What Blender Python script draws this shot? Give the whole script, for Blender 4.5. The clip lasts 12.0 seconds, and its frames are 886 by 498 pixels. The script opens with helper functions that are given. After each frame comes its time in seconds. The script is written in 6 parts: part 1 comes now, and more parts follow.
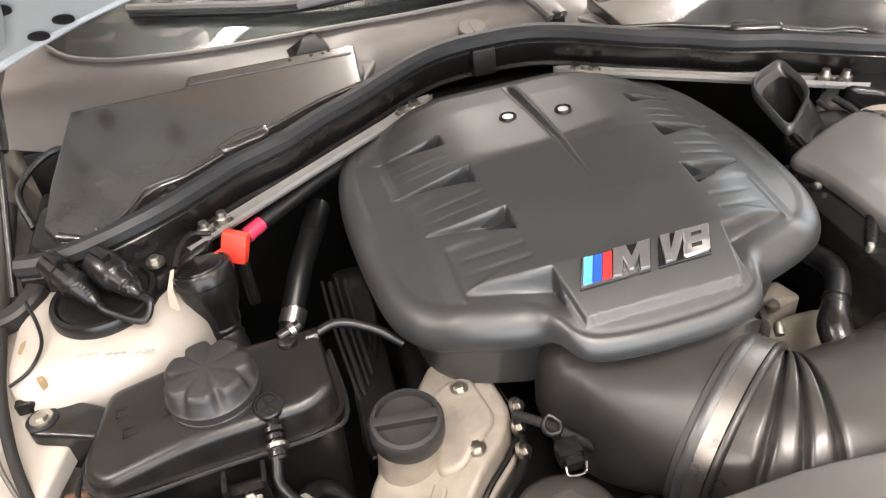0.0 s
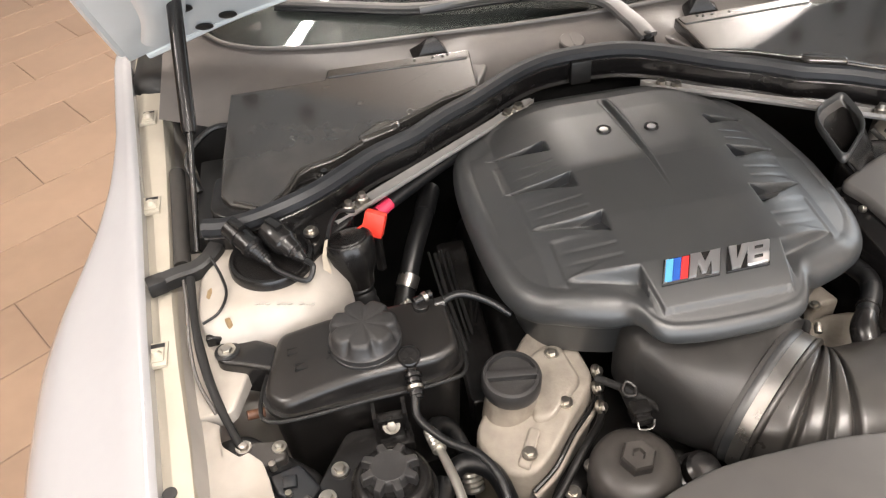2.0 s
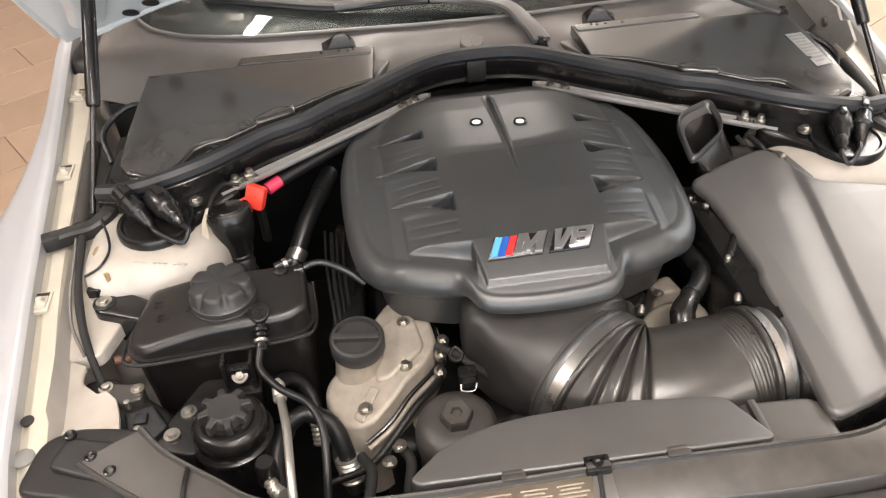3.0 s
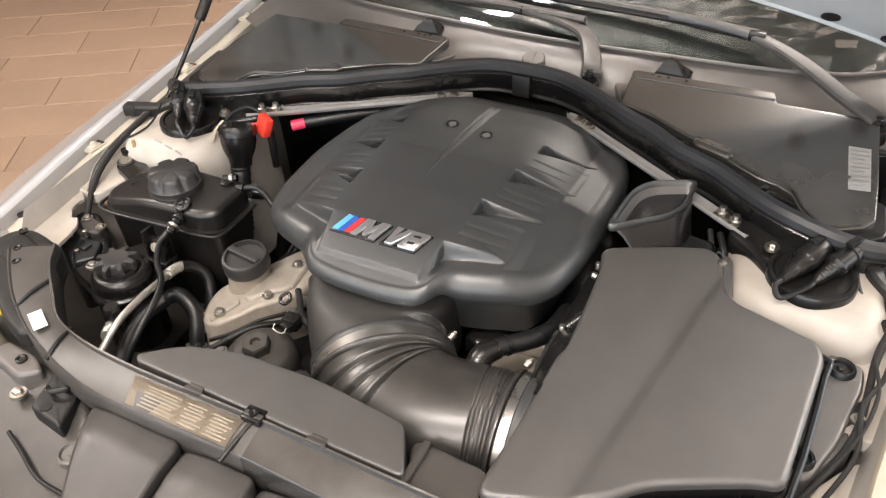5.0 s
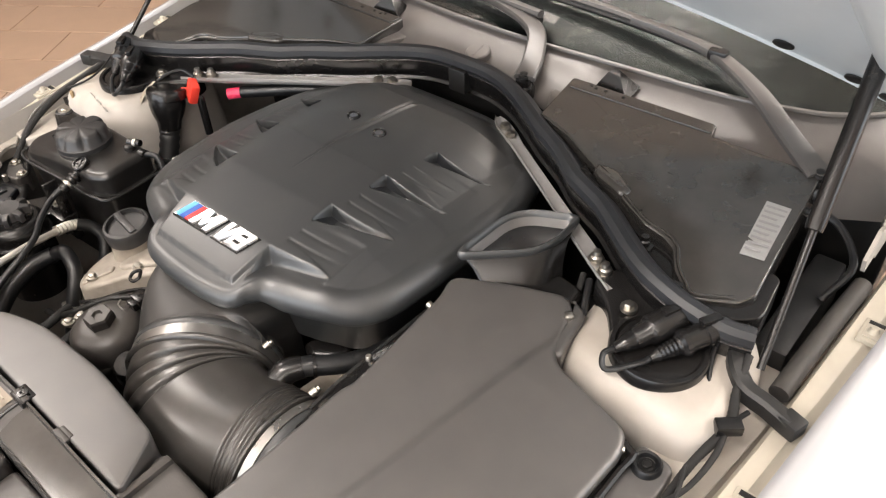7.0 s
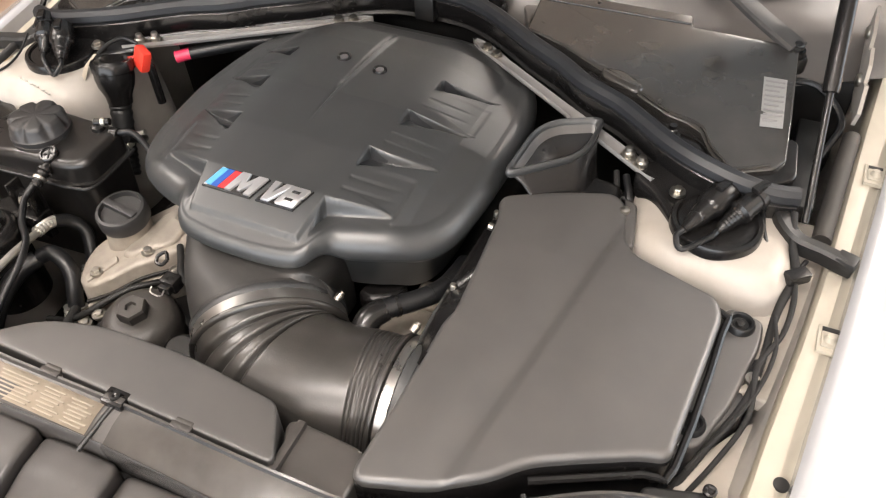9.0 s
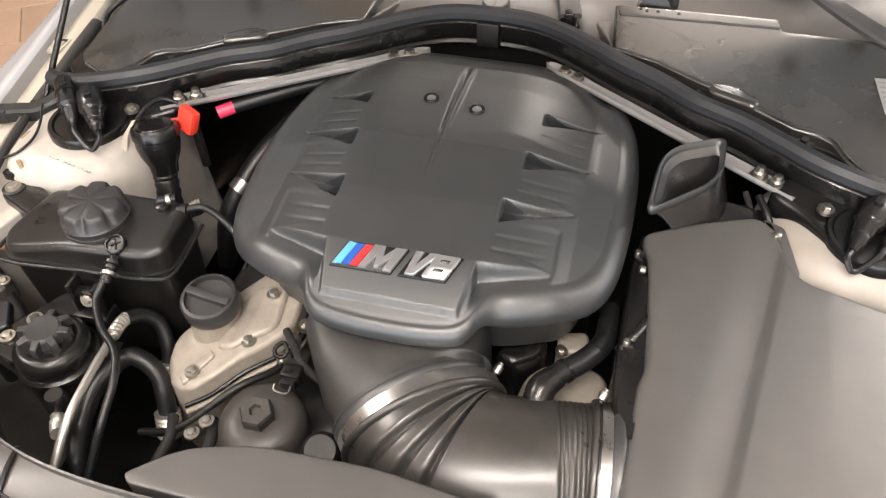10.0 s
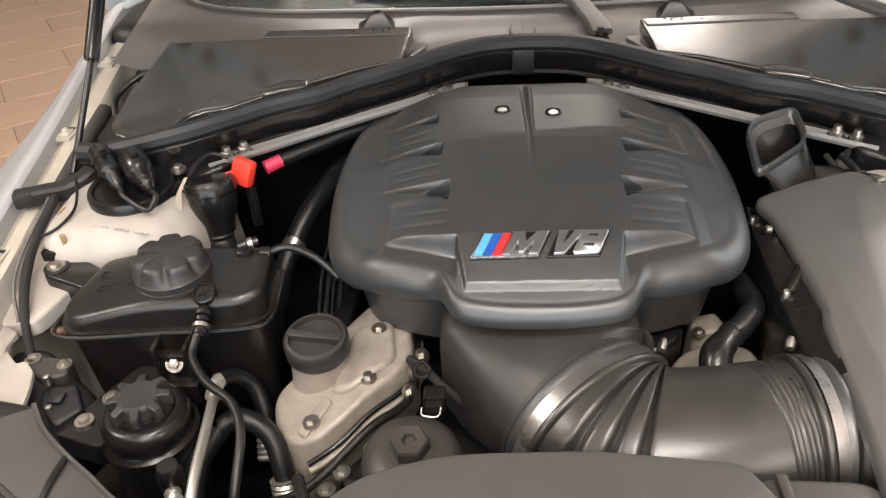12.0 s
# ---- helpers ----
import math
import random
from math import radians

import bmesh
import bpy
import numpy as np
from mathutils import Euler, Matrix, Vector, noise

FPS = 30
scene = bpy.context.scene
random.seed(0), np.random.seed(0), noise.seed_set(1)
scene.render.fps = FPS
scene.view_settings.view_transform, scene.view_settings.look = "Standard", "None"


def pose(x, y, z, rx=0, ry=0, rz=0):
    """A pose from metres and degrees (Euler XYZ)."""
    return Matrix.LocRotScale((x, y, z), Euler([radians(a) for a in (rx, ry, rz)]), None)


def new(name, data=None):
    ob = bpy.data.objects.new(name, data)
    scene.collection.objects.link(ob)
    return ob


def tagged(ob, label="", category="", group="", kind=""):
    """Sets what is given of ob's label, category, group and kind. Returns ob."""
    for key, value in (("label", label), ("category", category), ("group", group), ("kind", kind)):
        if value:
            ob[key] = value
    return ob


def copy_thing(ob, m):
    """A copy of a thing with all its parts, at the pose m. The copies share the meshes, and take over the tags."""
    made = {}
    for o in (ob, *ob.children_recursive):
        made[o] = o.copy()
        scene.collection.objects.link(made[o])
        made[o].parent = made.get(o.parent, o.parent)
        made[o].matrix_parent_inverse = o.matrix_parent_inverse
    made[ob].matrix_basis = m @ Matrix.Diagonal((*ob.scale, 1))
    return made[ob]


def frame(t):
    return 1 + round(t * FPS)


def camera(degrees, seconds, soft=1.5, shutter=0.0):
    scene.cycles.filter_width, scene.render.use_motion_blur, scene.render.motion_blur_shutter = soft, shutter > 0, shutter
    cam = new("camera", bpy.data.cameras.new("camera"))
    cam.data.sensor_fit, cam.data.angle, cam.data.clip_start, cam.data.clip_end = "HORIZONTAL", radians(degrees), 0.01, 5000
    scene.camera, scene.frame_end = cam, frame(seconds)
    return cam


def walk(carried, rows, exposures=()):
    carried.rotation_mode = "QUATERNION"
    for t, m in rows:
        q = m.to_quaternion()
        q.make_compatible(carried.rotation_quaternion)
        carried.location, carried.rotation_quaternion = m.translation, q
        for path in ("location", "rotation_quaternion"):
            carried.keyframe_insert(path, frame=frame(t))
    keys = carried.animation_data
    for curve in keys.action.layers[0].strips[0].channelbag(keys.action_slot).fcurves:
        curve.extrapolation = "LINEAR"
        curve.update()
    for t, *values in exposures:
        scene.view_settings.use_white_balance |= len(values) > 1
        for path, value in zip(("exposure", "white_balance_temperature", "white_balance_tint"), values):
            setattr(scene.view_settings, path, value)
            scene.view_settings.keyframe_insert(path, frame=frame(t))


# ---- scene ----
cam = camera(58.9, 12.0, soft=1.25)
# seconds, place in metres (x across the car, y towards its windscreen, z up), turn in degrees
ROWS = [
    (0.0, -0.2965, -0.7865, 1.3979, 52.2, 5.77, -15.74),
    (0.5, -0.4024, -0.8069, 1.4597, 50.25, 6.2, -21.5),
    (1.0, -0.4262, -0.8463, 1.5308, 49.77, 4.22, -20.72),
    (1.5, -0.4198, -0.8735, 1.5519, 48.9, 2.9, -16.73),
    (2.0, -0.4025, -0.8861, 1.5557, 49.1, 3.98, -11.05),
    (2.5, -0.3445, -0.9303, 1.5657, 49.25, 3.3, -9.97),
    (3.0, -0.208, -1.0206, 1.5663, 50.05, 2.59, -8.03),
    (3.2, -0.1514, -1.0577, 1.5671, 50.19, 2.51, -6.4),
    (4.8, 0.4121, -0.9928, 1.5786, 51.72, 2.27, 24.08),
    (5.0, 0.4681, -0.978, 1.5638, 51.76, 1.93, 27.0),
    (5.5, 0.5678, -0.871, 1.5567, 51.16, 2.14, 33.15),
    (6.0, 0.6343, -0.7769, 1.5589, 50.99, 2.42, 38.44),
    (6.5, 0.6999, -0.6957, 1.5618, 50.07, 2.25, 40.36),
    (7.0, 0.7323, -0.6701, 1.5602, 48.91, 1.92, 40.13),
    (7.2, 0.7386, -0.6715, 1.552, 48.88, 1.6, 39.9),
    (8.8, 0.5605, -0.8031, 1.563, 44.16, 1.44, 26.54),
    (9.0, 0.5094, -0.8438, 1.5652, 44.28, 1.28, 23.88),
    (9.5, 0.356, -0.8527, 1.5612, 43.6, 1.98, 18.8),
    (10.0, 0.1967, -0.8276, 1.5631, 43.6, 1.12, 14.02),
    (10.5, 0.0546, -0.8129, 1.5513, 44.27, 0.31, 8.8),
    (11.0, -0.0403, -0.8214, 1.5471, 44.96, 1.09, 4.73),
    (11.5, -0.0623, -0.8489, 1.5194, 47.96, 1.64, 2.7),
    (12.0, -0.0515, -0.9303, 1.4047, 53.95, 3.1, 2.52),
]
EXPOSURES = [(0.0, 0.46), (1.0, 0.32), (2.0, 0.20), (3.0, 0.14), (5.0, 0.12), (7.0, 0.14), (9.0, 0.20), (10.5, 0.36), (11.5, 0.30), (12.0, 0.02)]
walk(cam, [(t, pose(x, y, z, rx, ry, rz)) for t, x, y, z, rx, ry, rz in ROWS], EXPOSURES)

# ---- world and lights ----
world = bpy.data.worlds.new("room_air")
world.use_nodes = True
world.node_tree.nodes["Background"].inputs[0].default_value = (0.9, 0.95, 1.0, 1)
world.node_tree.nodes["Background"].inputs[1].default_value = 0.02
scene.world = world

CEILING = 3.6
LAMP_POWER, UP_POWER, LAMP_Z, LAMP_TURN = 44.0, 34.0, 3.2, 14.0
# only the tube at (-0.73, 0.957) is known; the others are added unseen
LAMP_SPOTS = [(-2.6, -3.2), (0.2, -3.2), (3.0, -3.2), (-2.7, -0.5), (0.1, -1.5), (-0.73, 0.957), (2.5, 2.2), (3.3, 1.4), (2.9, 3.3), (4.3, 4.2), (0.9, 4.0)]
FRONT_FILL_OPENING = (-3.2, 3.2, 0.35, 2.75)
SIDE_FILL_OPENING = (0.6, 5.0, 0.5, 3.2)


def area_lamp(x, y, power, up):
    data = bpy.data.lights.new("tube_light", "AREA")
    data.shape, data.size, data.size_y = "RECTANGLE", 1.2, 0.06
    data.energy, data.color = power, (1.0, 0.91, 0.85)
    ob = new("tube_light", data)
    ob.matrix_world = pose(x, y, LAMP_Z + 0.006, 180, 0, LAMP_TURN) if up else pose(x, y, LAMP_Z - 0.086, 0, 0, LAMP_TURN)
    return ob


for spot in LAMP_SPOTS:
    area_lamp(*spot, LAMP_POWER, False)
    # added upward light, to brighten the unseen ceiling that glossy parts reflect
    area_lamp(*spot, UP_POWER, True)

# cool fill behind the camera: an unseen, added window that brightens the bonnet's underside
front_fill = bpy.data.lights.new("added_front_fill", "AREA")
front_fill.shape, front_fill.size, front_fill.size_y = "RECTANGLE", FRONT_FILL_OPENING[1] - FRONT_FILL_OPENING[0], FRONT_FILL_OPENING[3] - FRONT_FILL_OPENING[2]
front_fill.energy, front_fill.color = 200.0, (0.90, 0.94, 1.0)
new("added_front_fill", front_fill).matrix_world = pose(0, -5.06, (FRONT_FILL_OPENING[2] + FRONT_FILL_OPENING[3]) / 2, 90, 0, 0)

# cool fill from the right: an unseen, added side window to lift right-hand sheen
side_fill = bpy.data.lights.new("added_side_fill", "AREA")
side_fill.shape, side_fill.size, side_fill.size_y = "RECTANGLE", SIDE_FILL_OPENING[1] - SIDE_FILL_OPENING[0], SIDE_FILL_OPENING[3] - SIDE_FILL_OPENING[2]
side_fill.energy, side_fill.color = 150.0, (0.86, 0.93, 1.0)
new("added_side_fill", side_fill).matrix_world = pose(6.06, (SIDE_FILL_OPENING[0] + SIDE_FILL_OPENING[1]) / 2, (SIDE_FILL_OPENING[2] + SIDE_FILL_OPENING[3]) / 2, 90, 0, 90)

# ---- materials ----


def surface(name, base, rough=0.5, metal=0.0, vary=0.12, grain=60.0, blotch=9.0, bump=0.0, bump_scale=400.0,
            dust=0.0, dust_colour=(0.42, 0.38, 0.33), rough_vary=0.12, coat=0.0, random=0.0, emit=0.0, spec=0.5):
    """A node material with variation at two scales, fine relief and settled dust on faces that look up."""
    m = bpy.data.materials.new(name)
    m.use_nodes = True
    nt = m.node_tree
    bsdf = nt.nodes["Principled BSDF"]
    bsdf.inputs["Metallic"].default_value = metal
    bsdf.inputs["Coat Weight"].default_value = coat
    bsdf.inputs["Specular IOR Level"].default_value = spec
    bsdf.inputs["Coat Roughness"].default_value = 0.08
    coord = nt.nodes.new("ShaderNodeTexCoord")

    def noise_tex(scale, detail):
        n = nt.nodes.new("ShaderNodeTexNoise")
        n.inputs["Scale"].default_value, n.inputs["Detail"].default_value = scale, detail
        nt.links.new(coord.outputs["Object"], n.inputs["Vector"])
        return n

    def math_node(op, a, b):
        n = nt.nodes.new("ShaderNodeMath")
        n.operation = op
        for i, v in enumerate((a, b)):
            if isinstance(v, (int, float)):
                n.inputs[i].default_value = v
            else:
                nt.links.new(v, n.inputs[i])
        return n.outputs[0]

    fine, wide = noise_tex(grain, 5), noise_tex(blotch, 4)
    mixed = math_node("ADD", math_node("MULTIPLY", fine.outputs[0], 0.5), math_node("MULTIPLY", wide.outputs[0], 0.5))
    value = math_node("ADD", math_node("MULTIPLY", mixed, 4 * vary), 1 - 2 * vary)
    if random:
        info = nt.nodes.new("ShaderNodeObjectInfo")
        value = math_node("MULTIPLY", value, math_node("ADD", math_node("MULTIPLY", info.outputs["Random"], 2 * random), 1 - random))
    tint = nt.nodes.new("ShaderNodeMix")
    tint.data_type, tint.blend_type = "RGBA", "MULTIPLY"
    tint.inputs[0].default_value = 1.0
    tint.inputs[6].default_value = (*base, 1)
    nt.links.new(value, tint.inputs[7])
    colour = tint.outputs[2]
    if dust:
        geo = nt.nodes.new("ShaderNodeNewGeometry")
        sep = nt.nodes.new("ShaderNodeSeparateXYZ")
        nt.links.new(geo.outputs["Normal"], sep.inputs[0])
        patches = noise_tex(23.0, 6)
        amount = math_node("MULTIPLY", math_node("MAXIMUM", sep.outputs[2], 0.0), math_node("MULTIPLY", patches.outputs[0], 2 * dust))
        over = nt.nodes.new("ShaderNodeMix")
        over.data_type = "RGBA"
        nt.links.new(amount, over.inputs[0])
        nt.links.new(colour, over.inputs[6])
        over.inputs[7].default_value = (*dust_colour, 1)
        colour = over.outputs[2]
    nt.links.new(colour, bsdf.inputs["Base Color"])
    r = math_node("ADD", math_node("MULTIPLY", mixed, 2 * rough_vary), rough - rough_vary)
    nt.links.new(r, bsdf.inputs["Roughness"])
    if bump:
        tex = noise_tex(bump_scale, 3)
        b = nt.nodes.new("ShaderNodeBump")
        b.inputs["Strength"].default_value, b.inputs["Distance"].default_value = bump, 0.001
        nt.links.new(tex.outputs[0], b.inputs["Height"])
        nt.links.new(b.outputs[0], bsdf.inputs["Normal"])
    if emit:
        bsdf.inputs["Emission Color"].default_value = (*base, 1)
        bsdf.inputs["Emission Strength"].default_value = emit
    return m


def glass(name, tint):
    m = bpy.data.materials.new(name)
    m.use_nodes = True
    bsdf = m.node_tree.nodes["Principled BSDF"]
    bsdf.inputs["Base Color"].default_value = (*tint, 1)
    bsdf.inputs["Roughness"].default_value = 0.02
    bsdf.inputs["Transmission Weight"].default_value = 1.0
    bsdf.inputs["IOR"].default_value = 1.5
    return m


M_COVER = surface("cover_plastic", (0.0300, 0.0322, 0.0336), 0.40, spec=1.0, vary=0.05, bump=0.06, bump_scale=900, dust=0.02, rough_vary=0.06)
# blue-black: shade put into the cover's slots, and a connector's own colour
M_BLUEBLACK = surface("blue_black_plastic", (0.010, 0.0115, 0.014), 0.34, spec=0.7, vary=0.05, bump=0.04, bump_scale=900)
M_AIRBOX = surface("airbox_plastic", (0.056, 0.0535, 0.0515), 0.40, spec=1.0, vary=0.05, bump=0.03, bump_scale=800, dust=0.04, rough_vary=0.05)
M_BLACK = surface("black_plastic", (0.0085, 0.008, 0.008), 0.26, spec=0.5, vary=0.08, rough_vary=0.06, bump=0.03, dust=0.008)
M_DULL = surface("dull_black_plastic", (0.008, 0.008, 0.008), 0.45, vary=0.25, bump=0.2, dust=0.008)
M_RUBBER = surface("black_rubber", (0.008, 0.0084, 0.0092), 0.38, vary=0.2, bump=0.12, dust=0.005)
M_BOOT = surface("intake_rubber", (0.020, 0.019, 0.018), 0.30, spec=0.75, vary=0.35, bump=0.08, dust=0.06, rough_vary=0.08)
M_COWL = surface("cowl_plastic", (0.092, 0.084, 0.079), 0.42, spec=0.7, vary=0.10, bump=0.15, dust=0.07)
M_FILTER = surface("filter_cover_plastic", (0.026, 0.0245, 0.023), 0.19, spec=1.0, vary=0.10, bump=0.05, dust=0.04, rough_vary=0.05)
M_PAINT = surface("white_car_paint", (0.395, 0.395, 0.405), 0.25, vary=0.02, coat=0.8, rough_vary=0.03)
M_INNER = surface("white_inner_paint", (0.45, 0.425, 0.39), 0.45, vary=0.20, grain=30, blotch=14, dust=0.26, dust_colour=(0.36, 0.29, 0.20), bump=0.05)
M_LEDGE = surface("cream_ledge_paint", (0.47, 0.435, 0.36), 0.4, vary=0.12, grain=30, dust=0.14, dust_colour=(0.36, 0.31, 0.24))
M_HOODIN = surface("hood_inner_paint", (0.60, 0.665, 0.70), 0.35, vary=0.04, coat=0.4)
M_STEEL = surface("galvanised_steel", (0.52, 0.505, 0.48), 0.30, metal=0.95, vary=0.16, bump=0.1)
M_CHROME = surface("chrome", (0.61, 0.61, 0.62), 0.32, metal=1.0, vary=0.12, rough_vary=0.04)
M_BOLT = surface("bolt_steel", (0.47, 0.445, 0.40), 0.35, metal=1.0, vary=0.2)
M_CAST = surface("cast_magnesium", (0.33, 0.295, 0.25), 0.50, metal=0.2, vary=0.34, bump=0.35, bump_scale=300, dust=0.12)
M_DARKMETAL = surface("dark_engine_metal", (0.010, 0.0095, 0.009), 0.45, metal=0.3, vary=0.3, bump=0.4, bump_scale=150)
M_RED = surface("red_plastic", (0.72, 0.05, 0.03), 0.4, vary=0.06)
M_PINK = surface("pink_plastic", (0.75, 0.05, 0.12), 0.4, vary=0.06)
M_BLUE = surface("badge_blue", (0.02, 0.08, 0.34), 0.42, spec=0.25, vary=0.05)
M_LIGHTBLUE = surface("badge_light_blue", (0.10, 0.36, 0.64), 0.42, spec=0.25, vary=0.05)
M_BADGERED = surface("badge_red", (0.56, 0.03, 0.03), 0.42, spec=0.25, vary=0.05)
M_WHITE = surface("white_plastic", (0.75, 0.73, 0.7), 0.4, vary=0.06)
M_SILVERSTICK = surface("worn_silver_sticker", (0.30, 0.25, 0.19), 0.35, metal=0.4, vary=0.3, grain=25, dust=0.1)
M_SEAL = surface("seal_rubber", (0.011, 0.0125, 0.0150), 0.50, spec=0.6, vary=0.2, bump=0.10, dust=0.004)
M_TANK = surface("tank_plastic", (0.0095, 0.0088, 0.0084), 0.32, spec=0.6, vary=0.12, rough_vary=0.10, blotch=16, bump=0.10, bump_scale=240, dust=0.012)
M_RUST = surface("rust_stain", (0.30, 0.21, 0.11), 0.8, vary=0.35, grain=160, blotch=60)
M_LABEL = surface("metal_label", (0.38, 0.375, 0.365), 0.42, metal=0.3, vary=0.14, grain=300)
M_LABELINK = surface("label_ink", (0.26, 0.255, 0.25), 0.5, vary=0.2, grain=400)
M_CAPGREY = surface("cap_plastic", (0.026, 0.0255, 0.026), 0.42, vary=0.2, bump=0.15, dust=0.02)
M_CLOTH = surface("cloth_tape", (0.013, 0.0125, 0.012), 0.8, vary=0.3, bump=0.5, bump_scale=500)
M_ALU = surface("aluminium_tube", (0.62, 0.6, 0.55), 0.38, metal=0.8, vary=0.1)
M_TILE = surface("wood_look_tile", (0.285, 0.197, 0.138), 0.42, vary=0.14, grain=14, blotch=2.5, random=0.08, bump=0.08)
M_GROUT = surface("grout", (0.16, 0.11, 0.08), 0.8, vary=0.15)
M_WALL = surface("wall_paint", (0.72, 0.70, 0.66), 0.7, vary=0.03)
M_CEIL = surface("ceiling_paint", (0.78, 0.77, 0.74), 0.8, vary=0.03)
M_GLOW = surface("tube_glow", (1.0, 0.94, 0.86), 0.5, vary=0.0, emit=9.0)
M_LAMPBODY = surface("lamp_housing", (0.7, 0.7, 0.7), 0.5, vary=0.04)
M_GLASS = glass("windscreen_glass", (0.34, 0.40, 0.39))
M_YELLOW = surface("yellow_plastic", (0.7, 0.55, 0.02), 0.4)
M_PINKISH = surface("brown_copper", (0.12, 0.055, 0.03), 0.5, vary=0.3)
M_RAIL = surface("rail_plastic", (0.040, 0.0365, 0.034), 0.38, spec=0.8, vary=0.14, bump=0.06, dust=0.04)
M_RAILGLOSS = surface("glossy_rail_plastic", (0.020, 0.019, 0.0185), 0.20, spec=0.9, vary=0.3, rough_vary=0.10, dust=0.08)
M_FADED = surface("faded_print", (0.37, 0.32, 0.25), 0.5, vary=0.15, grain=90)
M_HOUSING = surface("grey_brown_plastic", (0.034, 0.031, 0.029), 0.42, vary=0.2, bump=0.12, dust=0.05)
M_DIMWALL = surface("dimmed_wall_paint", (0.16, 0.13, 0.11), 0.6, vary=0.1)
M_BRACE = surface("bare_brace_steel", (0.48, 0.47, 0.455), 0.36, metal=0.45, vary=0.15, bump=0.1)
M_NECK = surface("neck_plastic", (0.024, 0.0235, 0.023), 0.46, vary=0.08, bump=0.1, dust=0.04)
M_FELT = surface("insulation_felt", (0.14, 0.138, 0.135), 0.9, spec=0.2, vary=0.2, bump=0.5, bump_scale=300)
M_SEALPLUG = surface("grey_plug_rubber", (0.20, 0.195, 0.185), 0.6, vary=0.1)
M_FAINT = surface("faint_print", (0.45, 0.425, 0.385), 0.5, vary=0.2)
M_SCOOP = surface("scoop_plastic", (0.034, 0.031, 0.030), 0.42, spec=0.7, vary=0.12, bump=0.05, dust=0.03)
M_STRIP = surface("matte_strip_plastic", (0.035, 0.033, 0.031), 0.6, spec=0.3, vary=0.12, bump=0.1, dust=0.05)
M_WIPER = surface("wiper_paint", (0.066, 0.063, 0.061), 0.36, spec=0.7, vary=0.08, dust=0.06)

# ---- mesh tools ----


def mesh_bm(verts, faces):
    bm = bmesh.new()
    vs = [bm.verts.new(v) for v in verts]
    for f in faces:
        if len(set(f)) > 2:
            try:
                bm.faces.new([vs[i] for i in f])
            except ValueError:
                pass
    return bm


def part(name, bm, material, parent=None, label="", sharp=38):
    """One mesh object from a bmesh, under a thing or a part."""
    bmesh.ops.recalc_face_normals(bm, faces=bm.faces)
    me = bpy.data.meshes.new(name)
    bm.to_mesh(me)
    bm.free()
    me.materials.append(material)
    for p in me.polygons:
        p.use_smooth = True
    me.set_sharp_from_angle(angle=radians(sharp))
    ob = new(name, me)
    if parent is not None:
        ob.parent = parent
        ob.matrix_parent_inverse = parent.matrix_basis.inverted() if parent.parent is None else (parent.parent.matrix_basis @ parent.matrix_parent_inverse @ parent.matrix_basis).inverted()
    if label:
        ob["label"] = label
    return ob


def thing(name, label, category, at=(0, 0, 0), group="", kind=""):
    ob = new(name)
    ob.empty_display_size = 0.05
    ob.matrix_basis = Matrix.Translation(at)
    return tagged(ob, label, category, group, kind)


def join(*bms):
    out = bmesh.new()
    for b in bms:
        me = bpy.data.meshes.new("piece")
        b.to_mesh(me)
        b.free()
        out.from_mesh(me)
        bpy.data.meshes.remove(me)
    return out


def moved(bm, m):
    bmesh.ops.transform(bm, matrix=m, verts=bm.verts)
    return bm


def box(x0, y0, z0, x1, y1, z1, bevel=0.003, m=None):
    bm = bmesh.new()
    bmesh.ops.create_cube(bm, size=1)
    bmesh.ops.transform(bm, matrix=Matrix.Translation(((x0 + x1) / 2, (y0 + y1) / 2, (z0 + z1) / 2)) @ Matrix.Diagonal((x1 - x0, y1 - y0, z1 - z0, 1)), verts=bm.verts)
    if bevel:
        bmesh.ops.bevel(bm, geom=bm.edges[:], offset=bevel, segments=2, affect="EDGES", profile=0.6)
    return moved(bm, m) if m is not None else bm


def loft(rings, closed=True, cap0=True, cap1=True):
    """Quads between rings of equal length."""
    n = len(rings[0])
    verts = [tuple(p) for r in rings for p in r]
    faces = []
    for k in range(len(rings) - 1):
        for i in range(n if closed else n - 1):
            j = (i + 1) % n
            faces.append((k * n + i, k * n + j, (k + 1) * n + j, (k + 1) * n + i))
    if closed and cap0:
        faces.append(tuple(range(n - 1, -1, -1)))
    if closed and cap1:
        faces.append(tuple((len(rings) - 1) * n + i for i in range(n)))
    return mesh_bm(verts, faces)


def lathe(profile, seg=32, at=(0, 0, 0), axis=(0, 0, 1), lobes=0, lobe_depth=0.0, lobe_from=-1e9, lobe_power=2.0):
    """profile: (radius, height) rows along the axis."""
    turn = Vector((0, 0, 1)).rotation_difference(Vector(axis).normalized()).to_matrix().to_4x4()
    m = Matrix.Translation(at) @ turn
    rings = []
    for r, h in profile:
        ring = []
        for i in range(seg):
            a = 2 * math.pi * i / seg
            rr = max(r, 1e-4)
            if lobes and h >= lobe_from:
                rr *= 1 - lobe_depth * (0.5 - 0.5 * math.cos(lobes * a)) ** lobe_power
            ring.append(m @ Vector((rr * math.cos(a), rr * math.sin(a), h)))
        rings.append(ring)
    return loft(rings)


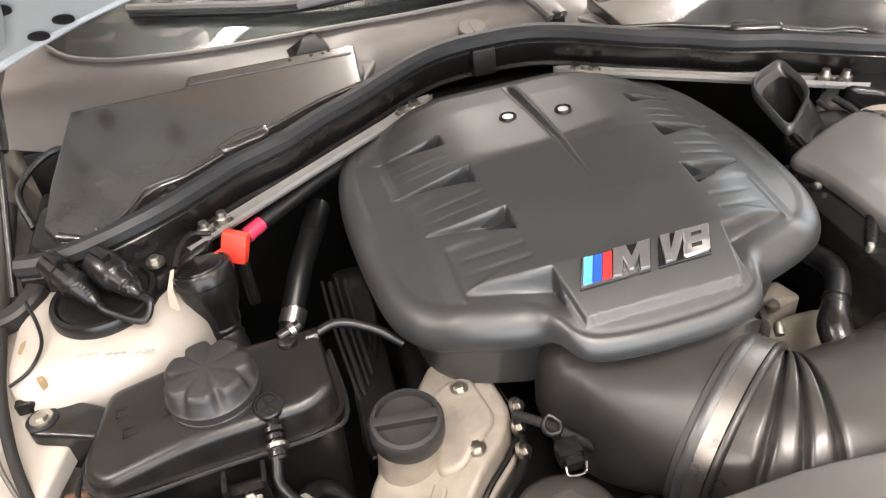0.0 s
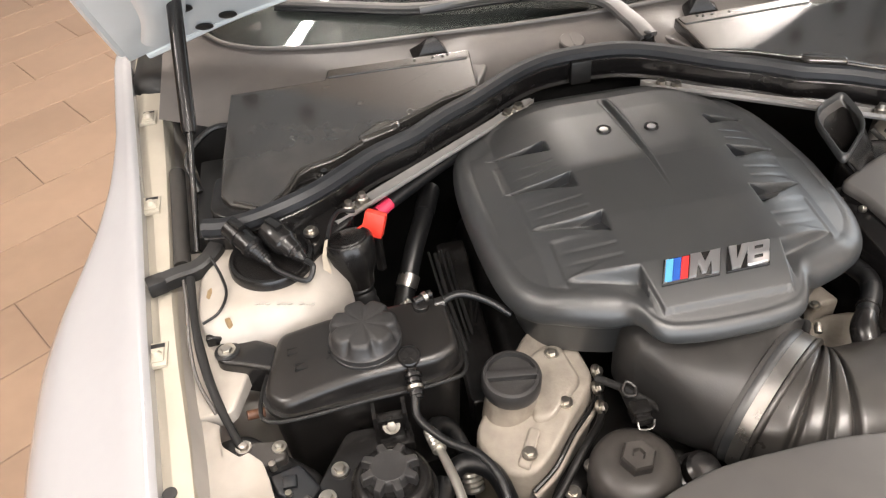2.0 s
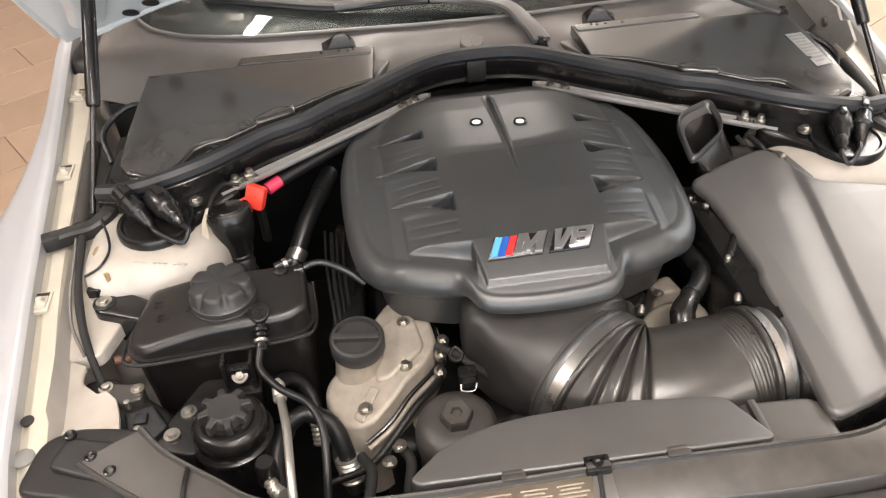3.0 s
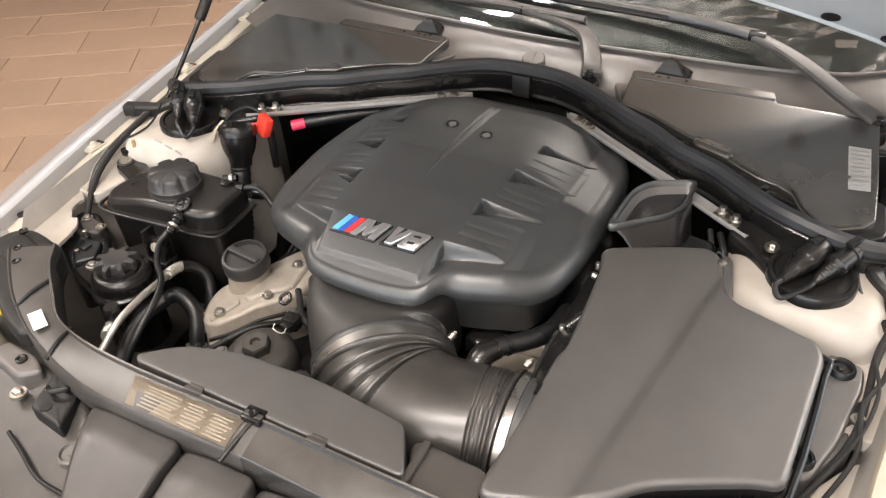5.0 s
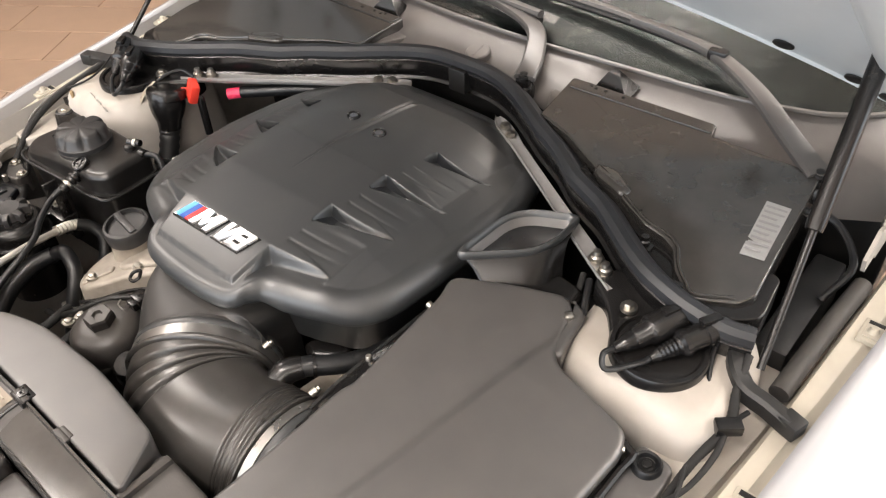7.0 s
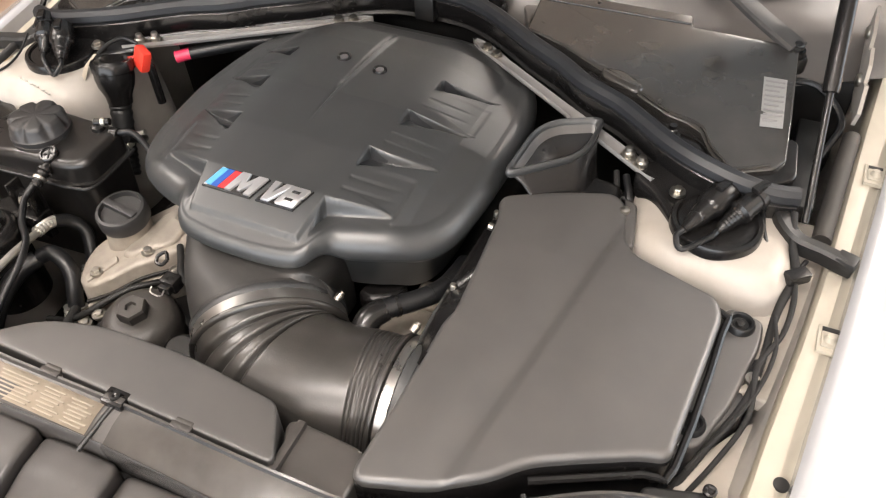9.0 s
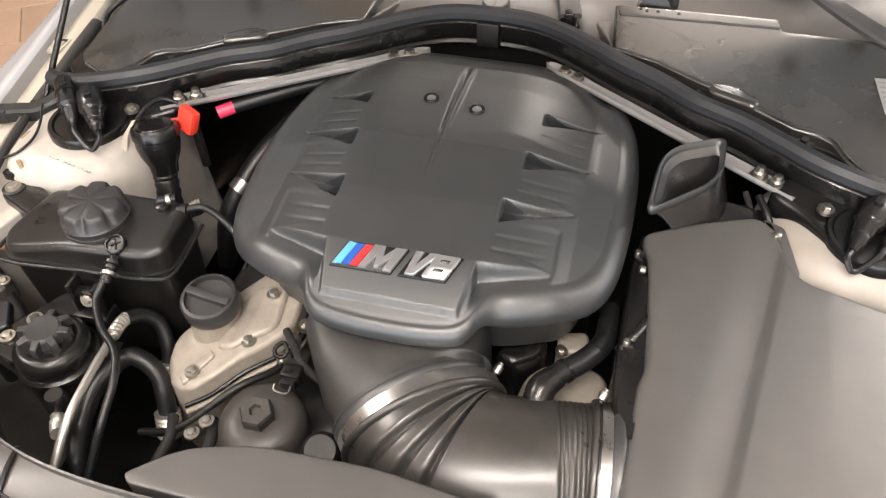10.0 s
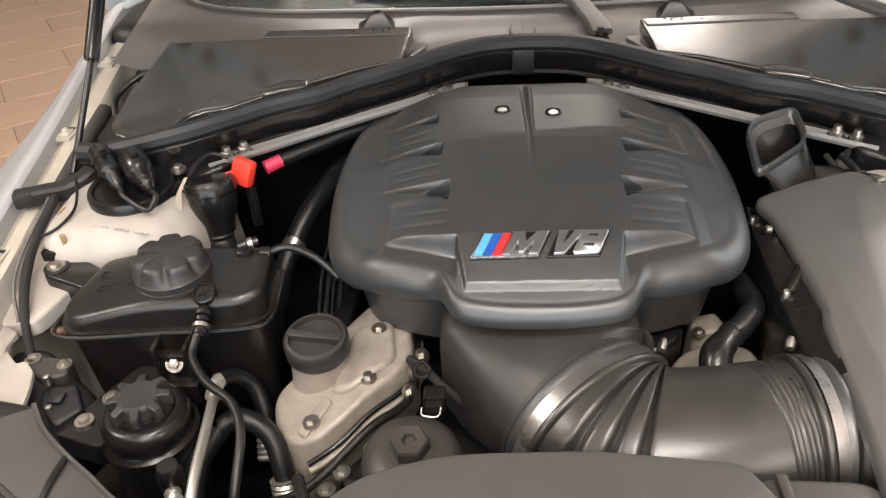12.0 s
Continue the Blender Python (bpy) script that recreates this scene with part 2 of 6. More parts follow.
def spline(points, per=8):
    """Catmull-Rom through the points."""
    p = [Vector(q) for q in points]
    p = [2 * p[0] - p[1]] + p + [2 * p[-1] - p[-2]]
    out = []
    for i in range(1, len(p) - 2):
        for k in range(per):
            t = k / per
            a, b, c, d = p[i - 1:i + 3]
            out.append(0.5 * (2 * b + (c - a) * t + (2 * a - 5 * b + 4 * c - d) * t * t + (3 * b - a - 3 * c + d) * t ** 3))
    out.append(p[-2])
    return out


def tube(points, radius, seg=10, per=6, ribs=0.0, rib_step=0.006, flat=1.0, smooth=True):
    """A hose along points; radius a number or a row of them; ribs: depth of corrugation."""
    line = spline(points, per) if smooth else [Vector(q) for q in points]
    radii = [radius] * len(points) if isinstance(radius, (int, float)) else radius
    n = len(line)
    rr = [radii[min(int(i * (len(points) - 1) / max(n - 1, 1)), len(points) - 2)] for i in range(n)]
    for i in range(n):
        u = i * (len(points) - 1) / max(n - 1, 1)
        k = min(int(u), len(points) - 2)
        rr[i] = radii[k] + (radii[k + 1] - radii[k]) * (u - k)
    if ribs:
        fine, fr, run = [line[0]], [rr[0]], 0
        for i in range(n - 1):
            d = (line[i + 1] - line[i]).length
            steps = max(1, int(d / (rib_step / 2)))
            for s in range(1, steps + 1):
                run += 1
                fine.append(line[i].lerp(line[i + 1], s / steps))
                fr.append(rr[i] + (rr[i + 1] - rr[i]) * s / steps - (ribs if run % 2 else 0))
        line, rr, n = fine, fr, len(fine)
    rings, side = [], None
    for i in range(n):
        t = (line[min(i + 1, n - 1)] - line[max(i - 1, 0)]).normalized()
        if side is None:
            side = t.orthogonal().normalized() if abs(t.z) > 0.9 else t.cross(Vector((0, 0, 1))).normalized()
        side = (side - t * side.dot(t)).normalized()
        up = side.cross(t)
        rings.append([line[i] + rr[i] * (math.cos(2 * math.pi * k / seg) * side + flat * math.sin(2 * math.pi * k / seg) * up) for k in range(seg)])
    return loft(rings)


def rounded(outline, r, n=5):
    """The outline's corners, filleted; r a number or one for each corner."""
    pts = [Vector((p[0], p[1])) for p in outline]
    rs = [r] * len(pts) if isinstance(r, (int, float)) else r
    out = []
    for i, p in enumerate(pts):
        a, b = pts[i - 1] - p, pts[(i + 1) % len(pts)] - p
        k = min(rs[i], 0.45 * a.length, 0.45 * b.length)
        if k < 1e-5:
            out.append(p)
            continue
        s, e = p + a.normalized() * k, p + b.normalized() * k
        for j in range(n + 1):
            t = j / n
            out.append((1 - t) ** 2 * s + 2 * t * (1 - t) * p + t * t * e)
    return out


def dense(outline, step):
    out = []
    for i, p in enumerate(outline):
        q = outline[(i + 1) % len(outline)]
        k = max(1, int(math.ceil((q - p).length / step)))
        out += [p.lerp(q, j / k) for j in range(k)]
    return out


def inset(outline, d):
    out, n = [], len(outline)
    area = sum(outline[i - 1].x * outline[i].y - outline[i].x * outline[i - 1].y for i in range(n))
    sign = 1 if area > 0 else -1
    for i, p in enumerate(outline):
        t = (outline[(i + 1) % n] - outline[i - 1])
        nrm = Vector((-t.y, t.x)).normalized() * sign
        out.append(p + nrm * d)
    return out


def plateau(outline, top, bottom, edge=0.01, corner=0.02, step=0.02, rings=6, flare=0.0, centre=None, arc=5, lip=0.0, lip_z=None):
    """A body with an outline, a top given by a number or a function of x and y, rounded upper edge and walls down to bottom."""
    o = dense(rounded(outline, corner), step)
    f = top if callable(top) else (lambda x, y: top)
    g = bottom if callable(bottom) else (lambda x, y: bottom)
    c = Vector(centre) if centre else sum(o, Vector((0, 0))) / len(o)
    rows = []
    base = inset(o, -flare)
    rows.append([(p.x, p.y, g(p.x, p.y)) for p in base])
    if lip:
        for d, dz in ((0, -0.004), (-lip, -0.004), (-lip, 0.002), (0, 0.002)):
            ring = inset(o, d)
            rows.append([(p.x, p.y, lip_z + dz) for p in ring])
    for k in range(arc + 1):
        a = math.pi / 2 * k / arc
        ring = inset(o, edge * (1 - math.cos(a)))
        rows.append([(p.x, p.y, f(p.x, p.y) - edge * (1 - math.sin(a))) for p in ring])
    last = inset(o, edge)
    for k in range(1, rings):
        s = 1 - k / rings
        ring = [c + (p - c) * s for p in last]
        rows.append([(p.x, p.y, f(p.x, p.y)) for p in ring])
    bm = loft(rows, cap0=True, cap1=True)
    return bm


def sweep(path, profile, up=(0, 0, 1)):
    """profile: (across, height) points; across runs to the path's left."""
    line = [Vector(q) for q in path]
    n = len(line)
    rings = []
    for i in range(n):
        t = (line[min(i + 1, n - 1)] - line[max(i - 1, 0)]).normalized()
        left = Vector(up).cross(t).normalized()
        rings.append([line[i] + a * left + Vector(up) * h for a, h in profile])
    return loft(rings)


def bolt(name, at, parent, r=0.007, h=0.006, axis=(0, 0, 1), material=None, washer=True):
    pieces = [lathe([(0.0, h), (r * 0.45, h), (r * 0.86, h * 0.95), (r, h * 0.8), (r, 0)], 6, at, axis)]
    if washer:
        pieces.append(lathe([(0.0, h * 0.3), (r * 1.55, h * 0.3), (r * 1.6, 0.0), (r * 1.6, -0.002)], 20, at, axis))
    return part(name, join(*pieces), material or M_BOLT, parent, sharp=25)


def smooth(a, b, x):
    t = min(1.0, max(0.0, (x - a) / (b - a)))
    return t * t * (3 - 2 * t)


def table(rows, x):
    """Linear interpolation in rows of (x, value)."""
    if x <= rows[0][0]:
        return rows[0][1]
    for (a, u), (b, v) in zip(rows, rows[1:]):
        if x <= b:
            return u + (v - u) * (x - a) / (b - a)
    return rows[-1][1]

# ---- the room ----
ROOM = (-6.0, 6.0, -5.0, 6.5)


def wall(name, x0, y0, x1, y1, material=M_WALL, label="plain pale painted showroom wall"):
    ob = part(name, box(x0, y0, -0.05, x1, y1, CEILING + 0.1, 0), material)
    return tagged(ob, label, "wall", kind="structure")


wall("wall_north", ROOM[0], ROOM[3], ROOM[1], ROOM[3] + 0.2)
# unseen opening added to hold the front fill
W0, W1, WZ0, WZ1 = FRONT_FILL_OPENING
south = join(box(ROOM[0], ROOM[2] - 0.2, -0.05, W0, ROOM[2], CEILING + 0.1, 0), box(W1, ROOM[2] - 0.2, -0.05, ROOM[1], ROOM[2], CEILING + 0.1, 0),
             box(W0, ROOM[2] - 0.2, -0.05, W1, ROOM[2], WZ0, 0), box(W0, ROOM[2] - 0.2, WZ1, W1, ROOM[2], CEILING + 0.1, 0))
tagged(part("wall_south", south, M_WALL), "pale painted showroom wall with a wide opening added for fill light", "wall", kind="structure")
opening = thing("window_1", "wide window, unseen and added for fill light, slim grey frames", "window", (0, ROOM[2] - 0.1, WZ0), kind="structure")
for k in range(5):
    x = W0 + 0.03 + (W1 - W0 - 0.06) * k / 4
    part("frame_post", box(x - 0.03, ROOM[2] - 0.16, WZ0, x + 0.03, ROOM[2] - 0.10, WZ1, 0.004), M_LAMPBODY, opening)
# unseen wall, darkened so the engine cover reflects less light from that side
wall("wall_west", ROOM[0] - 0.2, ROOM[2] - 0.2, ROOM[0], ROOM[3] + 0.2, M_DIMWALL, "unseen showroom wall, kept dark brown to dim reflections")
# east wall's opening is made up too, for the side fill
E0, E1, EZ0, EZ1 = SIDE_FILL_OPENING
east = join(box(ROOM[1], ROOM[2] - 0.2, -0.05, ROOM[1] + 0.2, E0, CEILING + 0.1, 0), box(ROOM[1], E1, -0.05, ROOM[1] + 0.2, ROOM[3] + 0.2, CEILING + 0.1, 0),
            box(ROOM[1], E0, -0.05, ROOM[1] + 0.2, E1, EZ0, 0), box(ROOM[1], E0, EZ1, ROOM[1] + 0.2, E1, CEILING + 0.1, 0))
tagged(part("wall_east", east, M_WALL), "pale painted showroom wall with a tall opening added for fill light", "wall", kind="structure")
opening = thing("window_2", "tall side window, unseen and added for fill light, slim grey frames", "window", (ROOM[1] + 0.1, E0, EZ0), kind="structure")
for k in range(4):
    y = E0 + 0.03 + (E1 - E0 - 0.06) * k / 3
    part("frame_post", box(ROOM[1] + 0.10, y - 0.03, EZ0, ROOM[1] + 0.16, y + 0.03, EZ1, 0.004), M_LAMPBODY, opening)
tagged(part("ceiling", box(ROOM[0] - 0.2, ROOM[2] - 0.2, CEILING, ROOM[1] + 0.2, ROOM[3] + 0.2, CEILING + 0.1, 0), M_CEIL),
       "plain white painted showroom ceiling", "ceiling", kind="structure")
floor = tagged(part("floor", box(ROOM[0] - 0.2, ROOM[2] - 0.2, -0.1, ROOM[1] + 0.2, ROOM[3] + 0.2, -0.004, 0), M_GROUT),
               "brown wood-look plank tile floor with dark joints", "floor", kind="structure")

lamp = None
for spot in LAMP_SPOTS:
    if lamp is None:
        lamp = thing("ceiling_lamp", "long white pendant tube lamp, its upward glow added", "lamp", (*spot, CEILING), "ceiling lamps")
        place = pose(*spot, 0, 0, 0, LAMP_TURN)
        part("housing", box(-0.64, -0.05, LAMP_Z - 0.06, 0.64, 0.05, LAMP_Z - 0.006, 0.008, place), M_LAMPBODY, lamp)
        part("diffuser", box(-0.6, -0.03, LAMP_Z - 0.08, 0.6, 0.03, LAMP_Z - 0.058, 0.004, place), M_GLOW, lamp, "glowing white diffuser")
        # glowing top added to go with the upward light
        part("upper_diffuser", box(-0.6, -0.03, LAMP_Z - 0.008, 0.6, 0.03, LAMP_Z, 0.003, place), M_GLOW, lamp, "glowing white diffuser")
        for d in (-0.5, 0.5):
            part("hanger", tube([place @ Vector((d, 0, LAMP_Z - 0.01)), place @ Vector((d, 0, CEILING))], 0.004, 8, smooth=False), M_LAMPBODY, lamp)
    else:
        copy_thing(lamp, Matrix.Translation((*spot, CEILING)))

# ---- the car's body ----
car = thing("car", "white coupe seen at its open engine bay, dusty inside", "car", (0, 0, 0))
INNER_X = [(-0.95, 0.53), (-0.60, 0.59), (-0.38, 0.619), (-0.33, 0.624), (-0.27, 0.632), (-0.19, 0.643), (-0.1, 0.653), (-0.05, 0.657), (0.19, 0.674), (0.5, 0.70), (0.9, 0.70)]
OUTER_X = [(-0.95, 0.56), (-0.60, 0.625), (-0.43, 0.655), (-0.36, 0.663), (-0.28, 0.671), (-0.16, 0.684), (0.1, 0.709), (0.5, 0.755), (0.9, 0.755)]
CREST_Z = [(-0.95, 0.72), (-0.7, 0.79), (-0.43, 0.845), (-0.2, 0.872), (0.1, 0.898), (0.5, 0.935), (0.9, 0.96)]
BULGE = [(-0.95, 0.215), (-0.75, 0.235), (-0.5, 0.238), (-0.25, 0.232), (-0.1, 0.212), (-0.02, 0.176), (0.04, 0.130), (0.10, 0.094), (0.18, 0.060), (0.28, 0.040), (0.5, 0.036), (0.9, 0.036)]


def fender(s):
    """One front wing: its rounded top falls away from the bonnet gap to the wheel arch."""
    rings = []
    for k in range(47):
        y = -0.95 + k * 0.04
        xo, z, w = table(OUTER_X, y), table(CREST_Z, y), table(BULGE, y)
        row = [(s * (xo - 0.004), y, z - 0.05), (s * (xo - 0.003), y, z - 0.006), (s * (xo + 0.002), y, z - 0.001), (s * (xo + 0.008), y, z)]
        for j in range(1, 15):
            u = j / 14
            v = math.sin(u * math.pi / 2)
            row.append((s * (xo + 0.008 + w * v), y, z - 0.50 * w * v - 0.28 * v ** 8))
        row.append((s * (xo + 0.008 + w), y, z - 0.62))
        rings.append(row)
    bm = loft(rings, closed=False)
    return part("fender", bm, M_PAINT, car, "white front wing, glossy paint")


def ledge(s):
    rings = []
    for k in range(43):
        y = -0.62 + k * 0.03
        xi, xo, z = table(INNER_X, y), table(OUTER_X, y), table(CREST_Z, y)
        row = [(s * (xi - 0.004), y, z - 0.12), (s * xi, y, z - 0.028), (s * (xi + 0.005), y, z - 0.021), (s * (xi + 0.6 * (xo - xi)), y, z - 0.021),
               (s * (xo - 0.014), y, z - 0.022), (s * (xo - 0.009), y, z - 0.027), (s * (xo - 0.004), y, z - 0.028), (s * (xo + 0.012), y, z - 0.030)]
        rings.append(row)
    bm = loft(rings, closed=False)
    ob = part("wing_ledge", bm, M_LEDGE, car, "cream dusty painted bonnet ledge")
    for y, r in ((-0.367, 0.008), (-0.417, 0.013)):
        x, z = table(INNER_X, y) + 0.030, table(CREST_Z, y) - 0.021
        part("ledge_hole" if r < 0.01 else "ledge_plug", lathe([(r, -0.002), (r, 0.0012), (r * 0.8, 0.0018 if r > 0.01 else 0.0012), (0, 0.0012)], 20, (s * x, y, z)), M_DULL if r < 0.01 else M_SEALPLUG, ob)
    for y in (-0.18, 0.105, 0.33):
        x, z = table(INNER_X, y) + 0.028, table(CREST_Z, y) - 0.02
        bm = join(box(s * x - 0.013, y - 0.02, z - 0.004, s * x + 0.013, y + 0.02, z + 0.002, 0.001),
                  lathe([(0, 0.008), (0.005, 0.008), (0.006, 0.004), (0.009, 0.003), (0.009, 0)], 6, (s * x, y, z)))
        part("wing_bolt", bm, M_LEDGE, ob)
        part("clip_slot", box(s * x - 0.009, y + 0.010, z + 0.001, s * x + 0.009, y + 0.017, z + 0.0028, 0.0005), M_DULL, ob)
        part("clip_nut", join(box(s * x - 0.009, y - 0.014, z + 0.001, s * x + 0.009, y + 0.009, z + 0.004, 0.001), lathe([(0, 0.010), (0.004, 0.010), (0.0055, 0.006), (0.0075, 0.004), (0.0075, 0.002)], 12, (s * x, y - 0.002, z))), M_LEDGE, ob)
    return ob


for s in (-1, 1):
    fender(s)
    ledge(s)

# tub of the bay: inner wing walls, firewall, undertray
for s in (-1, 1):
    rings = []
    for k in range(32):
        y = -0.62 + k * 0.04
        x = table(INNER_X, y) - 0.003
        rings.append([(s * x, y, 0.86 if y > -0.4 else 0.80), (s * (x - 0.015), y, 0.78), (s * (x - 0.03), y, 0.66), (s * (x - 0.04), y, 0.40)])
    part("inner_wing", loft(rings, closed=False), M_INNER, car, "white dusty inner wing panel")
part("firewall", box(-0.66, 0.30, 0.40, 0.66, 0.33, 0.890, 0.004), M_DULL, car, "black firewall")
part("lower_body", box(-0.60, -0.80, 0.0, 0.60, 1.42, 0.39, 0.03), M_DULL, car, "plain dark lower body")
part("undertray", box(-0.62, -0.90, 0.38, 0.62, 0.32, 0.41, 0.004), M_DULL, car, "black undertray")


def strut_tower(s):
    ahead = -0.185 if s < 0 else -0.165
    inner = (0.43, 0.425) if s < 0 else (0.396, 0.408)
    outline = [(s * 0.625, ahead), (s * 0.625, -0.015), (s * 0.580, 0.050), (s * inner[0], 0.045), (s * inner[1], -0.13), (s * 0.475, ahead + 0.01)]

    def top(x, y):
        return 0.885 - 0.10 * max(0.0, (-y - 0.13)) - 0.5 * max(0.0, 0.47 - s * x) ** 1.2
    bm = plateau(outline, top, 0.62, edge=0.035, corner=0.06, step=0.012, rings=8, flare=0.02, arc=7)
    return part("strut_tower", bm, M_INNER, car, "white painted strut tower with dirt stains")


for s in (-1, 1):
    tower = strut_tower(s)
    if s < 0:
        for stain in (((-0.606, -0.110), (-0.600, -0.108), (-0.5995, -0.118), (-0.603, -0.128), (-0.6075, -0.122)), ((-0.584, -0.168), (-0.578, -0.166), (-0.575, -0.170), (-0.581, -0.173))):
            part("rust_stain", plateau(stain, lambda x, y: 0.8855 - 0.10 * max(0.0, -y - 0.13) - 0.035 * (1 - math.sqrt(max(0.0, 1 - max(0.0, (abs(x) - 0.590) / 0.035) ** 2))), 0.86, edge=0.0002, corner=0.002, step=0.003, rings=3), M_RUST, tower, "brown rust stain")
    shelf = [(s * x, y) for x, y in ((0.660, 0.02), (0.648, -0.16), (0.634, -0.272), (0.585, -0.272), (0.560, -0.20), (0.570, 0.02))]
    part("tower_shelf", plateau(shelf, lambda x, y: 0.838 + 0.05 * (y + 0.1), 0.81, edge=0.004, corner=0.012, step=0.012), M_INNER, car, "cream dusty shelf beside the strut tower")

# ---- windscreen, dashboard, cowl ----


FOOT = [(0.0, 0.306), (0.1, 0.308), (0.185, 0.314), (0.285, 0.320), (0.35, 0.324), (0.40, 0.330), (0.45, 0.341), (0.51, 0.360), (0.55, 0.384), (0.58, 0.410), (0.61, 0.460), (0.64, 0.53), (0.68, 0.61)]


def base_y(x):
    """Where the windscreen meets the cowl."""
    return table(FOOT, abs(x))


screen = thing("windscreen", "dark raked glass windscreen with a black border", "windscreen", (0, 0.33, 0.97), kind="structure")
rows = []
for j in range(61):
    u = j / 60
    rows.append([(x * (1 - 0.12 * u), base_y(x) + 0.02 + 0.95 * u, 0.955 + 0.52 * u - 0.03 * u * (1 - u) - 0.02 * u * (x / 0.65) ** 2) for x in [(-0.68 + i * 0.034) for i in range(41)]])
glass_bm = loft(rows, closed=False)
bmesh.ops.solidify(glass_bm, geom=glass_bm.faces[:], thickness=0.005)
pane = part("pane", glass_bm, M_GLASS, screen)
pane.visible_shadow = False
dash = plateau([(-0.75, 0.40), (0.75, 0.40), (0.75, 1.35), (-0.75, 1.35)], lambda x, y: 0.93 + 0.03 * smooth(0.5, 1.2, y), 0.80, edge=0.03, corner=0.05, step=0.06)
tagged(part("dashboard", dash, M_DULL), "black dashboard behind the windscreen", "dashboard", kind="structure")


def cabin_side(x):
    low, high = [(0.56, 0.5), (1.45, 0.5)], [(1.45, 1.50), (1.22, 1.43), (0.90, 1.235), (0.60, 1.06), (0.56, 1.03)]
    return loft([[(x + d, y, z) for y, z in low + high] for d in (-0.02, 0.02)])


# plain dark box added so no room light shows through the windscreen
cabin = join(box(-0.74, 1.4, 0.5, 0.74, 1.45, 1.5, 0), cabin_side(-0.70), cabin_side(0.70), box(-0.75, 1.28, 1.47, 0.75, 1.5, 1.51, 0.01))
part("cabin_lining", cabin, M_DULL, car, "plain dark box closing the cabin against room light")

# ---- engine cover ----
CX = -0.006
cover = thing("engine_cover", "dark grey moulded plastic engine cover with finned slots", "engine cover", (CX, -0.05, 0.8))
HALF = [(-0.0, -0.347), (0.040, -0.346), (0.076, -0.341), (0.092, -0.331), (0.102, -0.314), (0.114, -0.302), (0.142, -0.293), (0.176, -0.279), (0.206, -0.259),
        (0.227, -0.234), (0.240, -0.20), (0.247, -0.15), (0.251, -0.09), (0.252, -0.03), (0.249, 0.03), (0.240, 0.085), (0.220, 0.135), (0.186, 0.168),
        (0.140, 0.186), (0.09, 0.194), (0.04, 0.197), (0.0, 0.198)]


def cover_outline(count):
    right = [Vector((x, y)) for x, y in HALF]
    loop = right + [Vector((-p.x, p.y)) for p in reversed(right[1:-1])]
    n = len(loop)
    line = []
    for i in range(n):
        a, b, c, d = loop[i - 1], loop[i], loop[(i + 1) % n], loop[(i + 2) % n]
        for k in range(16):
            t = k / 16
            line.append(0.5 * (2 * b + (c - a) * t + (2 * a - 5 * b + 4 * c - d) * t * t + (3 * b - a - 3 * c + d) * t ** 3))
    run = [0.0]
    for i in range(len(line)):
        run.append(run[-1] + (line[(i + 1) % len(line)] - line[i]).length)
    out, k = [], 0
    for i in range(count):
        d = run[-1] * i / count
        while run[k + 1] < d:
            k += 1
        u = (d - run[k]) / (run[k + 1] - run[k])
        out.append(line[k].lerp(line[(k + 1) % len(line)], u))
    return out


CREST = [(-0.36, 0.905), (-0.325, 0.919), (-0.26, 0.937), (-0.18, 0.946), (-0.08, 0.9495), (0.0, 0.944), (0.06, 0.9390), (0.11, 0.931), (0.15, 0.915), (0.18, 0.897), (0.22, 0.870)]
# slots: inner x, front y and rear y there, tip x and y
SLOTS = [(0.098, -0.199, -0.164, 0.181, -0.140), (0.110, -0.106, -0.074, 0.196, -0.052), (0.120, -0.009, 0.019, 0.198, 0.042)]


def crest(y):
    return table(CREST, y)


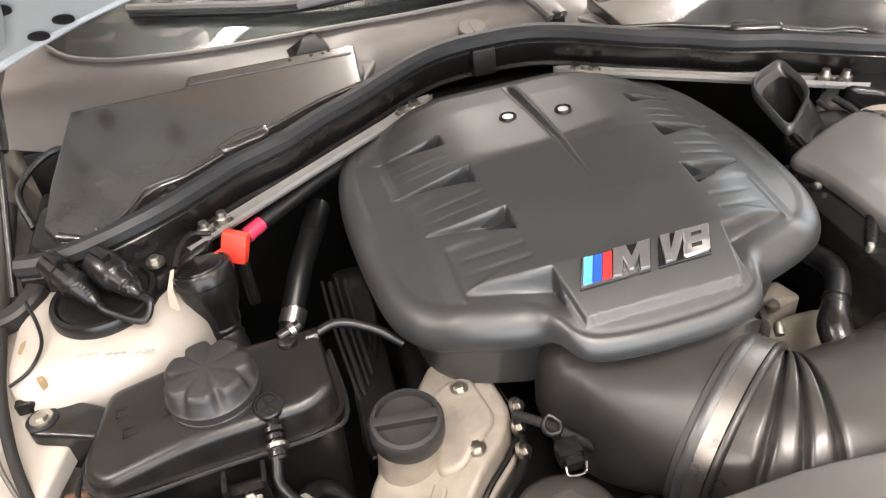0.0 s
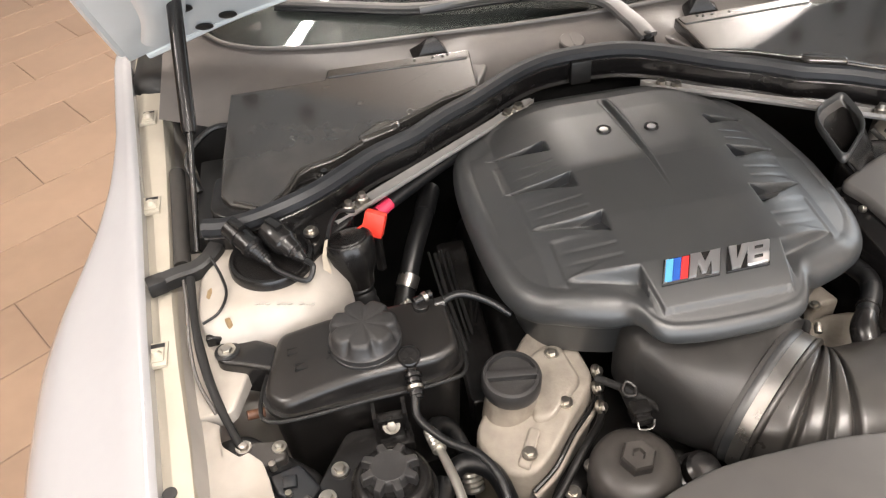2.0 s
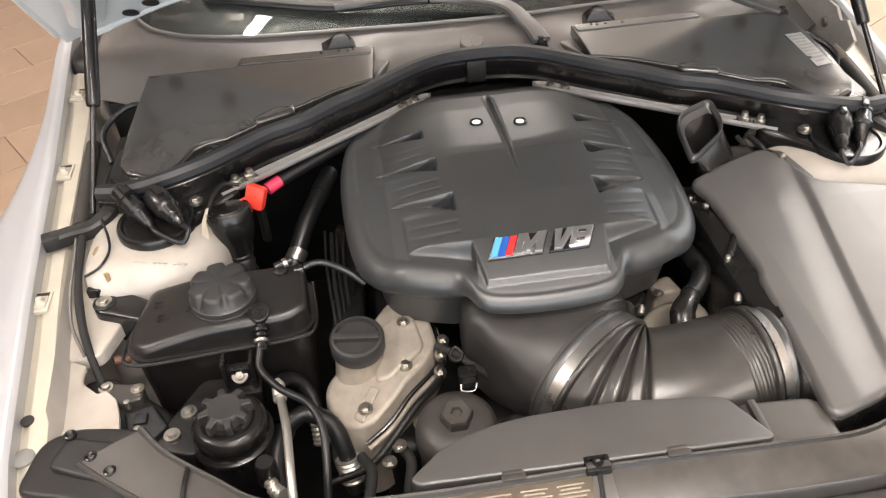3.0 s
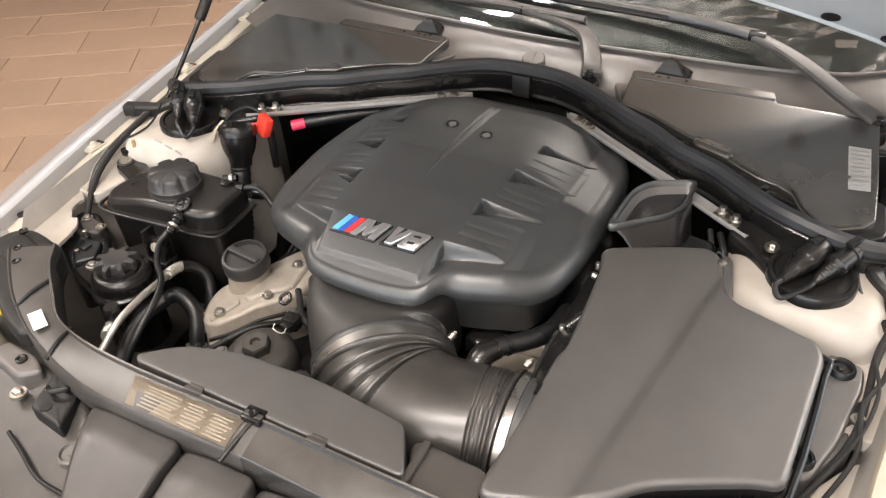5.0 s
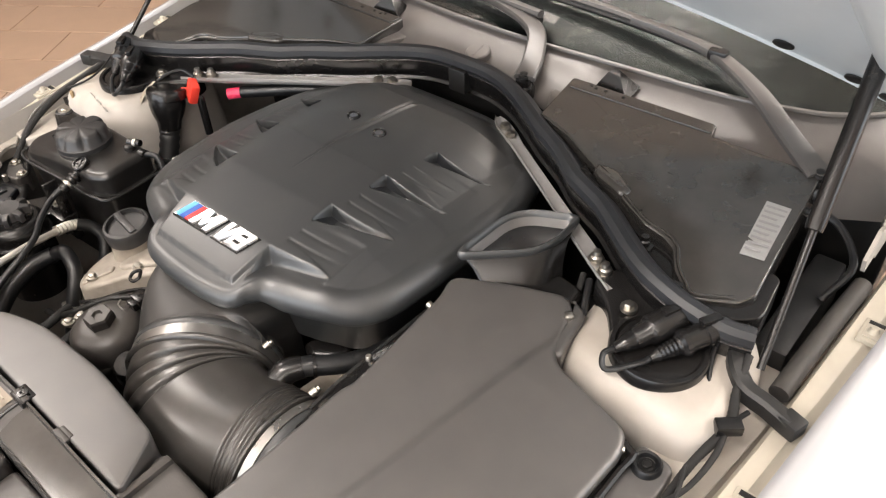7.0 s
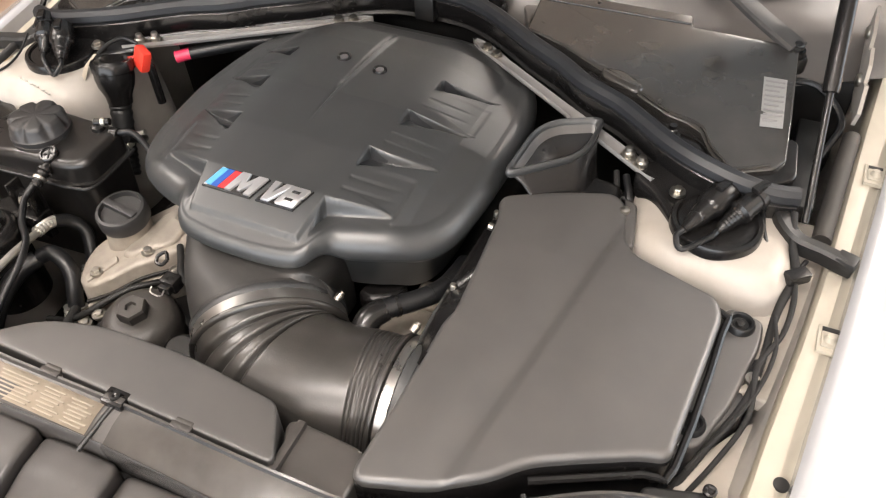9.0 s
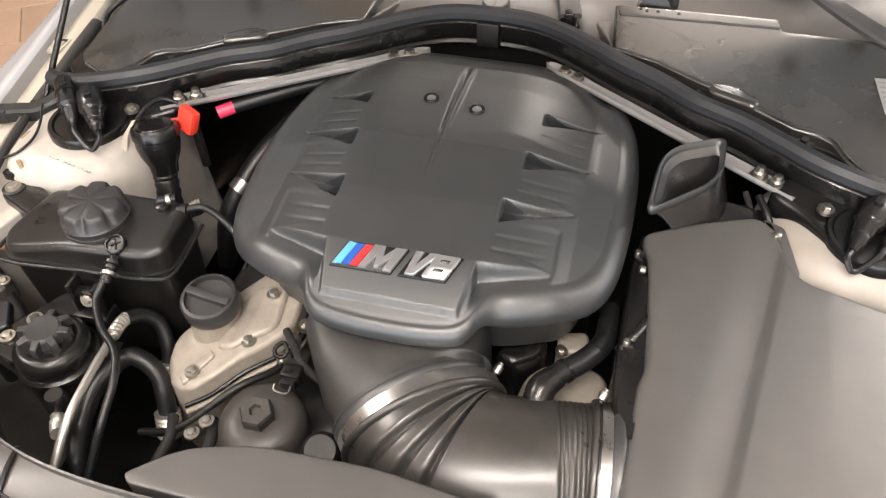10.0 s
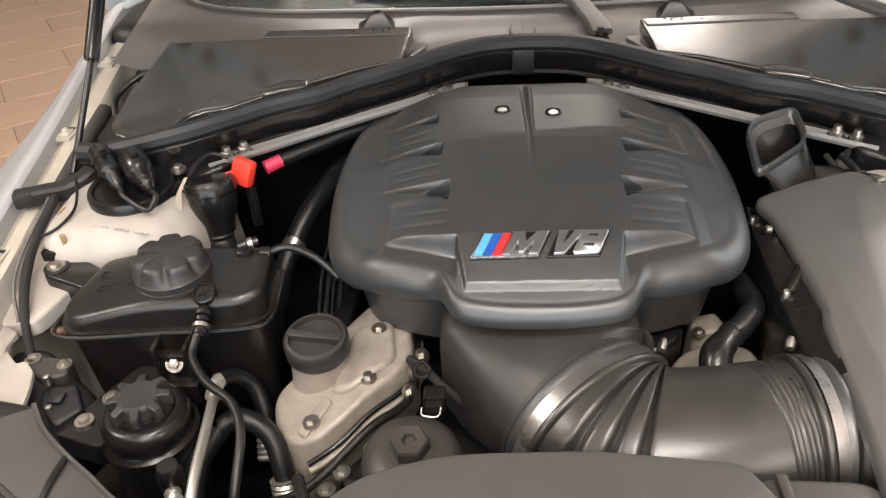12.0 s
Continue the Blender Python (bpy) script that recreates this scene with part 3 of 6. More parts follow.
def cover_top(x, y):
    """Height of the cover's skin, without its rim."""
    ax = abs(x)
    edge = table([(-0.319, 0.077), (-0.264, 0.087)], y)
    yc = max(y, -0.262)
    side = max(0.0, min(ax, 0.185) - 0.065)
    z = crest(yc) - 2.6 * side ** 2 - 0.30 * max(0.0, ax - 0.185)
    z -= 0.29 * max(0.0, -0.262 - y) + 1.5 * max(0.0, -0.262 - y) ** 2
    # raised badge panel: the front lobes and the lip lie lower
    if y < -0.22:
        v = min(1.0, max(0.0, (ax - 0.086) / 0.082))
        line = -0.262 + 0.024 * v ** 1.3
        depth = 0.026 * (1 - v) ** 0.7 if ax > 0.086 else 0.0065
        if ax > 0.086:
            depth -= 0.020 * (1 - v) * smooth(0.0, 0.050, line - y)
        lowered = 1 - smooth(line - 0.005, line + 0.001, y)
        out = max(smooth(edge - 0.002, edge + 0.002, ax), 1 - smooth(-0.3200, -0.3180, y))
        z -= depth * lowered * out
    # centre crease
    if -0.16 < y < 0.115:
        w = 0.0016 + 0.0022 * smooth(-0.16, 0.10, y)
        k = smooth(-0.16, 0.02, y) * (1 - smooth(0.085, 0.112, y))
        z += 0.0038 * k * math.exp(-((x - 0.8 * w) / w) ** 2) - 0.0045 * k * math.exp(-((x + 1.2 * w) / w) ** 2)
    # slots and the fine flutes between them
    for xi, ya, yb, xt, yt in SLOTS:
        u = (ax - xi) / (xt - xi)
        if -0.05 < u < 1.0:
            v = min(max(u, 0.0), 1.0)
            lo, hi = ya + (yt - 0.003 - ya) * v ** 1.1, yb + (yt - yb) * v ** 2.2
            if lo - 0.004 < y < hi + 0.004:
                inside = smooth(lo - 0.001, lo + 0.001, y) * (1 - smooth(hi - 0.003, hi + 0.001, y)) * smooth(-0.03, 0.02, u)
                down = min(1.0, max(0.0, (hi - y) / max(hi - lo, 1e-4)))
                z -= inside * (1 - v) ** 0.45 * (0.006 + 0.014 * (1 - down))
    # shallow fans between the slots, cut off at their outer ends
    for n in range(3):
        b = SLOTS[n]
        xo = (0.168, 0.182, 0.194)[n]
        lo = (-0.236 if n == 0 else SLOTS[n - 1][4] + 0.004) - 0.004
        hi = b[1] + 0.035 * min(1.0, max(0.0, (ax - b[0]) / 0.09)) - 0.006
        if ax < xo + 0.002 and lo - 0.004 < y < hi + 0.004:
            z -= (0.0020, 0.0009, 0.0007)[n] * smooth(b[0], xo, ax) * (1 - smooth(xo - 0.003, xo + 0.003, ax)) * smooth(lo - 0.002, lo + 0.002, y) * (1 - smooth(hi - 0.004, hi + 0.004, y))
    for n in range(3):
        a = SLOTS[n - 1] if n else None
        b = SLOTS[n]
        for k in (1, 2):
            w = k / 3
            y0 = (a[2] if n else -0.258) + (b[1] - (a[2] if n else -0.258)) * w
            y1 = y0 + 0.022
            xi, xt = b[0] - 0.004 * (1 - w), b[3] - 0.012
            u = (ax - xi) / (xt - xi)
            if 0 < u < 1:
                d = y - (y0 + (y1 - y0) * u ** 1.6)
                if -0.012 < d < 0.008:
                    z -= 0.0011 * math.exp(-(d / (0.0013 if d > 0 else 0.004)) ** 2) * smooth(0, 0.06, u) * (1 - smooth(0.5, 1, u))
    return z


def cover_shell():
    count, rows = 1400, []
    o = cover_outline(count)
    centre = Vector((0, -0.06))
    rim = 1.0

    def tab(p):
        return (1 - smooth(0.092, 0.135, abs(p.x))) * (1 - smooth(-0.312, -0.285, p.y))

    def width(p):
        """How far in the rounded rim reaches: narrow round the front tab."""
        return 0.027 - 0.015 * tab(p)
    widths = [width(p) for p in o]

    def pull(d, scaled=False):
        return [p + (centre - p).normalized() * (d * w if scaled else d) for p, w in zip(o, widths)]

    def rim_z(p):
        q = centre + (p - centre) * (1 - width(p) / (p - centre).length)
        return cover_top(q.x, q.y)
    tops = [rim_z(p) for p in o]
    count_o = len(o)
    low = [1 - 0.36 * tab(p) for p in o]
    tops = [sum(tops[(i + j) % count_o] for j in range(-10, 11)) / 21 for i in range(count_o)]
    for d, dz in ((0.040, -0.120), (0.030, -0.060), (0.024, -0.046), (0.012, -0.0445), (0.005, -0.041), (0.001, -0.035), (0.0, -0.030)):
        rows.append([(p.x, p.y, z + dz * h) for p, z, h in zip(pull(d), tops, low)])
    steps = 10
    for k in range(1, steps + 1):
        a = math.pi / 2 * k / steps
        ring = pull(rim * (1 - math.cos(a)), True)
        rows.append([(p.x, p.y, z - 0.028 * h * (1 - math.sin(a))) for p, z, h in zip(ring, tops, low)])
    last = pull(rim, True)
    rings = 135
    for k in range(1, rings):
        s = 1 - k / rings
        w = smooth(0, 1.6, k)
        rows.append([(q.x, q.y, cover_top(q.x, q.y) * w + z * (1 - w)) for q, z in zip([centre + (p - centre) * s for p in last], tops)])
    n = count
    verts = [(x + CX, y, z) for r in rows for x, y, z in r]
    faces = [(k * n + i, k * n + (i + 1) % n, (k + 1) * n + (i + 1) % n, (k + 1) * n + i) for k in range(len(rows) - 1) for i in range(n)]
    verts.append((CX, centre.y, cover_top(0, centre.y)))
    faces += [((len(rows) - 1) * n + i, (len(rows) - 1) * n + (i + 1) % n, len(verts) - 1) for i in range(n)]
    return mesh_bm(verts, faces)


part("shell", cover_shell(), M_COVER, cover, sharp=75)


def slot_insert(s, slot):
    """Added dark liner that puts shade into a slot: it stands along the rear edge and runs down to the slot's floor."""
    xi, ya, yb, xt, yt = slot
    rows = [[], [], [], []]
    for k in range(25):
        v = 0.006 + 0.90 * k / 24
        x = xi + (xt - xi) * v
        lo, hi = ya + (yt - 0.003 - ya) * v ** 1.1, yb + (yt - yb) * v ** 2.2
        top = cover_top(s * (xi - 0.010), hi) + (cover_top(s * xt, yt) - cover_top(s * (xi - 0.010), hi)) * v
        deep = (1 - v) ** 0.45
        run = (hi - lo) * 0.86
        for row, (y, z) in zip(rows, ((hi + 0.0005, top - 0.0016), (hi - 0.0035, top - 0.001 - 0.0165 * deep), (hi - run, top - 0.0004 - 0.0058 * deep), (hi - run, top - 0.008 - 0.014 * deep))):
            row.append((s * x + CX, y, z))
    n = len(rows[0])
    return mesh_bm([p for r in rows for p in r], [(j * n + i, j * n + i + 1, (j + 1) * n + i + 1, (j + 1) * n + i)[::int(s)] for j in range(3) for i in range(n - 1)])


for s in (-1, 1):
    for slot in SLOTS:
        part("slot_insert", slot_insert(s, slot), M_BLUEBLACK, cover, "added dark liner that shades a slot", sharp=60)

for x, y in ((-0.040, 0.007), (0.025, -0.006)):
    z = cover_top(x - CX, y)
    f = part("fastener", lathe([(0.0105, -0.002), (0.0105, 0.002), (0.0095, 0.0035), (0.0075, 0.002), (0.0072, 0.0005), (0, 0.0005)], 28, (x, y, z)), M_BLACK, cover, "black round fastener cap")
    part("emblem", join(*[lathe([(0.0062, 0), (0.0062, 0.0012), (0, 0.0014)], 20, (x, y, z + 0.001))]), M_CHROME, f, "small round silver emblem")


def slab(points, h):
    """A flat badge piece on the cover's slope; points in badge units (along, up)."""
    rows = []
    for dz, d in ((-0.002, 0), (h - 0.0007, 0), (h, 0.0007)):
        o = inset([Vector(p) for p in points], d) if d else [Vector(p) for p in points]
        rows.append([badge_place(p.x, p.y, dz) for p in o])
    return loft(rows)


def badge_place(a, b, h):
    x = -0.0765 + a + 0.46 * b
    y = -0.2925 + b * 0.98 + 0.012 * a
    return (x, y, cover_top(x - CX, y) + 0.0012 + h)


B_H = 0.0275
badge = part("badge", slab([(0, 0), (0.0045, 0), (0.0045, B_H), (0, B_H)], 0.003), M_CHROME, cover, "chrome edged badge with three coloured stripes")
for k, mtl in enumerate((M_LIGHTBLUE, M_BLUE, M_BADGERED)):
    a = 0.001 + k * 0.0095
    part("stripe", slab([(a, 0.001), (a + 0.0093, 0.001), (a + 0.0093, B_H - 0.001), (a, B_H - 0.001)], 0.0036), mtl, badge)
for a0, a1 in ((-0.0015, 0.0685), (0.0765, 0.1295)):
    part("backing", slab([(a0, -0.0016), (a1, -0.0016), (a1, B_H + 0.0016), (a0, B_H + 0.0016)], 0.0016), M_BLACK, badge, "black backing plate")
part("chrome_block", join(slab([(0.0305, 0), (0.0395, 0), (0.0405, 0.0165), (0.0465, 0.0025), (0.0515, 0.0025), (0.0570, 0.0165), (0.0580, 0), (0.0675, 0), (0.0675, B_H), (0.0550, B_H), (0.0490, 0.0150), (0.0430, B_H), (0.0305, B_H)], 0.0045)), M_CHROME, badge)
part("letter_v", slab([(0.0830, 0), (0.0935, 0), (0.1040, B_H), (0.0935, B_H), (0.0885, 0.0105), (0.0875, B_H), (0.0775, B_H)], 0.0045), M_CHROME, badge, "chrome letter V")
EIGHT = [(0.1035, 0), (0.1265, 0), (0.1285, 0.0015), (0.1285, 0.0120), (0.1272, 0.0137), (0.1285, 0.0155), (0.1285, 0.026), (0.1265, B_H), (0.1035, B_H), (0.1015, 0.026), (0.1015, 0.0155), (0.1028, 0.0137), (0.1015, 0.0120), (0.1015, 0.0015)]
eight = part("figure_eight", slab(EIGHT, 0.0045), M_CHROME, badge, "chrome figure 8")
for b0, b1 in ((0.0060, 0.0105), (0.0172, 0.0217)):
    part("gap", slab([(0.1095, b0), (0.1205, b0), (0.1205, b1), (0.1095, b1)], 0.0048), M_BLACK, eight)

# ---- engine below the cover ----
engine = thing("engine", "dark dusty engine block below the cover", "engine", (0, 0, 0.45))
part("block", plateau([(-0.24, -0.40), (0.20, -0.36), (0.22, 0.2), (-0.24, 0.2)], 0.70, 0.42, edge=0.03, corner=0.05), M_DARKMETAL, engine)
part("front_cover", plateau([(-0.16, -0.445), (0.10, -0.445), (0.12, -0.40), (-0.18, -0.40)], 0.68, 0.42, edge=0.012, corner=0.02), M_DARKMETAL, engine)
part("belt_pulley", lathe([(0.055, 0), (0.06, 0.004), (0.052, 0.010), (0.06, 0.016), (0.055, 0.024), (0.02, 0.026), (0, 0.02)], 32, (-0.06, -0.45, 0.62), (0, -1, 0)), M_DARKMETAL, engine)

# ---- airbox ----
airbox = thing("air_filter_box", "large dark grey plastic air filter box with a raised crease", "air filter box", (0.4, -0.3, 0.6))
AB = [(0.254, -0.124), (0.330, -0.086), (0.390, -0.064), (0.412, -0.080), (0.432, -0.160), (0.546, -0.190), (0.556, -0.215), (0.542, -0.405), (0.515, -0.412), (0.415, -0.462), (0.385, -0.492), (0.330, -0.524), (0.254, -0.548), (0.263, -0.45), (0.268, -0.335), (0.274, -0.318), (0.272, -0.250), (0.267, -0.16)]


def airbox_top(x, y):
    z = 0.882 - 0.07 * max(0.0, -y - 0.20) - 0.04 * max(0.0, x - 0.46)
    c = 0.404 + (y + 0.175) * 0.180
    fade = smooth(-0.09, -0.15, y)
    # the inner half sinks gently into a crease and rises again in a short step beyond it
    z += 0.0042 * (1 - fade * smooth(c - 0.050, c - 0.002, x) * (1 - smooth(c - 0.002, c + 0.013, x)))
    z -= 0.05 * max(0.0, 0.30 - x) * fade
    return z


part("lid", plateau(AB, airbox_top, lambda x, y: airbox_top(x, y) - 0.012, edge=0.007, corner=0.026, step=0.004, rings=90, centre=(0.37, -0.28)), M_AIRBOX, airbox)
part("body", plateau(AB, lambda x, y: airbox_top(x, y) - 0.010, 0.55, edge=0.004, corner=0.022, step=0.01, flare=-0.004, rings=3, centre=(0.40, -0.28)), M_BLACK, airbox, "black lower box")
LEDGE_IN = [(0.276, -0.120), (0.272, -0.160), (0.276, -0.250), (0.278, -0.318), (0.272, -0.345), (0.268, -0.400)]
LEDGE_OUT = [(0.259, -0.100), (0.251, -0.160), (0.248, -0.250), (0.246, -0.318), (0.247, -0.345), (0.250, -0.385)]
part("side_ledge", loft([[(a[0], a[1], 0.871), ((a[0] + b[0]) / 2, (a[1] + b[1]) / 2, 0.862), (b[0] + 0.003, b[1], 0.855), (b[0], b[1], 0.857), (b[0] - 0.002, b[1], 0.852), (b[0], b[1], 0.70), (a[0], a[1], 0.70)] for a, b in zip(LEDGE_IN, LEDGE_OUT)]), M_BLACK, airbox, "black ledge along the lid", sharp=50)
part("ledge_boss", tube([(0.279, -0.243, 0.872), (0.264, -0.262, 0.862), (0.258, -0.270, 0.858)], [0.008, 0.0075, 0.0065], 14), M_BLACK, airbox)
for x, y in ((0.2555, -0.135), (0.2535, -0.274)):
    part("screw", lathe([(0.0042, -0.004), (0.0042, 0.004), (0.003, 0.0055), (0, 0.0055)], 12, (x, y, 0.859)), M_BOLT, airbox, "bright small screw")
part("edge_flange", tube([(0.440, -0.166, 0.868), (0.552, -0.197, 0.866), (0.560, -0.225, 0.862), (0.548, -0.400, 0.846), (0.520, -0.418, 0.845), (0.418, -0.468, 0.842)], 0.0045, 8, per=3), M_BLACK, airbox)
part("side_clip_box", plateau([(0.398, -0.062), (0.424, -0.074), (0.438, -0.150), (0.418, -0.158)], 0.884, 0.80, edge=0.006, corner=0.006, step=0.006), M_AIRBOX, airbox)

snout = thing("air_inlet_snout", "grey plastic air inlet snout with a slanted open mouth", "air duct", (0.31, -0.05, 0.8))
mouth = [Vector(p) for p in ((0.256, -0.120, 0.915), (0.268, -0.008, 0.925), (0.345, 0.034, 0.927), (0.341, -0.042, 0.903))]


def mouth_ring(scale, drop, shift):
    c = sum(mouth, Vector()) / 4
    flat = rounded([(p.x, p.y) for p in mouth], [0.022, 0.045, 0.016, 0.05], 8)
    ring = []
    for q in flat:
        z = c.z + (q.x - c.x) * -0.09 + (q.y - c.y) * 0.10
        p = Vector((q.x, q.y, z))
        ring.append(c + (p - c) * scale + Vector((shift[0], shift[1], -drop)))
    return ring


part("funnel", loft([mouth_ring(0.60, 0.085, (0.040, -0.040)), mouth_ring(0.64, 0.060, (0.034, -0.034)), mouth_ring(0.70, 0.035, (0.022, -0.024)), mouth_ring(0.82, 0.016, (0.010, -0.012)), mouth_ring(0.95, 0.006, (0.002, -0.002))], cap0=False, cap1=False), M_BLACK, snout, sharp=70)
part("lip", loft([mouth_ring(0.95, 0.006, (0.002, -0.002)), mouth_ring(1.02, 0.007, (0, 0)), mouth_ring(1.05, 0.002, (0, 0)), mouth_ring(1.04, -0.003, (0, 0)), mouth_ring(0.99, -0.0055, (0, 0)), mouth_ring(0.92, -0.004, (0, 0)), mouth_ring(0.87, 0.002, (0, 0))], cap0=False, cap1=False), M_COVER, snout, "rounded dark lip", sharp=70)
part("throat", loft([mouth_ring(0.87, 0.002, (0, 0)), mouth_ring(0.84, 0.012, (0.006, -0.006)), mouth_ring(0.74, 0.028, (0.014, -0.014)), mouth_ring(0.60, 0.050, (0.028, -0.028))], cap0=False, cap1=False), M_AIRBOX, snout, sharp=70)
# black instead of grey: the deep throat's shade put into the colour
part("inner_duct", loft([mouth_ring(0.60, 0.050, (0.028, -0.028)), mouth_ring(0.52, 0.080, (0.038, -0.036)), mouth_ring(0.50, 0.11, (0.040, -0.038))], cap0=False), M_BLACK, snout, sharp=70)
part("collar", plateau([(0.292, -0.108), (0.395, -0.070), (0.400, -0.030), (0.335, -0.020), (0.290, -0.060)], 0.874, 0.80, edge=0.012, corner=0.02, step=0.008), M_BLACK, snout)

# ---- intake elbow ----
elbow = thing("intake_elbow", "black ribbed rubber intake elbow with steel band clamps", "intake hose", (0.14, -0.40, 0.7))


def oval(c, axis, ra, rb, n=40, tilt=0.0):
    t = Vector(axis).normalized()
    side = t.cross(Vector((0, 0, 1))).normalized()
    up = side.cross(t)
    return [Vector(c) + ra * math.cos(2 * math.pi * k / n) * side + rb * math.sin(2 * math.pi * k / n) * up for k in range(n)]


EA, EB = Vector((0.046, -0.377, 0.782)), Vector((0.250, -0.405, 0.781))
AX0, AX1 = Vector((0.60, -0.80, -0.05)), Vector((0.985, 0.06, 0.0))


def elbow_at(u):
    h0, h1 = 0.16, 0.17
    p0, p1, p2, p3 = EA, EA + AX0.normalized() * h0 * 0.55, EB - AX1.normalized() * h1 * 0.55, EB
    p = (1 - u) ** 3 * p0 + 3 * u * (1 - u) ** 2 * p1 + 3 * u * u * (1 - u) * p2 + u ** 3 * p3
    d = 3 * (1 - u) ** 2 * (p1 - p0) + 6 * u * (1 - u) * (p2 - p1) + 3 * u * u * (p3 - p2)
    return p, d.normalized()


rings = []
for k in range(201):
    u = k / 200
    p, d = elbow_at(u)
    ra = 0.095 + (0.081 - 0.095) * u
    rb = 0.076 + (0.081 - 0.076) * u
    dip = 0.0075 * sum(math.exp(-((u - g) / 0.013) ** 2) for g in (0.11, 0.20, 0.29))
    if u > 0.80:
        dip += 0.0017 * (0.5 - 0.5 * math.cos(2 * math.pi * (u - 0.80) / 0.021)) ** 2 * (1 - smooth(0.915, 0.925, u))
    rings.append(oval(p, d, ra - dip, rb - dip))
part("hose", loft(rings), M_BOOT, elbow, sharp=60)
for c, ax, ra, rb, nm in ((EA - AX0.normalized() * 0.004, AX0, 0.097, 0.078, 0), (EB - AX1.normalized() * 0.004, AX1, 0.083, 0.083, 1)):
    t = ax.normalized()
    bw = 0.0075 if nm == 0 else 0.0055
    band = loft([oval(c - t * bw, ax, ra, rb), oval(c - t * bw, ax, ra + 0.002, rb + 0.002), oval(c + t * bw, ax, ra + 0.002, rb + 0.002), oval(c + t * bw, ax, ra, rb)], cap0=False, cap1=False)
    clamp = part("clamp", band, M_STEEL, elbow, "bright steel band clamp", sharp=30)
    sg = -1 if nm == 0 else 1
    part("cuff", loft([oval(c + t * sg * h, ax, ra + g, rb + g) for h, g in ((0.006, 0.0005), (0.011, 0.0025), (0.016, 0.003), (0.020, 0.001), (0.022, -0.006))], cap0=False, cap1=False), M_COVER, elbow, "dark plastic cuff", sharp=50)
    part("clamp_ridge", loft([oval(c - t * sg * h, ax, ra + g, rb + g) for h, g in ((0.0075, 0.0), (0.009, 0.0035), (0.012, 0.004), (0.0145, 0.0025), (0.016, -0.003))], cap0=False, cap1=False), M_BOOT, elbow, "rubber ridge", sharp=50)
    at = Vector((0.121, -0.318, 0.834)) if nm == 0 else Vector((0.238, -0.342, 0.857))
    part("clamp_screw", lathe([(0.0, 0.003), (0.0034, 0.003), (0.0036, 0.0), (0.0052, -0.001), (0.0052, -0.004), (0.0045, -0.010), (0, -0.010)], 12, at, (0.3, 0.85, 0.35)), M_BOLT, clamp)

# neck of the plenum between cover and elbow
t0 = AX0.normalized()
neck = thing("intake_neck", "dark grey plastic plenum neck under the cover", "intake duct", (0.0, -0.33, 0.7))


def neck_ring(u):
    """From the clamp's oval (u = 0) to the boxy outlet under the cover (u = 1)."""
    k = smooth(0, 1, u)
    t = (t0 * (1 - k) + Vector((0, -1, 0)) * k).normalized()
    side = t.cross(Vector((0, 0, 1))).normalized()
    up = side.cross(t)
    c = (EA - t0 * 0.006).lerp(Vector((-0.006, -0.318, 0.792)), u)
    ra, rb, e = 0.092 + 0.015 * k, 0.073 - 0.001 * k, 1.0 - 0.68 * smooth(0.0, 0.75, u)
    ring = []
    for i in range(64):
        a = 2 * math.pi * i / 64
        ca, sa = math.cos(a), math.sin(a)
        ring.append(c + ra * math.copysign(abs(ca) ** e, ca) * side + rb * math.copysign(abs(sa) ** e, sa) * up)
    return ring


# darker than the cover: shade of its overhang put into the base colour
part("duct", loft([neck_ring(j / 14) for j in range(15)] + [[p + Vector((0, 0.06, 0)) for p in neck_ring(1.0)]]), M_NECK, neck, sharp=60)
part("flange_rib", loft([oval(EA - t0 * d, AX0, 0.094 + g, 0.074 + g, 48) for d, g in ((0.020, 0.0), (0.022, 0.006), (0.027, 0.006), (0.029, 0.0))], cap0=False, cap1=False), M_NECK, neck, sharp=40)

# ---- coolant tank ----
tank = thing("coolant_tank", "black plastic coolant expansion tank with a ribbed screw cap", "coolant tank", (-0.42, -0.24, 0.7))
TK = [(-0.524, -0.184), (-0.546, -0.272), (-0.525, -0.297), (-0.335, -0.285), (-0.310, -0.270), (-0.314, -0.186)]


def tank_top(x, y):
    return 0.874 - 0.020 * smooth(-0.42, -0.56, x) - 0.005 * smooth(-0.24, -0.30, y)


part("body", plateau(TK, tank_top, 0.835, edge=0.010, corner=0.016, step=0.008, rings=14), M_TANK, tank)
part("lower_half", plateau(TK, 0.836, 0.66, edge=0.003, corner=0.02, step=0.012, rings=3, flare=-0.01, lip=0.005, lip_z=0.834), M_TANK, tank)
cap = part("cap", lathe([(0.043, -0.026), (0.043, -0.006), (0.0415, -0.005), (0.043, -0.004), (0.043, 0.003), (0.0405, 0.005), (0.0400, 0.019), (0.0375, 0.0235), (0.034, 0.0250), (0, 0.0256)], 112, (-0.418, -0.240, 0.880), (0, 0, 1), lobes=7, lobe_depth=0.21, lobe_from=0.0055, lobe_power=5.0), M_CAPGREY, tank, "black seven-lobed screw cap", sharp=50)
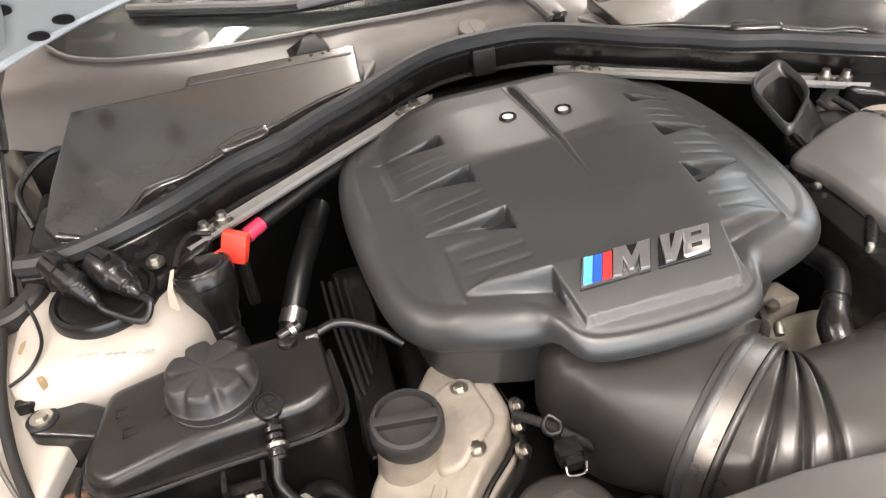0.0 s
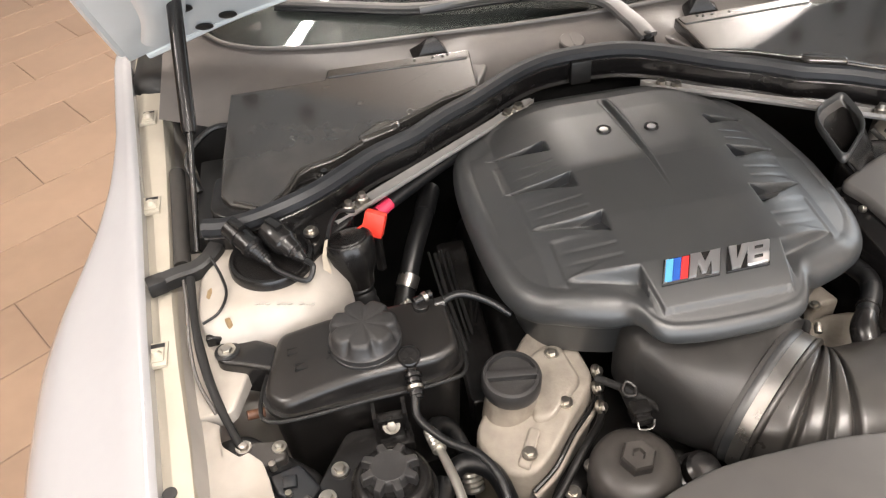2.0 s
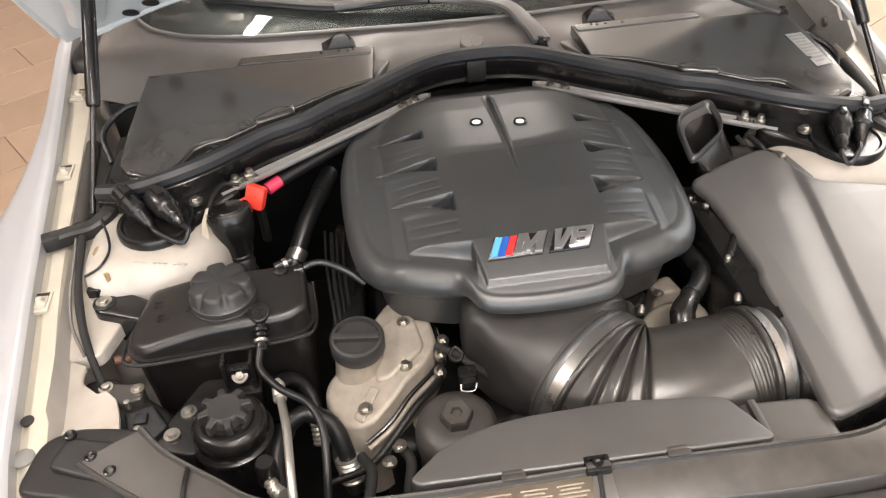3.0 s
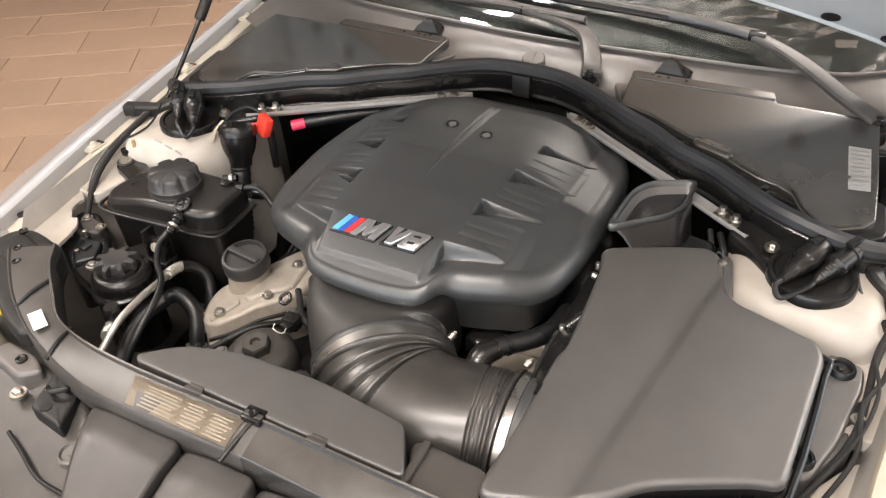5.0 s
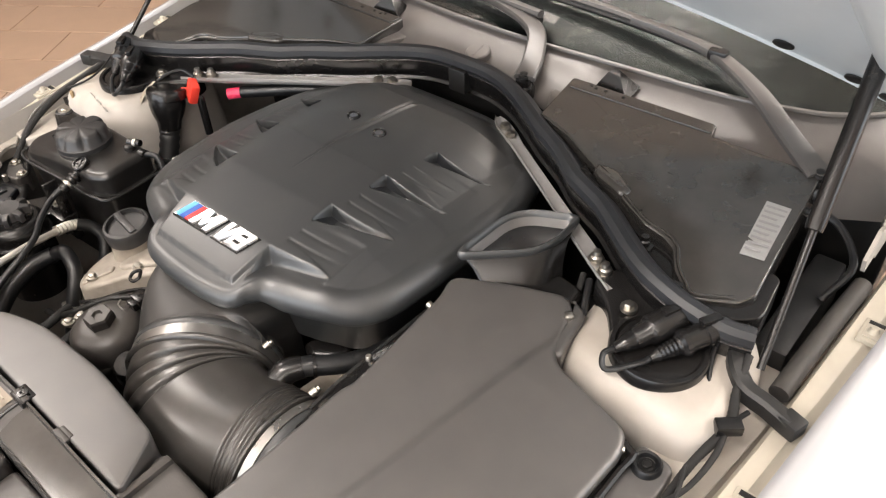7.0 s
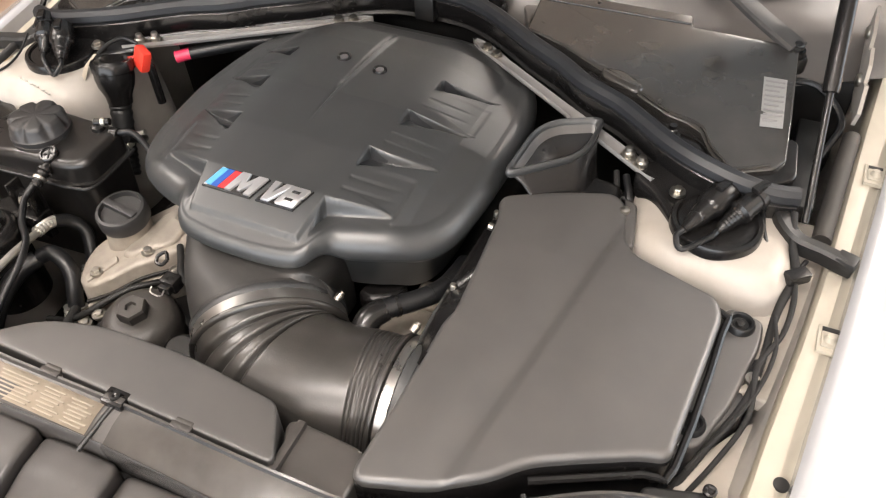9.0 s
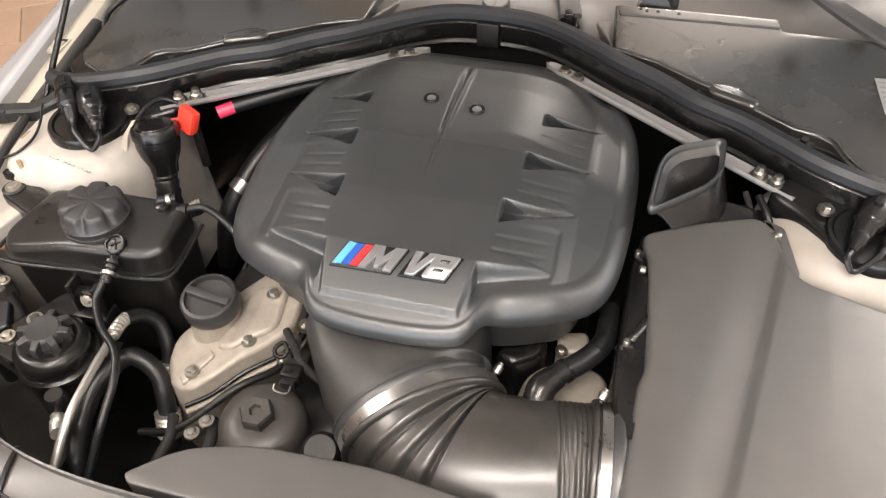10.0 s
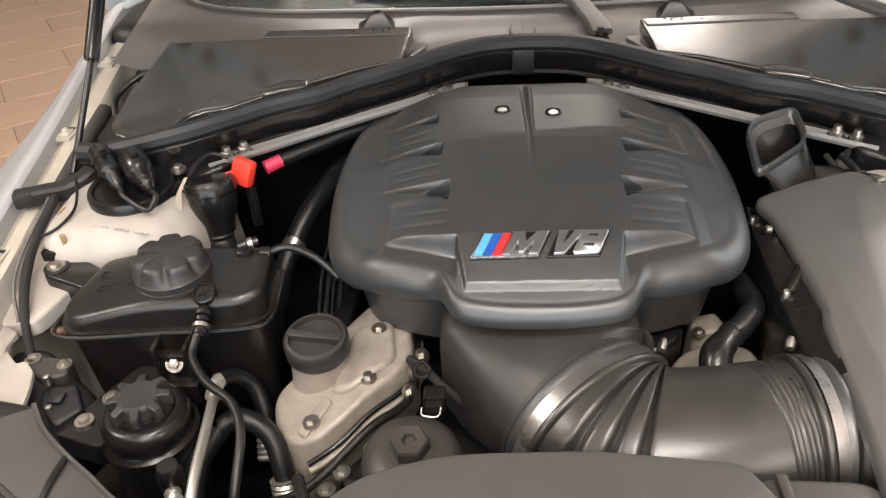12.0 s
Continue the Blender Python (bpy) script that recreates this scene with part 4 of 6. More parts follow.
nip = part("vent_nipple", join(lathe([(0.0135, -0.012), (0.0135, 0.003), (0.0120, 0.0045), (0.0105, 0.0045), (0.0100, 0.002), (0.0, 0.002)], 24, (-0.372, -0.276, 0.8725), (0, -0.35, 1)), box(-0.0075, -0.0012, 0.0015, 0.0075, 0.0012, 0.0034, 0.0004, Matrix.Translation((-0.372, -0.276, 0.8725)) @ pose(0, 0, 0, 19, 0, 30)), box(-0.0012, -0.0075, 0.0015, 0.0012, 0.0075, 0.0034, 0.0004, Matrix.Translation((-0.372, -0.276, 0.8725)) @ pose(0, 0, 0, 19, 0, 30))), M_BLACK, tank, "black round vent fitting with a cross slot", sharp=40)
for d, r in ((0.006, 0.0105), (0.012, 0.0090), (0.019, 0.0100), (0.026, 0.0085)):
    part("ring", lathe([(r * 0.7, -0.003), (r, -0.002), (r, 0.002), (r * 0.7, 0.003)], 20, (-0.3715, -0.287 - d, 0.860 - d * 0.45), (0, -1, -0.45)), M_BLACK if d != 0.019 else M_BOLT, nip)
part("spout", tube([(-0.372, -0.284, 0.8600), (-0.3715, -0.296, 0.856), (-0.371, -0.318, 0.846)], 0.0068, 14), M_BLACK, nip)
rear = part("rear_fitting", join(lathe([(0.010, 0), (0.010, 0.012), (0.007, 0.014), (0, 0.014)], 18, (-0.345, -0.203, 0.868)), tube([(-0.352, -0.200, 0.882), (-0.330, -0.192, 0.884)], 0.0055, 12, smooth=False)), M_BLACK, tank, "black hose fitting")
part("clamp", tube([(-0.341, -0.1965, 0.8828), (-0.336, -0.1945, 0.8833)], 0.0068, 14, smooth=False), M_BOLT, rear, "bright small clamp")

for k, (x, y) in enumerate(((-0.505, -0.222), (-0.497, -0.250))):
    z = tank_top(x, y)
    part("moulded_mark", join(box(x - 0.008, y - 0.006, z - 0.003, x + 0.006, y - 0.0045, z + 0.0010, 0.0003), box(x - 0.008, y + 0.003, z - 0.003, x + 0.004, y + 0.0045, z + 0.0010, 0.0003), box(x + 0.006, y - 0.006, z - 0.003, x + 0.0075, y + 0.005, z + 0.0012, 0.0003), box(x - 0.008, y - 0.006, z - 0.003, x - 0.0065, y - 0.001, z + 0.0010, 0.0003)), M_DULL, tank)

part("seam", tube([(x * 1.0, y, 0.834) for x, y in [(-0.531, -0.190), (-0.552, -0.274), (-0.530, -0.303), (-0.42, -0.2965), (-0.334, -0.291), (-0.305, -0.272), (-0.309, -0.186)]], 0.0026, 8, per=4), M_DULL, tank)
for k in range(3):
    part("printed_mark", box(-0.004, -0.012 + 0.002 * k, 0, 0.004, -0.0105 + 0.004 * k, 0.0006, 0, Matrix.Translation((-0.470 + 0.004 * k, -0.245 + 0.006 * k, 0.8725)) @ pose(0, 0, 0, 0, 0, 40)), M_DULL, tank)
part("front_bracket", join(box(-0.426, -0.322, 0.74, -0.386, -0.308, 0.822, 0.003), box(-0.426, -0.328, 0.78, -0.421, -0.304, 0.838, 0.0015), box(-0.391, -0.328, 0.78, -0.386, -0.304, 0.838, 0.0015), box(-0.430, -0.335, 0.76, -0.382, -0.305, 0.790, 0.003)), M_BLACK, tank)
bolt("bracket_bolt", (-0.406, -0.322, 0.812), tank, 0.0065, 0.005, axis=(0, -0.8, 0.6))

# ---- oil filler and valve cover ----
vc = thing("valve_cover", "sand-coloured cast metal valve cover with bolts", "valve cover", (-0.23, -0.3, 0.6))
VC = [(-0.205, -0.185), (-0.155, -0.215), (-0.148, -0.285), (-0.165, -0.312), (-0.225, -0.372), (-0.250, -0.390), (-0.282, -0.380), (-0.302, -0.346), (-0.308, -0.310), (-0.245, -0.230)]


def vc_top(x, y):
    return 0.785 - 0.32 * max(0.0, -0.20 - x) - 0.10 * max(0.0, -0.30 - y)


part("casting", plateau(VC, vc_top, 0.62, edge=0.007, corner=0.018, step=0.008, rings=14, flare=0.008), M_CAST, vc)
VR = [(-0.150, -0.225), (-0.146, -0.285), (-0.163, -0.314), (-0.195, -0.344), (-0.226, -0.376), (-0.258, -0.394)]
part("gasket", tube([(x + 0.002, y - 0.002, vc_top(x, y) - 0.024) for x, y in VR], 0.0032, 8, per=4), M_BLACK, vc, "black rubber gasket")
part("lower_flange", tube([(x + 0.004, y - 0.004, vc_top(x, y) - 0.032) for x, y in VR], 0.0045, 10, per=4), M_CAST, vc)
part("raised_field", plateau([(-0.175, -0.225), (-0.165, -0.295), (-0.215, -0.335), (-0.238, -0.330), (-0.222, -0.235)], lambda x, y: vc_top(x, y) + 0.006, 0.74, edge=0.007, corner=0.016, step=0.008), M_CAST, vc)
part("bolt_boss", plateau([(-0.232, -0.342), (-0.243, -0.332), (-0.270, -0.372), (-0.258, -0.384)], lambda x, y: vc_top(x, y) + 0.004, 0.72, edge=0.003, corner=0.004, step=0.006), M_CAST, vc)
part("filler_neck", lathe([(0.038, -0.03), (0.034, 0.0), (0.032, 0.025), (0.034, 0.030), (0, 0.03)], 32, (-0.254, -0.288, 0.770)), M_CAST, vc)
for p in ((-0.195, -0.318, 0.784), (-0.253, -0.366, 0.766), (-0.19, -0.245, 0.790)):
    bolt("bolt", p, vc, 0.006, 0.007)
oil = thing("oil_filler_cap", "round black plastic oil filler cap with a grip bar", "oil cap", (-0.254, -0.288, 0.80))
part("cap", lathe([(0.0355, -0.008), (0.0365, -0.006), (0.0365, 0.012), (0.034, 0.016), (0.030, 0.017), (0.029, 0.010), (0, 0.010)], 64, (-0.254, -0.288, 0.806), (0, -0.12, 1)), M_CAPGREY, oil)
part("grip_bar", box(-0.031, -0.0055, 0.006, 0.031, 0.0055, 0.019, 0.002, Matrix.Translation((-0.254, -0.288, 0.806)) @ pose(0, 0, 0, 7, 0, -8)), M_CAPGREY, oil)

# ---- oil filter ----
filt = thing("oil_filter_housing", "black domed oil filter housing with a hexagon head", "oil filter", (-0.147, -0.409, 0.68))
part("dome", lathe([(0.049, -0.09), (0.049, -0.034), (0.053, -0.032), (0.053, -0.014), (0.050, -0.002), (0.043, 0.006), (0.030, 0.011), (0.023, 0.0112)], 56, (-0.141, -0.413, 0.770), (0, -0.1, 1)), M_HOUSING, filt)
part("hexagon", lathe([(0.0205, 0.008), (0.0205, 0.024), (0.0185, 0.027), (0.008, 0.027), (0.006, 0.023), (0, 0.023)], 6, (-0.141, -0.413, 0.770), (0, -0.1, 1)), M_HOUSING, filt, sharp=20)

# ---- power steering reservoir ----
ps = thing("steering_fluid_reservoir", "black round steering fluid reservoir with a lobed cap", "fluid reservoir", (-0.415, -0.39, 0.65))
PS = (-0.416, -0.391, 0.818)
part("body", lathe([(0.046, -0.14), (0.046, -0.042), (0.0500, -0.040), (0.0505, -0.037), (0.0500, -0.033), (0.0465, -0.031), (0.0440, -0.027), (0.0460, -0.020), (0.0450, -0.011), (0.0400, -0.004), (0.0350, -0.001), (0.0320, -0.002), (0.0300, 0.004), (0, 0.004)], 64, PS), M_BLACK, ps, sharp=50)
ps_cap = part("cap", lathe([(0.0250, 0.0), (0.0225, 0.012), (0.0215, 0.0165), (0.0190, 0.0185), (0.0100, 0.0180), (0, 0.0178)], 48, PS), M_CAPGREY, ps, "star-shaped grey-black cap", sharp=40)
for k in range(8):
    turn = Matrix.Translation(PS) @ pose(0, 0, 0, 0, 0, 45 * k + 12)
    fin = loft([[turn @ Vector((x, y, z)) for y, z in ((-w, 0.002), (w, 0.002), (w, top - 0.001), (w - 0.001, top), (-w + 0.001, top), (-w, top - 0.001))] for x, w, top in ((0.017, 0.0060, 0.0183), (0.024, 0.0046, 0.0178), (0.0310, 0.0040, 0.0160), (0.0325, 0.0034, 0.0135))])
    part("grip_rib", fin, M_CAPGREY, ps_cap, sharp=40)
part("bracket", plateau([(-0.52, -0.40), (-0.46, -0.42), (-0.40, -0.30), (-0.46, -0.30)], 0.789, 0.76, edge=0.003, corner=0.01), M_BLACK, ps)
for p in ((-0.489, -0.385, 0.790), (-0.472, -0.352, 0.790)):
    bolt("bolt", p, ps, 0.0065, 0.007)

# ---- rubber seal along the bay's rear ----
SEAL_Y = [(0.0, 0.215), (0.06, 0.212), (0.11, 0.194), (0.16, 0.164), (0.20, 0.138), (0.25, 0.110), (0.295, 0.076), (0.325, 0.060), (0.36, 0.042), (0.40, 0.012), (0.44, -0.018), (0.48, -0.038), (0.53, -0.048), (0.575, -0.046), (0.606, -0.036)]
half = [(x, y, 0.94 + 0.012 * (1 - smooth(0.0, 0.3, x)) - 0.02 * smooth(0.45, 0.63, x)) for x, y in SEAL_Y]
seal_line = spline([(-x, y, z) for x, y, z in reversed(half[1:])] + half, 6)
seal = thing("bonnet_seal", "black rubber bonnet seal arching across the bay", "rubber seal", (0, 0.2, 0.9))
part("bulb", sweep(seal_line, [(0.001, -0.012), (-0.003, -0.005), (-0.002, 0.004), (0.004, 0.010), (0.012, 0.011), (0.018, 0.007), (0.0205, 0.001), (0.025, -0.001), (0.030, -0.006), (0.030, -0.016), (0.012, -0.018)]), M_SEAL, seal, sharp=32)
part("carrier", sweep(seal_line, [(0.003, -0.011), (0.0, -0.014), (0.003, -0.030), (0.009, -0.046), (0.005, -0.050), (0.008, -0.054), (0.024, -0.054), (0.024, -0.012)]), M_BLACK, seal, "black plastic seal carrier")
part("clip", box(-0.022, 0.205, 0.905, 0.012, 0.226, 0.945, 0.003), M_DULL, seal)

# ---- strut braces ----
for s in (-1, 1):
    br = thing("strut_brace", "flat bare steel strut brace bolted at both ends", "strut brace", (s * 0.27, 0.09, 0.9), "strut braces")
    a, b = Vector((s * 0.435, -0.030, 0.892)), Vector((s * 0.092, 0.190, 0.896))
    d = (b - a).normalized()
    n = Vector((-d.y, d.x, 0)) * (1 if s > 0 else -1)
    w = 0.0118
    prof = [(-w, 0), (-w, 0.004), (-w + 0.002, 0.006), (-0.004, 0.0045), (w - 0.003, 0.006), (w, 0.010), (w, 0.004), (w - 0.004, -0.002)]
    rings = []
    for u, k in ((0, 0.9), (0.06, 1.0), (0.2, 1.0), (0.5, 0.85), (0.80, 0.85), (0.86, 1.05), (0.93, 1.05), (0.975, 0.8), (1.0, 0.35)):
        p = a.lerp(b, u)
        rings.append([p + n * q * k + Vector((0, 0, h)) for q, h in prof])
    bar = part("bar", loft(rings), M_BRACE, br, sharp=25)
    for u in (0.07, 0.13):
        p = a.lerp(b, u)
        part("nut", lathe([(0.012, 0.003), (0.012, 0.006), (0.0085, 0.007), (0.0085, 0.013), (0.006, 0.015), (0.005, 0.021), (0, 0.022)], 12, p), M_BOLT, br, sharp=25)
    for u in (0.86, 0.92):
        p = a.lerp(b, u)
        part("nut", lathe([(0.010, 0.003), (0.010, 0.006), (0.0075, 0.007), (0.0075, 0.012), (0, 0.013)], 6, p), M_BOLT, br, sharp=25)

# ---- cowl panel ----
cowl = thing("cowl_panel", "grey-brown plastic cowl panel below the windscreen, dusty", "cowl panel", (0, 0.27, 0.93))
xs = [(-0.69 + i * 0.023) for i in range(61)]
rows = []
for u in range(9):
    k = u / 8
    rows.append([(x, table([(0, 0.235), (0.1, 0.233), (0.2, 0.205), (0.45, 0.19), (0.54, 0.205), (0.60, 0.240), (0.7, 0.30)], abs(x)) * (1 - k) + (base_y(x) + 0.012) * k, 0.925 - 0.012 * smooth(0.16, 0.22, abs(x)) * (1 - k) + 0.035 * k + 0.010 * math.sin(k * math.pi) * (1 - smooth(0.16, 0.22, abs(x))) + 0.008 * smooth(0.8, 1.0, k)) for x in xs])
bm = loft(rows, closed=False)
part("panel", bm, M_COWL, cowl)
part("screw_cap", join(lathe([(0.021, -0.006), (0.021, 0.004), (0.019, 0.006), (0, 0.006)], 32, (-0.004, 0.262, 0.952), (0, -0.25, 1)), box(-0.0015, -0.014, 0.005, 0.0015, 0.014, 0.0068, 0.0004, Matrix.Translation((-0.004, 0.262, 0.952)) @ pose(0, 0, 0, 14, 0, 0))), M_COWL, cowl, "round slotted screw cap")

for sgn in (-1, 1):
    part("washer_fin", loft([[(sgn * 0.205, 0.284, 0.95), (sgn * 0.265, 0.274, 0.95), (sgn * 0.268, 0.312, 0.958), (sgn * 0.210, 0.318, 0.958)], [(sgn * 0.222, 0.290, 0.978), (sgn * 0.246, 0.287, 0.975), (sgn * 0.250, 0.308, 0.968), (sgn * 0.222, 0.312, 0.972)], [(sgn * 0.230, 0.295, 0.984), (sgn * 0.238, 0.294, 0.983), (sgn * 0.240, 0.302, 0.978), (sgn * 0.231, 0.304, 0.980)]]), M_BLACK, cowl, "dark moulded fin")
part("trim_strip", tube([(x, base_y(x) + 0.010, 0.972) for x in [(-0.68 + 0.034 * i) for i in range(41)]], 0.004, 8, per=2), M_COWL, cowl)
# ---- cabin filter housings ----


def filter_cover(s):
    ob = thing("cabin_filter_cover", "dusty black plastic cabin air filter cover" + (" with a printed label" if s > 0 else ""), "filter cover", (s * 0.38, 0.15, 0.9), "cabin filter covers")
    o = [(s * x, y) for x, y in ((0.186, 0.166), (0.176, 0.268), (0.408, 0.272), (0.414, 0.247), (0.562, 0.247), (0.580, 0.024), (0.568, 0.004), (0.523, -0.016), (0.504, -0.006), (0.486, 0.010), (0.470, 0.036), (0.452, 0.046), (0.423, 0.052), (0.381, 0.073), (0.345, 0.094), (0.300, 0.116), (0.245, 0.146))]

    def top(x, y):
        return 0.952 + 0.10 * (y - 0.15) - 0.12 * max(0.0, 0.09 - y)
    part("lid", plateau(o, top, 0.90, edge=0.003, corner=0.003, step=0.01, rings=14, centre=(s * 0.40, 0.14)), M_FILTER, ob)
    rim = tube([(s * x, y, 0.915 + 0.02 * k) for x, y, k in ((0.57, 0.018, 0), (0.47, -0.008, 0.4), (0.41, 0.028, 0.8), (0.35, 0.07, 1), (0.30, 0.103, 1.2))], 0.006, 8)
    part("rim", rim, M_BLACK, ob)
    tray = [(s * x, y) for x, y in ((0.200, 0.160), (0.300, 0.140), (0.420, 0.080), (0.590, 0.075), (0.598, 0.006), (0.575, -0.014), (0.523, -0.036), (0.492, -0.026), (0.466, 0.004), (0.440, 0.022), (0.375, 0.055), (0.300, 0.100))]
    part("tray", plateau(tray, lambda x, y: 0.925 + 0.10 * (y - 0.05), 0.89, edge=0.003, corner=0.012, step=0.008, rings=5, centre=(s * 0.44, 0.05)), M_BLACK, ob)
    strip = [(s * x, y) for x, y in ((0.184, 0.244), (0.180, 0.266), (0.406, 0.270), (0.410, 0.250), (0.30, 0.247))]
    part("rear_flange", plateau(strip, lambda x, y: top(x, y) + 0.0018, 0.94, edge=0.001, corner=0.004, step=0.012, rings=3), M_FILTER, ob)
    for x, y in ((0.213, 0.262), (0.222, 0.259), (0.238, 0.260), (0.268, 0.259)):
        part("hole", lathe([(0.0026, -0.002), (0.0026, 0.0005), (0, 0.0005)], 10, (s * x, y, top(x, y) + 0.0018)), M_DARKMETAL, ob)
    edge_line = [(0.345, 0.099), (0.381, 0.078), (0.423, 0.057), (0.453, 0.051), (0.473, 0.041), (0.489, 0.016), (0.506, 0.000), (0.523, -0.010), (0.562, 0.008)]
    part("edge_bead", tube([(s * x, y, top(x, y) + 0.0005) for x, y in edge_line], 0.0026, 8, per=5), M_FILTER, ob)
    part("lower_bead", tube([(s * (x + 0.006), y - 0.017, 0.924 + 0.10 * (y - 0.05)) for x, y in edge_line[1:8]], 0.0028, 8, per=5), M_BLACK, ob)
    part("bulge", plateau([(s * x, y) for x, y in ((0.312, 0.118), (0.346, 0.122), (0.384, 0.092), (0.376, 0.074), (0.318, 0.098))], 0.9495, 0.92, edge=0.008, corner=0.012, step=0.006), M_FILTER, ob)
    part("clip", join(box(s * 0.436 - 0.012, 0.020, 0.914, s * 0.436 + 0.012, 0.040, 0.928, 0.003), lathe([(0.007, 0), (0.007, 0.006), (0.005, 0.008), (0.005, 0.013), (0, 0.013)], 10, (s * 0.436, 0.030, 0.927))), M_BLACK, ob, "small clip with a screw")
    part("end_bracket", join(plateau([(s * 0.152, 0.245), (s * 0.182, 0.185), (s * 0.184, 0.268), (s * 0.160, 0.275)], 0.944, 0.91, edge=0.003, corner=0.006, step=0.01)), M_COWL, ob, "grey end tab")
    if s > 0:
        c = [Vector(p) for p in ((0.527, 0.163), (0.557, 0.165), (0.566, 0.070), (0.538, 0.066))]
        lab = part("label", loft([[(p.x, p.y, top(p.x, p.y) + h) for p in c] for h in (0.0012, 0.002)]), M_LABEL, ob, "printed silver-grey label")
        for k in range(9):
            u = 0.07 + k * 0.1
            a, b = c[0].lerp(c[3], u), c[1].lerp(c[2], u)
            a, b = a.lerp(b, 0.08), a.lerp(b, 0.92 - 0.2 * (k % 3 == 2))
            q = [a, b, b + (c[2] - c[1]) * 0.035, a + (c[3] - c[0]) * 0.035]
            part("print_bar", loft([[(p.x, p.y, top(p.x, p.y) + h) for p in q] for h in (0.0021, 0.0024)]), M_LABELINK, lab)
    return ob


for s in (-1, 1):
    filter_cover(s)

# ---- bonnet, raised ----
hood = thing("bonnet", "white raised bonnet, its painted underside showing", "bonnet", (0, 0.43, 0.955))
HINGE_Y, HINGE_Z, HOOD_TILT = 0.432, 0.952, 41.0


def hood_point(x, v, w):
    """x across, v along from the hinge to the nose, w out from the inner skin, upwards."""
    a = radians(HOOD_TILT)
    return Vector((x, HINGE_Y - v * math.cos(a) + w * math.sin(a), HINGE_Z + v * math.sin(a) + w * math.cos(a)))


def hood_rear(x):
    return 0.245 - 0.46 * x * x


def hood_side(v):
    return 0.735 - 0.05 * v - 0.06 * v * v


def hood_grid(w, grow, cols=48, rowsn=30):
    grid = []
    for j in range(rowsn + 1):
        u = j / rowsn
        row = []
        for i in range(cols + 1):
            q = -1 + 2 * i / cols
            x0 = q * (0.715 + grow)
            v0 = hood_rear(x0) - grow
            v = v0 + (1.22 - v0) * u
            x = q * (hood_side(v) + grow)
            row.append(hood_point(x, v, w + 0.035 * (1 - q * q) + (0.02 * smooth(0.25, 0.0, u) if w else 0)))
        grid.append(row)
    return grid


part("outer_skin", loft(hood_grid(0.035, 0.012), closed=False), M_PAINT, hood, "white outer bonnet skin")
inner = part("inner_frame", loft(hood_grid(0.0, 0.0), closed=False), M_HOODIN, hood, "pale painted inner bonnet panel")
pad = []
for j in range(25):
    u = j / 24
    half = 0.30 + 0.16 * smooth(0.0, 0.25, u)
    row = []
    for i in range(33):
        x = half * (-1 + i / 16)
        v0 = hood_rear(x) + 0.03
        row.append(hood_point(x, v0 + (1.12 - v0) * u, 0.035 * (1 - (x / 0.715) ** 2) - 0.014 + 0.008 * smooth(0.9, 1.0, max(abs(x) / half, abs(2 * u - 1)))))
    pad.append(row)
part("insulation_pad", loft(pad, closed=False), M_FELT, hood, "dark grey felt insulation pad")
edge_lines = [spline([hood_point(x, hood_rear(x) - 0.004, 0.006 + 0.035 * (1 - (x / 0.715) ** 2)) for x in (-0.70, -0.5, -0.25, 0.0, 0.25, 0.5, 0.70)], 8)]
for sgn in (-1, 1):
    edge_lines.append(spline([hood_point(sgn * (hood_side(v) + 0.004), v, 0.006) for v in (0.05, 0.3, 0.6, 0.9, 1.2)], 6))
for line in edge_lines:
    part("hem", tube(line, 0.009, 8, smooth=False), M_HOODIN, inner)
for sgn in (-1, 1):
    rib = [hood_point(sgn * x, v, -0.006 + 0.02 * (1 - (x / 0.715) ** 2)) for x, v in ((0.655, 0.13), (0.62, 0.25), (0.60, 0.45), (0.57, 0.8), (0.53, 1.1))]
    part("rib", tube(rib, [0.03, 0.035, 0.04, 0.04, 0.03], 12, flat=0.5), M_HOODIN, inner)
    for x, v in ((0.588, 0.106), (0.545, 0.136), (0.455, 0.178), (0.60, 0.205), (0.63, 0.30), (0.59, 0.33), (0.35, 0.27)):
        c = hood_point(sgn * x, v, 0.035 * (1 - (x / 0.715) ** 2) - 0.0025)
        nrm = hood_point(0, 0, 0) - hood_point(0, 0, 1)
        part("hole", lathe([(0.014, -0.002), (0.0145, 0.0), (0.012, 0.0012), (0, 0.0013)], 20, c, nrm), M_DULL, inner, "dark round access hole")

# ---- gas struts ----
for s in (-1, 1):
    gs = thing("gas_strut", "black bonnet gas strut with a thin steel rod", "gas strut", (s * 0.617, -0.037, 0.89), "gas struts")
    a, b, c = Vector((s * 0.62, -0.037, 0.89)), Vector((s * 0.604, 0.075, 1.005)), Vector((s * (0.594 if s < 0 else 0.584), 0.226, 1.161))
    part("rod", tube([a, b], 0.0045, 10, smooth=False), M_BLACK, gs)
    part("cylinder", tube([b, b.lerp(c, 0.03), c], [0.0095, 0.0105, 0.0105], 16, smooth=False), M_BLACK, gs)

